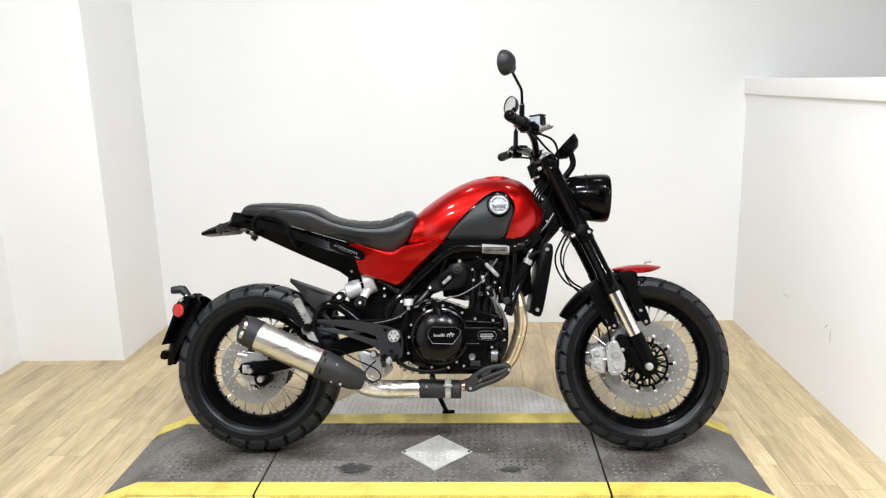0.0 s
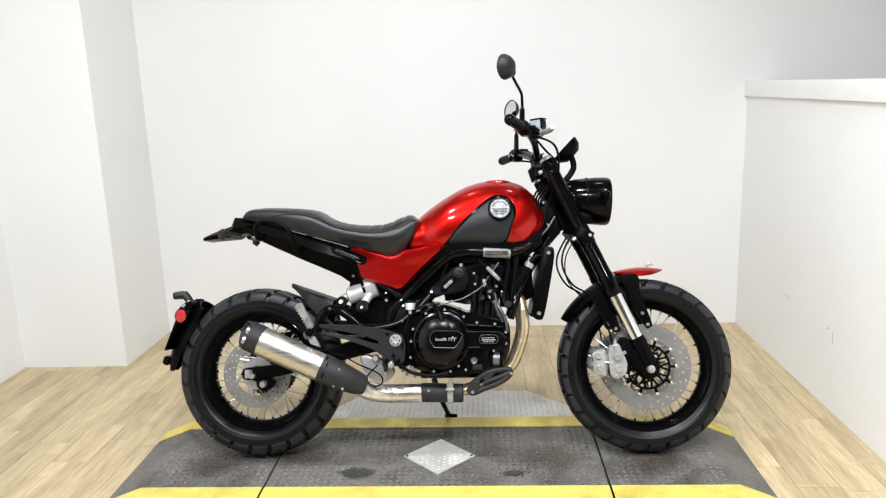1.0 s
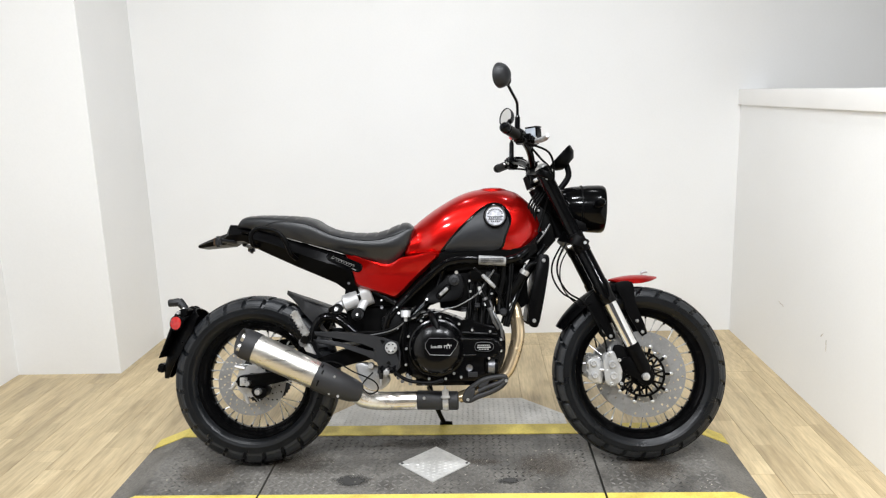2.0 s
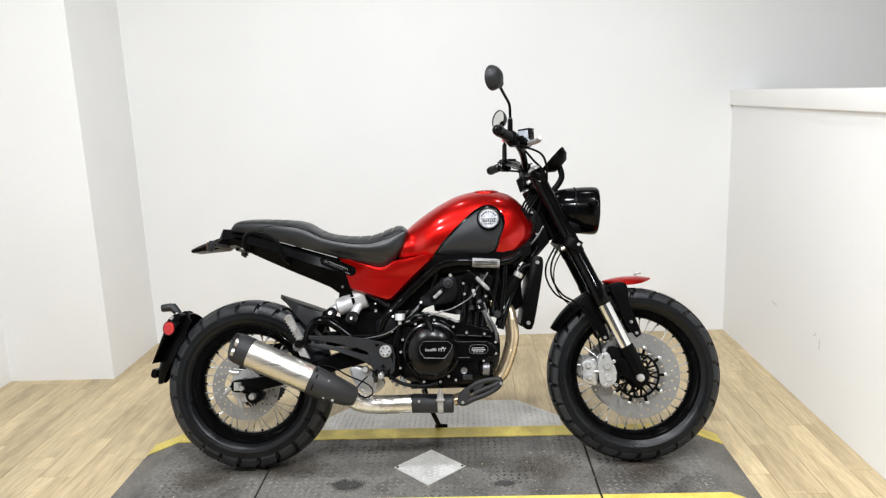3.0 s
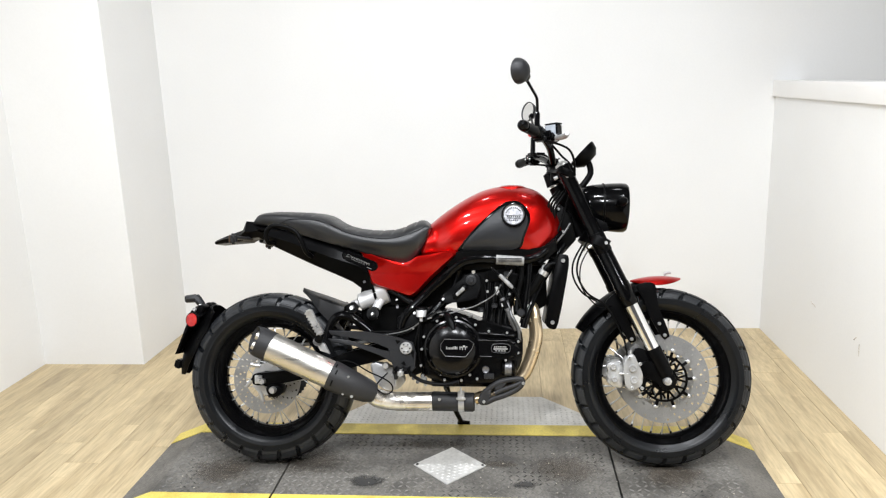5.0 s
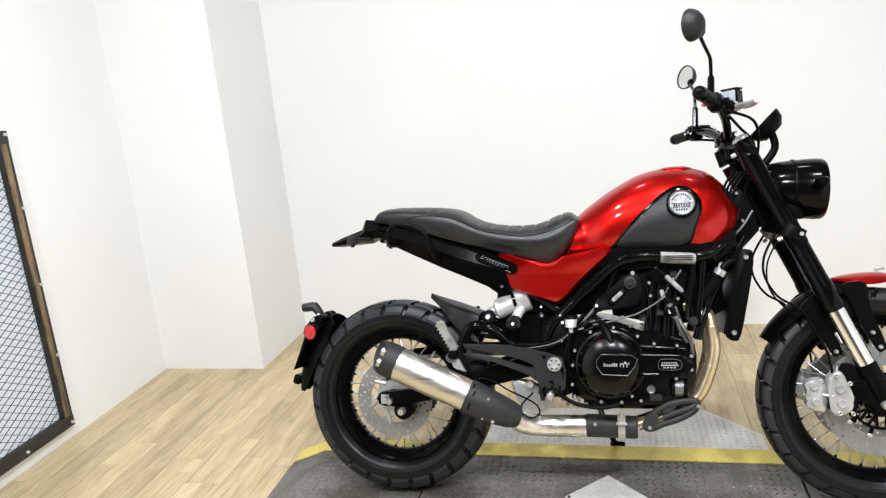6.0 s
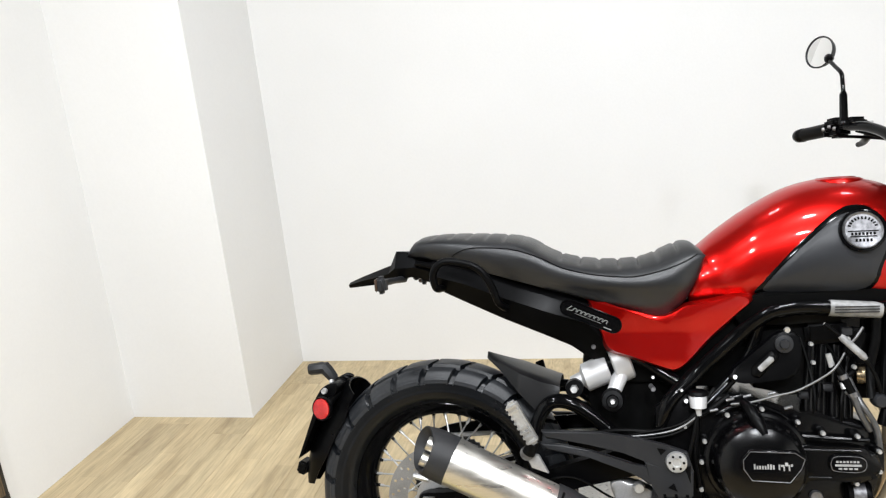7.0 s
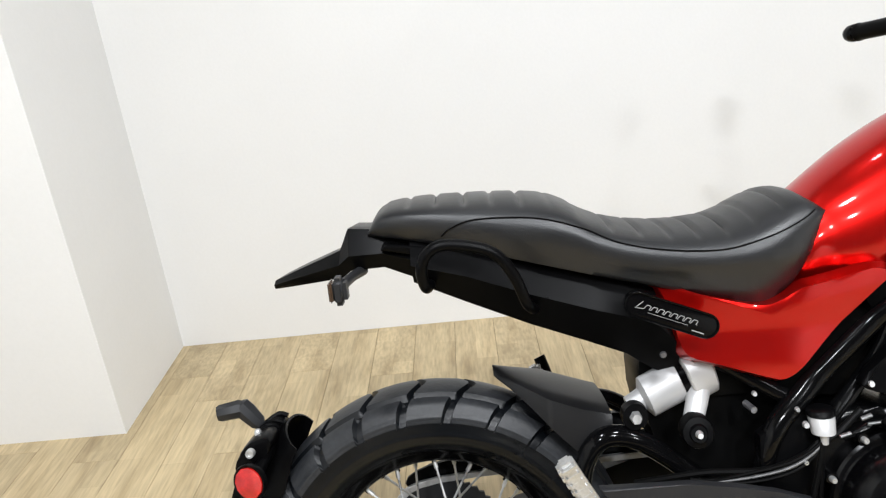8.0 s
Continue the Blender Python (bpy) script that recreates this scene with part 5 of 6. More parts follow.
part("caliper_bolt", lathe([(0, -0.02), (0.010, -0.02), (0.013, -0.012), (0.013, 0), (0, 0)], 20, (0.042, -0.152, 0.296)), ALU, cal)
part("rear_axle", tube([(XR, -0.15, RR), (XR, 0.15, RR)], 0.010, 14), ALU, bike)
part("chain", slab(outline([(-0.115, 0.325), (-0.080, 0.410), (0.0, 0.441), (0.25, 0.452), (0.50, 0.462), (0.50, 0.452), (0.25, 0.442), (0.0, 0.431), (-0.072, 0.402), (-0.105, 0.325)], 3), 0.086, 0.096, 0.001), DISC, bike, "oily steel drive chain")
part("chain_guard", slab(outline([(-0.060, 0.440), (0.02, 0.468), (0.20, 0.480), (0.42, 0.492), (0.42, 0.448), (0.20, 0.440), (0.02, 0.428), (-0.050, 0.412)], 3), 0.100, 0.112, 0.003), SATIN, bike, "black chain guard")

# shock
ax, bx = Vector((0.325, -0.080, 0.602)), Vector((0.485, -0.066, 0.669))
d = bx - ax
shock = part("shock_absorber", add_tube(bmesh.new(), [ax - d * 0.02, ax + d * 0.12, ax + d * 0.16, ax + d * 0.48, ax + d * 0.49, ax + d * 0.54, ax + d * 0.545, ax + d * 0.56, ax + d * 0.76, ax + d * 0.78], [0.016, 0.018, 0.033, 0.034, 0.030, 0.030, 0.042, 0.045, 0.045, 0.040], 28), SILVER, bike, "silver shock absorber reservoir")
part("shock_knob", lathe([(0, -0.018), (0.012, -0.018), (0.014, -0.014), (0.0225, -0.013), (0.0245, -0.009), (0.0245, 0.010), (0.020, 0.014), (0, 0.014)], 20, (0.414, -0.130, 0.574)), SATIN, shock, "black preload adjuster", angle=30)
part("knob_arm", add_tube(bmesh.new(), [(0.430, -0.092, 0.622), (0.424, -0.105, 0.604), (0.416, -0.112, 0.584)], [0.020, 0.017, 0.016], 14), SILVER, shock)
part("knob_bolt", lathe([(0, -0.010), (0.004, -0.010), (0.006, -0.004), (0.006, 0), (0, 0)], 14, (0.414, -0.146, 0.574)), ALU, shock)
part("shock_eye", lathe([(0.006, -0.012), (0.020, -0.012), (0.021, 0.012), (0.006, 0.012)], 24, (0.328, -0.098, 0.594), closed=True), SATIN, shock)
part("eye_bolt", lathe([(0, -0.024), (0.008, -0.024), (0.010, -0.012), (0, -0.012)], 6, (0.328, -0.098, 0.594)), ALU, shock)

# foot pegs and their plates
for s in SIDES:
    y = s * 0.165
    bm = slab([(0.252, 0.512), (0.385, 0.508), (0.450, 0.498), (0.515, 0.484), (0.564, 0.468), (0.576, 0.425), (0.530, 0.412), (0.470, 0.449), (0.430, 0.465), (0.357, 0.486), (0.262, 0.495)], y - 0.009, y + 0.009, 0.004, 3)
    add_slab(bm, [(0.250, 0.482), (0.300, 0.481), (0.363, 0.467), (0.447, 0.437), (0.490, 0.436), (0.520, 0.404), (0.482, 0.396), (0.446, 0.425), (0.355, 0.454), (0.268, 0.468)], y - 0.0085, y + 0.0085, 0.004, 3)
    add_slab(bm, [(0.472, 0.449), (0.530, 0.425), (0.575, 0.428), (0.572, 0.375), (0.552, 0.354), (0.520, 0.352), (0.498, 0.366), (0.484, 0.400)], y - 0.0095, y + 0.0095, 0.004, 3)
    pl = part("footrest_plate", bm, CAST, bike, "dark grey cast footrest plate", angle=30, loose=True)
    # Black triangles laid on the plate give the shade of its recesses.
    for tri in ([(0.500, 0.478), (0.520, 0.474), (0.508, 0.462)], [(0.556, 0.436), (0.569, 0.440), (0.567, 0.402)], [(0.520, 0.392), (0.533, 0.402), (0.540, 0.384)]):
        part("recess_shade", slab(tri, y + s * 0.0085, y + s * 0.0105), HOSE, pl, loose=True)
    turn = Matrix.Rotation(0 if s < 0 else math.pi, 3, "X")
    part("pivot_bolt", lathe([(0, -0.006), (0.008, -0.006), (0.010, -0.009), (0.021, -0.008), (0.023, -0.003), (0.023, 0.004), (0, 0.004)], 30, (0.540, y + s * 0.009, 0.448), turn), ALU, pl, "bright pivot bolt", loose=True)
    # Black dots on the bolt head give the shade of its pits.
    bm = bmesh.new()
    for k in range(6):
        a = math.pi * k / 3
        add_lathe(bm, [(0, -0.0096), (0.0028, -0.0096), (0.003, -0.006)], 8, (0.540 + 0.0145 * math.cos(a), y + s * 0.009, 0.448 + 0.0145 * math.sin(a)), turn)
    part("pit_shade", bm, SATIN, pl, loose=True)
    # passenger peg folded up
    a, b = Vector((0.196, s * 0.240, 0.596)), Vector((0.246, s * 0.236, 0.506))
    d = (b - a).normalized()
    q = Matrix.Translation((a + b) / 2) @ d.to_track_quat("Z", "Y").to_matrix().to_4x4()
    bm = bmesh.new()
    bmesh.ops.create_cube(bm, size=1, matrix=q @ Matrix.Diagonal((0.030, 0.024, (b - a).length, 1)))
    bmesh.ops.bevel(bm, geom=bm.edges[:], offset=0.005, segments=2, affect="EDGES")
    for k in range(8):
        for e in SIDES:
            bmesh.ops.create_cube(bm, size=1, matrix=q @ Matrix.Translation((e * 0.0150, 0, -0.042 + k * 0.012)) @ Matrix.Diagonal((0.005, 0.020, 0.005, 1)))
            bmesh.ops.create_cube(bm, size=1, matrix=q @ Matrix.Translation((e * 0.008, -s * -0.0125, -0.042 + k * 0.012)) @ Matrix.Diagonal((0.008, 0.004, 0.005, 1)))
    pg = part("passenger_peg", bm, ALU, bike, "folded bare aluminium passenger peg")
    part("peg_joint", tube([(0.244, s * 0.238, 0.508), (0.232, s * 0.230, 0.484)], [0.013, 0.015], 12), SATIN, pg, "black peg joint")
    part("peg_bolt", lathe([(0, -0.010), (0.006, -0.010), (0.008, -0.004), (0.015, -0.004), (0.016, 0), (0, 0)], 16, (0.228, s * 0.226, 0.481), turn), BADGE, pg)
    part("peg_bracket", slab([(0.222, 0.478), (0.252, 0.474), (0.272, 0.436), (0.236, 0.448)], min(s * 0.205, s * 0.222), max(s * 0.205, s * 0.222), 0.003), DISC, pg, "silver bracket")
    # rider peg
    bm = box(0.512, 0.560, s * 0.235 - 0.035, s * 0.235 + 0.035, 0.372, 0.386, 0.004)
    for k in range(6):
        for e in (0.512, 0.535, 0.558):
            add_box(bm, e - 0.003, e + 0.003, s * 0.235 - 0.032 + k * 0.0125, s * 0.235 - 0.027 + k * 0.0125, 0.384, 0.391)
    pg = part("rider_peg", bm, SATIN, bike, "black toothed rider footpeg")
    part("peg_end", oblong((0.536, s * 0.268, 0.376), (0, 1, 0), (0.048, 0.020, 0.026), 0.006), ALU, pg, "bare aluminium peg end")
part("brake_pedal", tube([(0.545, -0.175, 0.37), (0.60, -0.185, 0.335), (0.68, -0.19, 0.325), (0.73, -0.19, 0.335)], 0.007, 8, n=4), SATIN, bike)
part("brake_cylinder", add_tube(bmesh.new(), [(0.508, -0.150, 0.408), (0.507, -0.150, 0.402), (0.500, -0.150, 0.358), (0.499, -0.150, 0.352), (0.499, -0.150, 0.336)], [0.010, 0.0145, 0.0145, 0.009, 0.007], 18), CAST, bike, "dark rear brake cylinder")
part("cylinder_rod", tube([(0.499, -0.150, 0.340), (0.497, -0.152, 0.312)], 0.0045, 10), ALU, bike)
part("side_stand", tube([(0.660, 0.11, 0.285), (0.675, 0.20, 0.200), (0.708, 0.318, 0.098)], 0.010, 12, n=4), SATIN, bike, "black side stand resting on the deck")
part("stand_foot", tube([(0.694, 0.312, 0.099), (0.712, 0.322, 0.096), (0.742, 0.318, 0.097)], [0.010, 0.012, 0.009], 12), SATIN, bike)

# exhaust
sa, sb = Vector((0.036, -0.228, 0.472)), Vector((0.276, -0.215, 0.360))
d = sb - sa
L = d.length
can = part("silencer", add_tube(bmesh.new(), [sa, sa + d * 0.05, sa + d * 0.95, sb], [0.0535, 0.054, 0.0505, 0.0495], 48), BRUSHED, bike, "brushed steel silencer can")
axis = d.normalized()
up = axis.cross(Vector((0, -1, 0))).normalized()
up = up if up.z > 0 else -up
side = Vector((0, -1, 0))
rings = []
for back, reach, r0 in ((-0.10, 0, 0.0552), (0.045, 0, 0.0550), (0.10, 0.3, 0.0535), (0.16, 1.0, 0.0490), (0.162, 1.0, 0.0455), (0.135, 1.0, 0.0420), (0.080, 0.8, 0.0380)):
    ring = []
    for k in range(44):
        a = 2 * math.pi * k / 44
        near = math.cos(a)
        ring.append(sa - axis * (L * back - reach * 0.026 * near) + side * (r0 * near) + up * (r0 * math.sin(a)))
    rings.append(ring)
part("end_cap", loft(rings), CHARCOAL, can, "black scooped silencer end cap", angle=35)
for k in (-1, 1):
    c = sa - d * 0.085 + up * 0.0190 * k + side * 0.010
    bm = add_tube(bmesh.new(), [c + d * 0.10, c - d * 0.055, c - d * 0.060, c - d * 0.055, c + d * 0.02], [0.0155, 0.0155, 0.0148, 0.0135, 0.0130], 28)
    outlet = part("outlet", bm, BRUSHED, can, "bright exhaust outlet")
    # Black disc set in the bore paints its dark inside.
    part("bore_shade", add_tube(bmesh.new(), [c - d * 0.012, c - d * 0.018], 0.0128, 20), HOSE, outlet)
part("silencer_cover", add_tube(bmesh.new(), [sb - d * 0.015, sb + d * 0.06, sb + d * 0.28, sb + d * 0.52 + Vector((0, 0.015, 0)), sb + d * 0.60 + Vector((0.004, 0.025, 0))], [0.0535, 0.0540, 0.0505, 0.042, 0.034], 40), CHARCOAL, can, "black silencer heat cover")
for q, w in ((0.12, 0.6), (0.33, -0.8)):
    c = sb + d * q + Vector((0, -0.046 * math.cos(w), 0.046 * math.sin(w)))
    part("cover_bolt", lathe([(0, -0.004), (0.005, -0.004), (0.005, 0.004), (0, 0.004)], 10, c), ALU, can)
for q in (0.03, 0.14):
    c = sa + d * 0.03 + Vector((0, -0.050, 0.0)) if q < 0.1 else sa + d * 0.05 + Vector((0.01, -0.028, 0.042))
    part("can_rivet", lathe([(0, -0.003), (0.004, -0.002), (0.004, 0.003), (0, 0.003)], 8, c), ALU, can)
part("collector", add_tube(bmesh.new(), smooth_line([(0.388, -0.160, 0.302), (0.430, -0.140, 0.266), (0.50, -0.115, 0.250), (0.64, -0.098, 0.248)], 5), [0.025 + 0.009 * min(1, k / 5) for k in range(16)], 32), STAINED, bike, "bright exhaust collector")
part("collector_sleeve", add_tube(bmesh.new(), [(0.627, -0.100, 0.249), (0.631, -0.100, 0.249), (0.778, -0.098, 0.245), (0.783, -0.098, 0.245)], [0.033, 0.0355, 0.0345, 0.030], 32), CHARCOAL, bike, "black pipe sleeve")
part("sleeve_bolt", lathe([(0, -0.006), (0.005, -0.006), (0.006, 0.004), (0, 0.004)], 10, (0.656, -0.136, 0.258)), ALU, bike, loose=True)
clamp = part("pipe_clamp", lathe([(0.0355, -0.011), (0.0385, -0.010), (0.0385, 0.010), (0.0355, 0.011)], 28, (0.735, -0.098, 0.247), Matrix.Rotation(radians(90), 3, "Z"), closed=True), DISC, bike, "bright pipe clamp")
part("clamp_lug", oblong((0.735, -0.138, 0.272), (1, 0, 0), (0.024, 0.010, 0.036), 0.003), ALU, clamp, "bright clamp lug", loose=True)
part("clamp_ear", oblong((0.735, -0.141, 0.262), (1, 0, 0), (0.034, 0.008, 0.010), 0.002), ALU, clamp, loose=True)
part("clamp_screw", tube([(0.735, -0.142, 0.276), (0.735, -0.142, 0.304)], 0.0035, 10), ALU, clamp, loose=True)
HEAD_LINE = [(0.935, 0.612), (0.978, 0.612), (1.002, 0.590), (1.013, 0.545), (1.018, 0.490), (1.008, 0.436), (0.985, 0.372), (0.962, 0.336), (0.915, 0.300), (0.850, 0.272), (0.785, 0.250)]
for y0, y1, off in ((-0.060, -0.092, 0.0), (0.030, -0.040, -0.012)):
    k = len(HEAD_LINE) - 1
    line = smooth_line([(x + off, y0 + (y1 - y0) * min(1, i / 3), z + off * 0.3) for i, (x, z) in enumerate(HEAD_LINE)], 6)
    pipe = part("header_pipe", add_tube(bmesh.new(), line, 0.0182, 22), HEADER, bike, "heat-tinted exhaust header pipe", loose=True)
    for i in (14, 17, 30):
        a, b = line[i], line[i + 1]
        part("weld_ring", add_tube(bmesh.new(), [a, a + (b - a) * 0.5, b], [0.0185, 0.0198, 0.0185], 22), HEADER, pipe, loose=True)
    part("pipe_collar", add_tube(bmesh.new(), [line[3], line[6]], [0.027, 0.025], 22), SATIN, pipe, loose=True)
GUARD = [(0.806, 0.252), (0.820, 0.282), (0.850, 0.306), (0.882, 0.322), (0.925, 0.331), (0.955, 0.331), (0.957, 0.316), (0.940, 0.297), (0.900, 0.276), (0.858, 0.262), (0.826, 0.248)]
shield = part("pipe_guard", add_tube(bmesh.new(), [(x, -0.128, z) for x, z in outline(GUARD, 4)], 0.0105, 12, closed=True), CHARCOAL, bike, "black slotted exhaust guard", loose=True)
part("guard_bar", tube([(0.858, -0.131, 0.280), (0.890, -0.132, 0.294), (0.935, -0.131, 0.310), (0.955, -0.128, 0.322)], [0.009] * 13, 12, n=4), CHARCOAL, shield, loose=True)
part("guard_plate", slab(outline([(0.800, 0.247), (0.812, 0.276), (0.832, 0.292), (0.846, 0.290), (0.838, 0.262), (0.824, 0.244)], 4), -0.138, -0.118, 0.005), CHARCOAL, shield, loose=True)
part("guard_plate", slab(outline([(0.858, 0.300), (0.880, 0.318), (0.900, 0.322), (0.890, 0.306), (0.866, 0.292)], 4), -0.136, -0.120, 0.005), CHARCOAL, shield, loose=True)
for x, z in ((0.818, 0.251), (0.961, 0.318)):
    part("guard_bolt", lathe([(0, -0.005), (0.005, -0.005), (0.006, 0), (0, 0)], 10, (x, -0.138, z)), ALU, shield, loose=True)

# engine
crank = part("crankcase", slab(outline([(0.575, 0.50), (0.60, 0.56), (0.66, 0.585), (0.75, 0.566), (0.83, 0.535), (0.945, 0.520), (0.962, 0.45), (0.950, 0.375), (0.90, 0.325), (0.80, 0.318), (0.70, 0.318), (0.61, 0.335), (0.585, 0.40)], 3), -0.125, 0.125, 0.014, 3), ENGINE, bike, "black cast engine case", loose=True)
part("sump", add_box(bmesh.new(), 0.62, 0.86, -0.085, 0.085, 0.296, 0.33, 0.012), ENGINE, crank)
cc = part("clutch_cover", lathe([(0.1085, 0.0), (0.1085, -0.021), (0.1050, -0.025), (0.0990, -0.027), (0.0970, -0.030), (0.0955, -0.046), (0.0905, -0.062), (0.0820, -0.074), (0.0660, -0.082), (0.0440, -0.0865), (0.0, -0.088)], 80, (0.708, -0.122, 0.444)), ENGINE, bike, "round black clutch cover", angle=28, loose=True)
HEX = [(-0.063, 0.014), (-0.048, 0.034), (0.045, 0.032), (0.064, 0.018), (0.056, -0.004), (0.032, -0.035), (-0.046, -0.032), (-0.063, -0.006)]
part("cover_badge", slab([(0.728 + x, 0.452 + z) for x, z in HEX], -0.214, -0.190, 0.004, 3), GLOSS, cc, "black badge plate on the clutch cover")
part("badge_edge", add_tube(bmesh.new(), [(0.728 + x * 0.93, -0.2142, 0.452 + z * 0.90) for x, z in HEX], 0.0009, 6, closed=True), BADGE, cc)
bm = bmesh.new()
for k, h in enumerate((0.0105, 0.0072, 0.0072, 0.0072, 0.0072, 0.0105, 0.0105, 0.0090)):
    x = 0.689 + k * 0.0052
    add_box(bm, x, x + 0.0034, -0.2148, -0.2135, 0.4470, 0.4470 + h)
for x, z, w, h in ((0.738, 0.452, 0.003, 0.011), (0.744, 0.455, 0.007, 0.004), (0.752, 0.458, 0.006, 0.007), (0.757, 0.451, 0.003, 0.012), (0.747, 0.449, 0.003, 0.009), (0.762, 0.456, 0.004, 0.005)):
    add_box(bm, x - w / 2, x + w / 2, -0.2148, -0.2135, z - h / 2, z + h / 2)
part("badge_marks", bm, LABEL, cc, "pale maker's marks", smooth=False)
ec = part("side_cover", slab(outline([(0.770, 0.478), (0.85, 0.480), (0.915, 0.477), (0.940, 0.462), (0.945, 0.440), (0.936, 0.418), (0.912, 0.408), (0.84, 0.409), (0.765, 0.412)], 4), -0.158, -0.110, 0.010, 3), ENGINE, bike, "black engine side cover", loose=True)
part("cover_plate", slab(outline([(0.846, 0.452), (0.858, 0.465), (0.906, 0.464), (0.919, 0.447), (0.906, 0.428), (0.856, 0.429), (0.846, 0.440)], 4), -0.166, -0.155, 0.003), GLOSS, ec)
part("plate_rim", add_tube(bmesh.new(), [(x, -0.1662, z) for x, z in outline([(0.849, 0.451), (0.859, 0.462), (0.905, 0.461), (0.916, 0.447), (0.905, 0.431), (0.857, 0.432), (0.849, 0.441)], 4)], 0.0008, 6, closed=True), BADGE, ec)
bm = bmesh.new()
for k in range(7):
    add_box(bm, 0.858 + k * 0.0066, 0.8625 + k * 0.0066, -0.1668, -0.1650, 0.4495, 0.4535)
add_box(bm, 0.856, 0.906, -0.1668, -0.1650, 0.4420, 0.4465)
for k in range(4):
    add_box(bm, 0.862 + k * 0.010, 0.869 + k * 0.010, -0.1668, -0.1650, 0.4355, 0.4390)
part("cover_marks", bm, LABEL, ec, "pale unreadable marks", smooth=False)
part("cover_rib", tube([(0.790, -0.158, 0.4745), (0.910, -0.159, 0.4725)], 0.0025, 8), ENGINE, ec)
part("cover_rib", tube([(0.806, -0.158, 0.4165), (0.850, -0.158, 0.4165)], 0.0022, 8), ENGINE, ec)
wp = part("water_pump", add_tube(bmesh.new(), [(0.884, -0.118, 0.372), (0.886, -0.118, 0.372), (0.892, -0.118, 0.372), (0.926, -0.118, 0.370), (0.931, -0.118, 0.370), (0.934, -0.118, 0.370)], [0.024, 0.030, 0.0275, 0.0275, 0.031, 0.026], 36), SATIN, bike, "round water pump housing", loose=True)
part("pump_band", add_tube(bmesh.new(), [(0.896, -0.118, 0.372), (0.920, -0.118, 0.371)], 0.0282, 36), BADGE, wp, "bright steel band", loose=True)
part("sight_glass", lathe([(0, -0.006), (0.008, -0.006), (0.0115, -0.008), (0.0135, -0.004), (0.0135, 0.01)], 24, (0.826, -0.126, 0.366)), BADGE, crank, "round oil sight glass", loose=True)
part("drain_lug", box(0.820, 0.856, -0.146, -0.118, 0.334, 0.352, 0.003), CAST, crank, loose=True)
bolt = link_mesh("engine_bolt", lathe([(0, -0.0075), (0.0020, -0.0075), (0.0019, -0.010), (0.0038, -0.010), (0.0047, -0.008), (0.0050, 0.0), (0, 0)], 10), ALU)
boss = link_mesh("bolt_boss", lathe([(0, -0.020), (0.0078, -0.020), (0.0095, -0.016), (0.0105, 0.012)], 16), ENGINE)
BOLTS = ((0.602, 0.487), (0.594, 0.442), (0.591, 0.383), (0.597, 0.346), (0.677, 0.331), (0.738, 0.330), (0.769, 0.349), (0.795, 0.335), (0.899, 0.403), (0.944, 0.429), (0.945, 0.470), (0.905, 0.501), (0.839, 0.507), (0.651, 0.544), (0.721, 0.557), (0.791, 0.530))
for x, z in BOLTS:
    for me, y in ((boss, -0.128), (bolt, -0.148)):
        o = new("engine_bolt" if me is bolt else "bolt_boss", me)
        o.parent = crank
        o.location = (x, y, z)
# cylinder and head
m = Matrix.Translation((0.872, 0, 0.60)) @ Matrix.Rotation(radians(6), 4, "Y")
bm = bmesh.new()
bmesh.ops.create_cube(bm, size=1, matrix=m @ Matrix.Diagonal((0.105, 0.19, 0.19, 1)))
bmesh.ops.bevel(bm, geom=bm.edges[:], offset=0.014, segments=3, affect="EDGES")
cyl = part("cylinder_block", bm, ENGINE, bike, "black finned cylinder block", smooth=True, angle=30)
bm = bmesh.new()
bmesh.ops.create_cube(bm, size=1, matrix=m @ Matrix.Translation((0.005, 0, 0.125)) @ Matrix.Diagonal((0.125, 0.21, 0.075, 1)))
bmesh.ops.bevel(bm, geom=bm.edges[:], offset=0.016, segments=3, affect="EDGES")
part("cylinder_head", bm, ENGINE, cyl)
for k in range(4):
    for yy in SIDES:
        p, q = m @ Vector((-0.040 + 0.026 * k, yy * 0.094, -0.085)), m @ Vector((-0.040 + 0.026 * k, yy * 0.094, 0.085))
        part("water_jacket", tube([p, q], [0.0125, 0.0115], 16), ENGINE, cyl)
for x, z in ((0.832, 0.69), (0.905, 0.70), (0.835, 0.65), (0.915, 0.64), (0.90, 0.585)):
    o = new("engine_bolt", bolt)
    o.parent = cyl
    o.location = (x, -0.112, z)
part("head_cover", oblong((0.870, -0.105, 0.712), (1, 0, 0.1), (0.085, 0.030, 0.050), 0.010), SATIN, cyl)
part("ignition_coil", oblong((0.925, -0.112, 0.688), (0.3, 0, 1), (0.062, 0.026, 0.034), 0.006), HOSE, cyl)
part("plug_lead", tube([(0.925, -0.125, 0.655), (0.915, -0.128, 0.630), (0.892, -0.126, 0.618)], 0.005, 10, n=4), HOSE, cyl)
# triangular frame cover
tc = part("frame_cover", slab(outline([(0.660, 0.622), (0.672, 0.642), (0.730, 0.690), (0.768, 0.718), (0.798, 0.716), (0.812, 0.700), (0.806, 0.645), (0.790, 0.624), (0.74, 0.616), (0.69, 0.612)], 3), -0.158, -0.130, 0.007, 3), SATIN, bike, "dark grey triangular frame cover")
part("cover_bolt", lathe([(0, -0.016), (0.009, -0.016), (0.011, -0.010), (0.019, -0.008), (0.020, 0.0), (0, 0)], 24, (0.776, -0.158, 0.694)), CAST, tc)
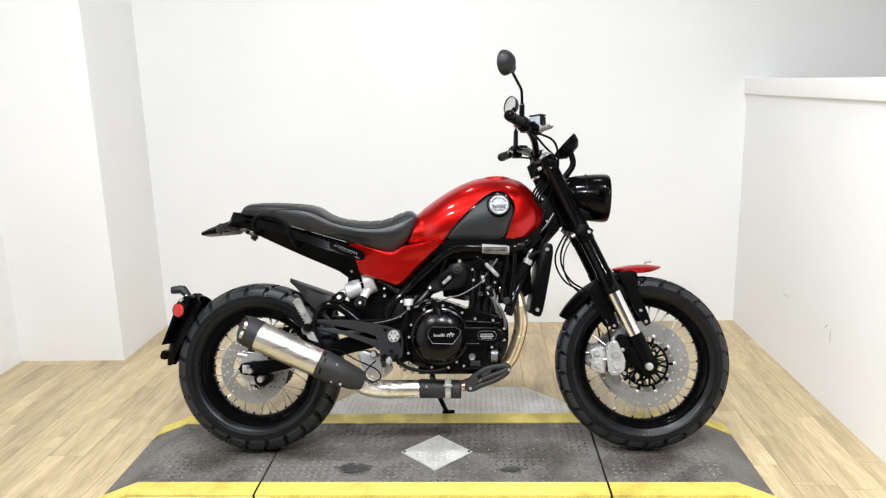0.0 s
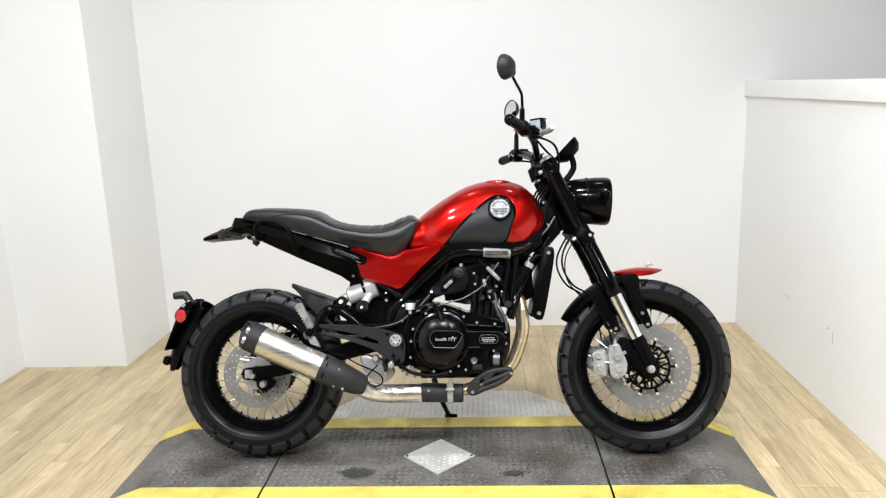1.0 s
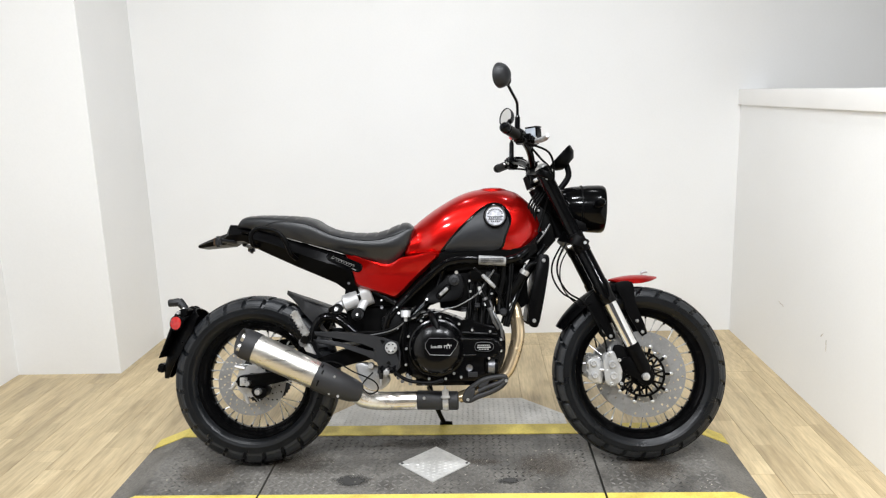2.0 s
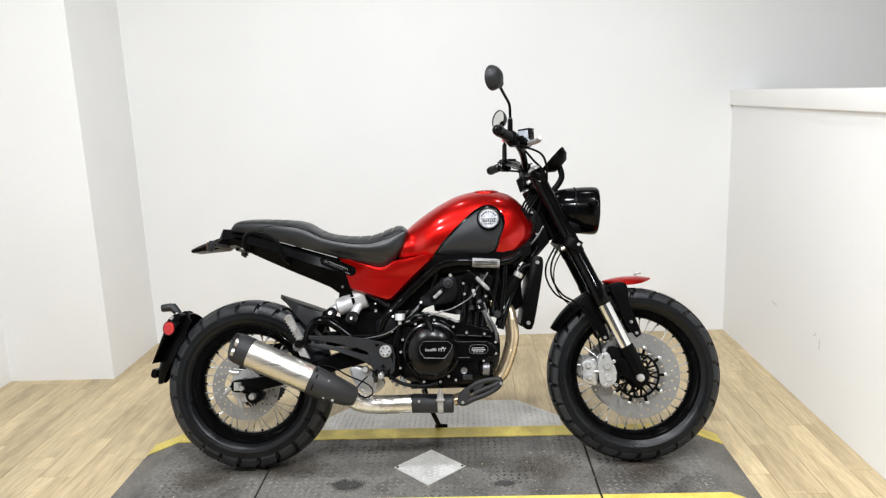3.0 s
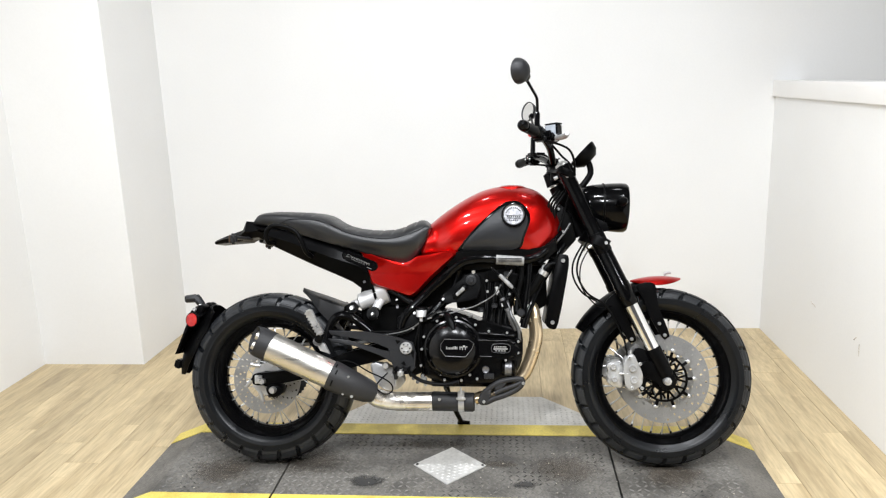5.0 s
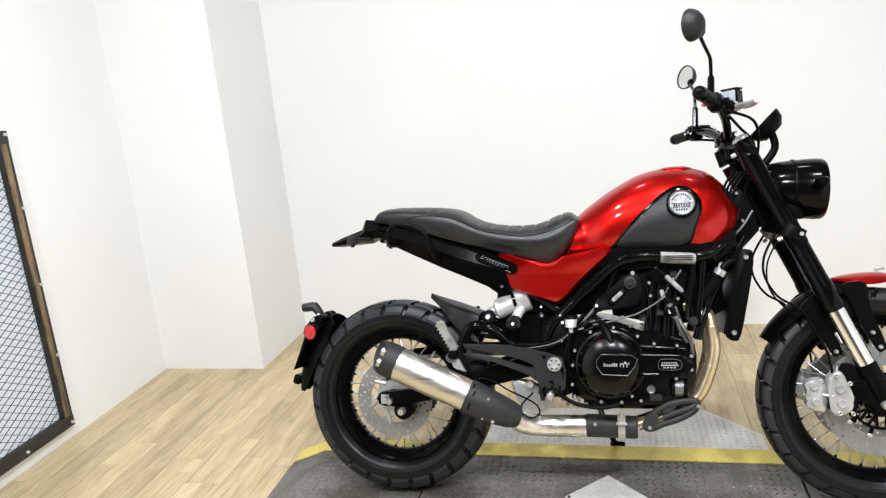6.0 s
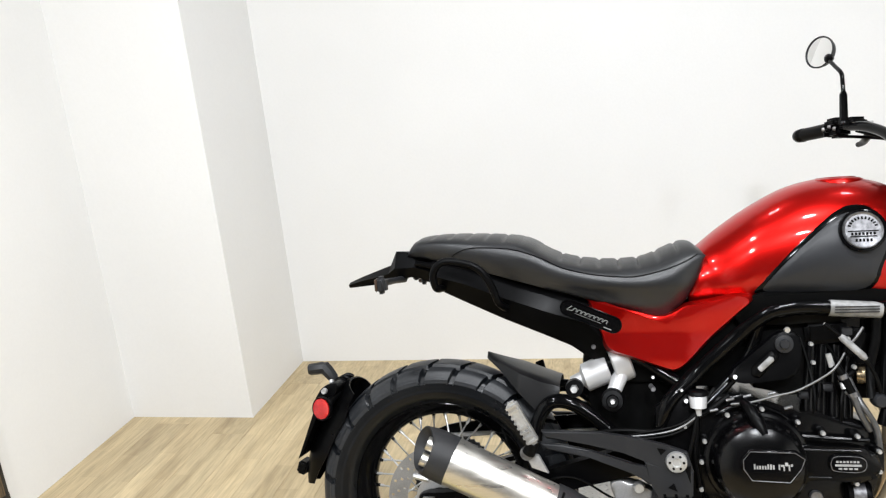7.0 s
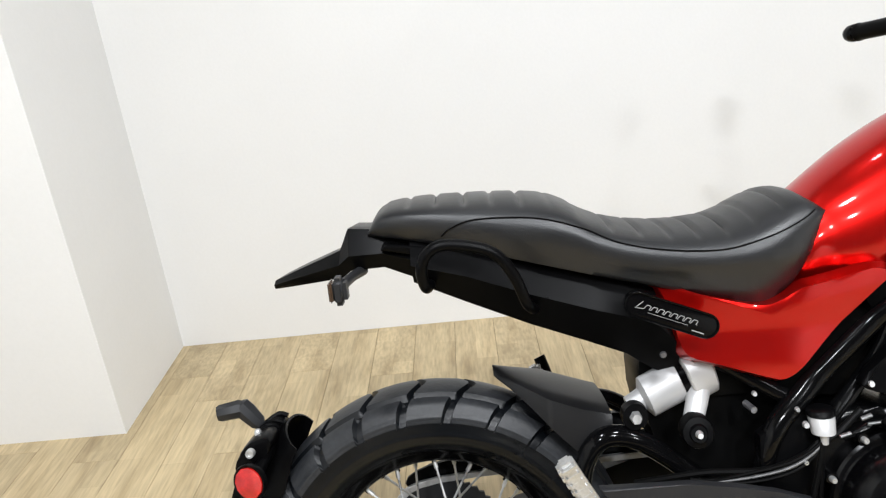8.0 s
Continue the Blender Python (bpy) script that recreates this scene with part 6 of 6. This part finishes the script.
part("emblem_base", add_tube(bmesh.new(), [(0.709, -0.156, 0.628), (0.714, -0.156, 0.633), (0.755, -0.156, 0.672), (0.760, -0.156, 0.677)], [0.006, 0.014, 0.014, 0.006], 18), SATIN, tc)
part("cover_emblem", add_tube(bmesh.new(), [(0.720, -0.166, 0.638), (0.723, -0.167, 0.641), (0.748, -0.167, 0.664), (0.751, -0.166, 0.667)], [0.003, 0.007, 0.007, 0.003], 14), LABEL, tc, "oval raised emblem")
part("cover_screw", lathe([(0, -0.007), (0.004, -0.007), (0.0055, 0), (0, 0)], 12, (0.672, -0.155, 0.626)), ALU, tc)
part("cover_screw", lathe([(0, -0.008), (0.006, -0.008), (0.007, 0), (0, 0)], 12, (0.785, -0.150, 0.722)), ALU, tc)

# frame
for s in SIDES:
    line = smooth_line([(1.105, s * 0.05, 0.865), (1.06, s * 0.095, 0.812), (1.01, s * 0.125, 0.775), (0.94, s * 0.138, 0.763), (0.83, s * 0.140, 0.769), (0.785, s * 0.140, 0.766), (0.737, s * 0.140, 0.752), (0.66, s * 0.138, 0.692), (0.577, s * 0.134, 0.616), (0.530, s * 0.128, 0.562), (0.512, s * 0.12, 0.50)], 6)
    fr = part("frame_tube", add_tube(bmesh.new(), line, 0.0165, 18), GLOSS, bike, "gloss black steel frame tube")
    part("frame_tube", tube([(1.12, s * 0.045, 0.82), (1.04, s * 0.10, 0.70), (0.99, s * 0.12, 0.60), (0.965, s * 0.12, 0.52)], 0.0135, 14, n=4), GLOSS, bike)
    part("frame_tube", tube([(0.990, s * 0.122, 0.762), (0.984, s * 0.120, 0.68), (0.968, s * 0.118, 0.56)], 0.0115, 14), GLOSS, bike)
    part("frame_tube", tube([(0.57, s * 0.12, 0.60), (0.46, s * 0.10, 0.665), (0.38, s * 0.09, 0.71)], 0.013, 12), GLOSS, bike)
    part("frame_tube", tube([(0.735, s * 0.125, 0.745), (0.70, s * 0.11, 0.65), (0.60, s * 0.12, 0.55)], 0.013, 12, n=4), GLOSS, bike)
    part("pivot_plate", slab([(0.505, 0.56), (0.57, 0.60), (0.60, 0.55), (0.59, 0.44), (0.60, 0.36), (0.55, 0.34), (0.50, 0.42)], s * 0.125 - 0.012, s * 0.125 + 0.012, 0.005), SATIN, bike)
lb = part("frame_label", add_tube(bmesh.new(), [(0.868, -0.1400, 0.7680), (0.968, -0.137, 0.7610)], 0.0178, 20), LABEL, bike, "pale printed label wrapped round the frame tube")
bm = bmesh.new()
for k in range(3):
    add_box(bm, 0.876, 0.960, -0.1595, -0.1575, 0.758 + k * 0.006, 0.7605 + k * 0.006)
part("label_lines", bm, GREY, lb, "unreadable grey print", smooth=False)

# radiator
m = Matrix.Translation((1.082, 0, 0.645)) @ Matrix.Rotation(radians(11), 4, "Y")
bm = bmesh.new()
bmesh.ops.create_cube(bm, size=1, matrix=m @ Matrix.Translation((-0.004, 0, 0)) @ Matrix.Diagonal((0.032, 0.25, 0.235, 1)))
bmesh.ops.bevel(bm, geom=bm.edges[:], offset=0.004, segments=1, affect="EDGES")
rad = part("radiator", bm, HOSE, bike, "black finned radiator")
bm = bmesh.new()
for k in range(26):
    bmesh.ops.create_cube(bm, size=1, matrix=m @ Matrix.Translation((0.013, 0, -0.108 + k * 0.0086)) @ Matrix.Diagonal((0.006, 0.23, 0.0024, 1)))
part("fins", bm, SATIN, rad, smooth=False)
for s in SIDES:
    bm = bmesh.new()
    o = outline([(1.088, 0.772), (1.112, 0.785), (1.130, 0.768), (1.118, 0.68), (1.088, 0.535), (1.070, 0.515), (1.048, 0.525), (1.046, 0.55), (1.065, 0.66)], 3)
    gd = part("radiator_guard", slab(o, s * 0.134 - 0.006, s * 0.134 + 0.006, 0.003), SATIN, rad, "dark radiator side guard")
    for x, z in ((1.108, 0.762), (1.068, 0.540)):
        part("guard_bolt", lathe([(0, -0.010), (0.006, -0.010), (0.0075, -0.004), (0.0075, 0), (0, 0)], 12, (x, s * 0.140, z), Matrix.Rotation(0 if s < 0 else math.pi, 3, "X")), ALU, gd)
part("coolant_hose", tube([(1.095, -0.06, 0.77), (1.05, -0.10, 0.775), (1.02, -0.115, 0.755)], 0.010, 12, n=4), HOSE, bike)
part("hose_clip", lathe([(0.0145, -0.004), (0.016, -0.003), (0.016, 0.003), (0.0145, 0.004)], 18, (1.043, -0.115, 0.733), Matrix.Rotation(radians(60), 3, "Z"), closed=True), ALU, bike)
tj = part("throttle_cable", tube([(0.851, -0.148, 0.736), (0.892, -0.152, 0.700), (0.925, -0.152, 0.664), (0.947, -0.148, 0.622), (0.956, -0.142, 0.590)], 0.0042, 10, n=6), HOSE, bike, "black throttle cable", loose=True)
part("cable_sleeve", add_tube(bmesh.new(), [(0.880, -0.152, 0.711), (0.884, -0.152, 0.707), (0.922, -0.153, 0.668), (0.927, -0.153, 0.662)], [0.005, 0.0075, 0.0075, 0.005], 14), LABEL, tj, "pale printed cable sleeve", loose=True)
part("cable_end", tube([(0.851, -0.148, 0.737), (0.872, -0.150, 0.719)], 0.003, 8), ALU, tj, loose=True)
part("spark_lead", tube([(0.925, -0.150, 0.728), (0.910, -0.152, 0.706), (0.895, -0.150, 0.690)], 0.003, 8, n=3), CABLE, bike, loose=True)
part("breather_hose", tube([(0.905, -0.12, 0.62), (0.92, -0.135, 0.57), (0.945, -0.14, 0.52), (0.95, -0.14, 0.47)], 0.006, 10, n=4), CABLE, bike)
part("rubber_bung", lathe([(0, -0.02), (0.011, -0.0195), (0.0140, -0.016), (0.0155, -0.004), (0.0150, 0.01)], 20, (0.956, -0.128, 0.572)), CAST, bike, loose=True)
part("clutch_cable", tube([(0.886, -0.158, 0.676), (0.868, -0.160, 0.648), (0.845, -0.160, 0.628), (0.793, -0.160, 0.599), (0.751, -0.158, 0.587), (0.703, -0.154, 0.573), (0.66, -0.145, 0.566)], 0.0024, 8, n=6), CABLE, bike, "braided silver cable", loose=True)
part("wiring_loom", tube([(0.32, -0.10, 0.485), (0.42, -0.125, 0.505), (0.52, -0.14, 0.51), (0.60, -0.14, 0.545), (0.66, -0.135, 0.585)], 0.005, 8, n=6), HOSE, bike)
part("wiring_loom", tube([(0.36, -0.11, 0.490), (0.46, -0.13, 0.495), (0.56, -0.145, 0.525), (0.63, -0.14, 0.60)], 0.004, 8, n=6), HOSE, bike)
cup = part("brake_fluid_cup", add_tube(bmesh.new(), [(0.594, -0.150, 0.546), (0.594, -0.150, 0.561), (0.594, -0.150, 0.563), (0.594, -0.150, 0.586), (0.594, -0.150, 0.588)], [0.006, 0.007, 0.017, 0.0195, 0.018], 20), SILVER, bike, "translucent rear brake fluid cup")
part("cup_lid", add_tube(bmesh.new(), [(0.594, -0.150, 0.587), (0.594, -0.150, 0.589), (0.594, -0.150, 0.595), (0.594, -0.150, 0.598)], [0.019, 0.0215, 0.0215, 0.018], 20), SATIN, cup, "black cup lid")
part("cup_bolt", lathe([(0, -0.006), (0.004, -0.006), (0.005, 0), (0, 0)], 10, (0.569, -0.152, 0.577)), ALU, cup)
part("fluid_hose", tube([(0.592, -0.150, 0.550), (0.580, -0.155, 0.50), (0.560, -0.155, 0.43), (0.545, -0.15, 0.39)], 0.0045, 8, n=4), HOSE, bike)
part("frame_plug", lathe([(0, -0.012), (0.014, -0.012), (0.018, -0.006), (0.018, 0.0)], 18, (0.536, -0.110, 0.532)), CAST, bike)
part("linkage_casting", slab(outline([(0.40, 0.385), (0.44, 0.392), (0.50, 0.365), (0.53, 0.33), (0.50, 0.295), (0.45, 0.295), (0.42, 0.33)], 3), -0.13, -0.09, 0.008), DISC, bike, "bare aluminium linkage casting")
for x, z in ((0.462, 0.385), (0.492, 0.345), (0.60, 0.335)):
    part("casting_bolt", lathe([(0, -0.014), (0.010, -0.014), (0.013, -0.004), (0.013, 0), (0, 0)], 18, (x, -0.14, z)), ALU, bike)
part("brake_line", tube([(0.47, -0.15, 0.36), (0.43, -0.165, 0.315), (0.46, -0.17, 0.285), (0.49, -0.17, 0.30), (0.475, -0.165, 0.33), (0.40, -0.14, 0.36), (0.30, -0.13, 0.40), (0.15, -0.125, 0.345)], 0.0028, 8, n=6), HOSE, bike)
part("airbox", slab(outline([(0.50, 0.68), (0.62, 0.74), (0.74, 0.78), (0.80, 0.76), (0.78, 0.66), (0.68, 0.60), (0.56, 0.60)], 3), -0.085, 0.085, 0.01), HOSE, bike)
part("battery_tray", add_box(bmesh.new(), 0.40, 0.56, -0.07, 0.07, 0.60, 0.76, 0.01), HOSE, bike)
part("throttle_body", tube([(0.76, -0.05, 0.70), (0.82, -0.05, 0.67)], 0.026, 18), SATIN, bike)

# added black slabs that fill the dark, shaded gaps behind the frame
part("rear_gap_filler", slab(outline([(0.345, 0.68), (0.42, 0.70), (0.56, 0.69), (0.60, 0.60), (0.585, 0.50), (0.50, 0.47), (0.40, 0.48), (0.36, 0.56)], 3), -0.055, 0.075, 0.01), HOSE, bike)
part("tank_gap_filler", slab([(0.66, 0.775), (0.74, 0.805), (1.03, 0.800), (1.085, 0.845), (1.09, 0.80), (1.03, 0.745), (0.80, 0.740), (0.70, 0.72)], -0.118, 0.118, 0.01), HOSE, bike)
part("intake_gap_filler", slab([(0.70, 0.72), (0.84, 0.745), (0.858, 0.596), (0.80, 0.574), (0.72, 0.590)], -0.095, 0.095, 0.012), HOSE, bike)
part("front_gap_filler", slab([(0.92, 0.74), (1.05, 0.755), (1.055, 0.60), (0.99, 0.56), (0.93, 0.56)], -0.06, 0.085, 0.01), HOSE, bike)
part("head_gap_filler", slab([(1.075, 0.93), (1.105, 0.975), (1.145, 0.94), (1.165, 0.84), (1.12, 0.79), (1.075, 0.80)], -0.048, 0.048, 0.01), HOSE, bike)
# hoses, unions and leads on the engine's flank
part("coolant_hose", tube([(0.960, -0.090, 0.61), (0.984, -0.112, 0.640), (1.008, -0.122, 0.672), (1.036, -0.124, 0.716)], 0.0165, 18, n=5), HOSE, bike, "black coolant hose")
part("hose_union", add_tube(bmesh.new(), [(1.033, -0.1238, 0.711), (1.042, -0.1242, 0.726)], [0.0178, 0.0178], 18), ALU, bike, "bright hose clip")
part("coolant_hose", tube([(1.042, -0.134, 0.730), (1.06, -0.130, 0.748), (1.082, -0.125, 0.752)], 0.009, 12, n=4), SATIN, bike)
part("breather_hose", tube([(0.962, -0.13, 0.755), (0.958, -0.14, 0.70), (0.945, -0.142, 0.64), (0.940, -0.14, 0.58)], 0.0085, 12, n=4), HOSE, bike)
for p, q, r in (((0.868, -0.132, 0.668), (0.874, -0.134, 0.640), 0.006), ((0.890, -0.136, 0.610), (0.893, -0.137, 0.598), 0.007), ((0.975, -0.128, 0.615), (0.982, -0.125, 0.590), 0.006)):
    part("union", add_tube(bmesh.new(), [p, q], [r, r * 1.1], 10), ALU, bike)
part("breather_pipe", tube([(0.907, -0.128, 0.583), (0.914, -0.130, 0.560), (0.922, -0.130, 0.538), (0.938, -0.128, 0.508)], [0.0072] * 13, 12, n=4), CABLE, bike, "grey breather pipe", loose=True)
part("breather_hose", tube([(0.878, -0.120, 0.645), (0.892, -0.126, 0.618), (0.907, -0.128, 0.583)], [0.0085] * 7, 12, n=3), HOSE, bike, loose=True)
for q in ((0.888, -0.125, 0.626), (0.905, -0.128, 0.588)):
    part("hose_ring", add_tube(bmesh.new(), [q, (q[0] + 0.004, q[1], q[2] - 0.009)], 0.0102, 14), BADGE, bike, loose=True)
for k, (x, z) in enumerate(((0.905, 0.715), (0.86, 0.60), (0.93, 0.655), (0.81, 0.585))):
    part("connector", box(x - 0.010, x + 0.010, -0.142, -0.118, z - 0.008, z + 0.008, 0.003), SATIN if k else CAST, bike)
rng = random.Random(5)
for k in range(3):
    x0, z0 = 0.82 + 0.05 * k, 0.70 - 0.012 * (k % 4)
    part("lead", tube([(x0, -0.10 - 0.004 * (k % 3), z0), (x0 + rng.uniform(-0.02, 0.03), -0.122, z0 - 0.06), (x0 + rng.uniform(-0.03, 0.03), -0.128, z0 - 0.12), (x0 + rng.uniform(-0.05, 0.02), -0.12, z0 - 0.17)], 0.0028, 6, n=5), HOSE, bike)
for x, z in ((1.075, 0.93), (1.09, 0.905), (1.115, 0.87), (1.10, 0.955), (1.06, 0.885)):
    part("head_bolt", lathe([(0, -0.008), (0.0045, -0.008), (0.006, 0.0), (0, 0)], 10, (x, -0.056, z)), ALU, bike)
for k in range(4):
    part("lead", tube([(1.13 - 0.012 * k, -0.07, 1.02), (1.09 - 0.01 * k, -0.078, 0.96), (1.08, -0.08, 0.90 - 0.02 * k), (1.05 - 0.02 * k, -0.10, 0.83)], 0.004, 8, n=5), HOSE, bike)
part("lead", tube([(1.14, -0.085, 0.90), (1.115, -0.09, 0.86), (1.085, -0.085, 0.825)], 0.0035, 8, n=5), CABLE, bike)
for x, z in ((0.695, 0.585), (0.745, 0.590), (0.775, 0.562), (0.66, 0.578), (0.625, 0.556)):
    part("cable_joint", tube([(x - 0.008, -0.150, z - 0.001), (x + 0.008, -0.150, z + 0.003)], 0.0032, 8), CABLE, bike)
part("clutch_arm", add_tube(bmesh.new(), [(0.684, -0.148, 0.572), (0.694, -0.165, 0.560), (0.706, -0.184, 0.536), (0.716, -0.196, 0.512)], [0.009, 0.0135, 0.0150, 0.009], 14), SATIN, bike, "black clutch release arm", loose=True)
part("case_rib", tube([(0.63, -0.135, 0.545), (0.688, -0.138, 0.568), (0.75, -0.136, 0.552), (0.79, -0.132, 0.520)], 0.005, 8, n=5), ENGINE, bike)
part("case_rib", tube([(0.79, -0.135, 0.500), (0.86, -0.14, 0.497), (0.93, -0.138, 0.492)], 0.005, 8, n=3), ENGINE, bike)
# lower frame and stand details under the engine
part("stand_spring", tube([(0.655, 0.105, 0.27), (0.682, 0.20, 0.190)], 0.006, 8), CABLE, bike)
for k, (x, z) in enumerate(((0.575, 0.322), (0.604, 0.313), (0.56, 0.335), (0.63, 0.318), (0.655, 0.312))):
    part("bracket_bolt", lathe([(0, -0.010), (0.006, -0.010), (0.0075, 0.0), (0, 0)], 8, (x, -0.118, z)), ALU if k % 2 else BADGE, bike)
part("link_lug", add_tube(bmesh.new(), [(0.497, -0.110, 0.600), (0.502, -0.135, 0.597)], [0.005, 0.005], 14), BADGE, bike)
part("link_lug", add_tube(bmesh.new(), [(0.470, -0.085, 0.650), (0.488, -0.10, 0.660)], [0.007, 0.007], 12), BADGE, bike)
for s in SIDES:
    part("yoke_bolt", lathe([(0, -0.006), (0.005, -0.006), (0.0065, 0.0), (0, 0)], 10, (1.128, s * 0.132, 1.066), Matrix.Rotation(0 if s < 0 else math.pi, 3, "X")), ALU, bike)
    part("fork_ring", turned([(0.029, 0.290), (0.0295, 0.295), (0.0295, 0.360), (0.029, 0.365)], s * 0.105, 0), SATIN, bike)
part("far_peg_rubber", tube([(0.214, 0.272, 0.606), (0.228, 0.262, 0.572), (0.250, 0.235, 0.515)], [0.012] * 9, 12, n=4), HOSE, bike, "black rubber far passenger peg")
sx, sy = ax, bx
bd = sy - sx
# Black band stands in for the dark gap between can and collar.
part("shock_gap_band", add_tube(bmesh.new(), [sx + bd * 0.485, sx + bd * 0.545], [0.0345, 0.0345], 28), GLOSS, shock, "black band for the dark gap in the shock")
# wiring behind the frame's rear leg
for k in range(3):
    part("lead", tube([(0.40, -0.128, 0.498 - 0.006 * k), (0.47, -0.142, 0.492 + 0.006 * k), (0.54, -0.150, 0.505 + 0.008 * k), (0.585, -0.150, 0.535 + 0.005 * k), (0.600, -0.145, 0.570)], 0.0026, 8, n=5), CABLE if k == 1 else HOSE, bike)
part("lead", tube([(0.590, -0.148, 0.562), (0.588, -0.152, 0.510), (0.582, -0.154, 0.450), (0.590, -0.150, 0.390)], 0.0040, 8, n=5), SATIN, bike)
for x, z in ((0.565, 0.520), (0.500, 0.625), (0.560, 0.598)):
    part("small_bolt", lathe([(0, -0.003), (0.0015, -0.003), (0.0017, -0.005), (0.0028, -0.005), (0.0034, -0.003), (0.0036, 0.002), (0, 0.002)], 10, (x, -0.150, z)), ALU, bike)
# slots and screws on the silencer's heat cover; black bars paint the slots' shade
sa, sb = Vector((0.036, -0.228, 0.472)), Vector((0.276, -0.215, 0.360))
d = sb - sa
for q, w, k in ((0.07, 0.55, 1), (0.07, -0.25, 1.4), (0.03, 1.0, 1)):
    r = Vector((0.42 * math.sin(w), -math.cos(w), 0.90 * math.sin(w)))
    c = sb + d * q + r * 0.0525
    t = Vector((0.42 * math.cos(w), math.sin(w), 0.90 * math.cos(w)))
    part("slot_shade", tube([c - t * 0.008 * k, c + t * 0.008 * k], 0.0032, 8), HOSE, bike)
for q, w in ((0.24, 0.62), (0.26, -0.75)):
    c = sb + d * q + Vector((0.42 * math.sin(w), -math.cos(w), 0.90 * math.sin(w))) * 0.0505
    part("cover_screw", lathe([(0, -0.003), (0.0035, -0.003), (0.005, 0.002), (0, 0.002)], 10, c), ALU, bike)


# ---- scuffs on the half wall ----
SCUFFS = ((1.05, 0.376, 3.3, 0.07), (0.585, 0.345, 2.4, 0.035), (0.530, 0.350, 4.6, 0.055))
SCUFF = material("brown_scuff", (0.60, 0.54, 0.47), 0.7, tone=0.4, scale=60)
for y, z, a, long in SCUFFS:
    bm = bmesh.new()
    line = [Vector((RIGHT - 0.0006, y + long * k / 6 * math.cos(a), z + long * k / 6 * math.sin(a) + 0.002 * math.sin(k * 2.1))) for k in range(7)]
    add_tube(bm, line, [0.0004, 0.0016, 0.0022, 0.0014, 0.0020, 0.0012, 0.0004], 6)
    part("scuff", bm, SCUFF, half, "brown scuff mark")


# ---- grit on the platform ----
rng = random.Random(11)
verts, faces = [], []
for k in range(230):
    x, y, q, a = rng.uniform(-0.34, 1.70), rng.uniform(-0.20, 0.23), 0.0012 + 0.0030 * rng.random() ** 3, rng.uniform(0, 3)
    n0 = len(verts)
    verts += [(x + q * rng.uniform(0.6, 1.3) * math.cos(a + w), y + q * rng.uniform(0.6, 1.3) * math.sin(a + w), 0.0605) for w in (0, 1.3, 2.5, 3.8, 5.1)] + [(x, y, 0.0605 + q * 0.6)]
    faces += [(n0 + e, n0 + (e + 1) % 5, n0 + 5) for e in range(5)]
me = bpy.data.meshes.new("grit")
me.from_pydata(verts, [], faces)
me.materials.append(material("pale_grit", (0.52, 0.48, 0.40), 0.7, tone=0.5, scale=40))
tagged(new("grit", me), "pale crumbs of grit scattered on the platform", "grit", kind="stuff")


# ---- floor planks ----
def floor_planks():
    parent = bpy.data.objects["floor"]
    wide, long, gap = 0.152, 1.22, 0.0012
    me = link_mesh("plank", box(0, wide - gap, 0, long - gap, -0.006, 0.0, 0.0007), WOOD, smooth=False)
    rng = random.Random(7)
    x = LEFT
    edge = RIGHT
    while x < FAR_RIGHT:
        if edge == RIGHT and x >= RIGHT:
            x, edge = RIGHT + 0.12, FAR_RIGHT
        y = FRONT + rng.uniform(-1.1, -0.1)
        while y < BACK:
            a, b = max(y, FRONT), min(y + long, BACK)
            right = min(x + wide, edge)
            if b - a > 0.02:
                ob = new("plank", me)
                ob.parent = parent
                ob.location = (x, a, 0)
                ob.scale = ((right - x) / wide, (b - a) / long, 1)
            y += long
        x += wide


floor_planks()
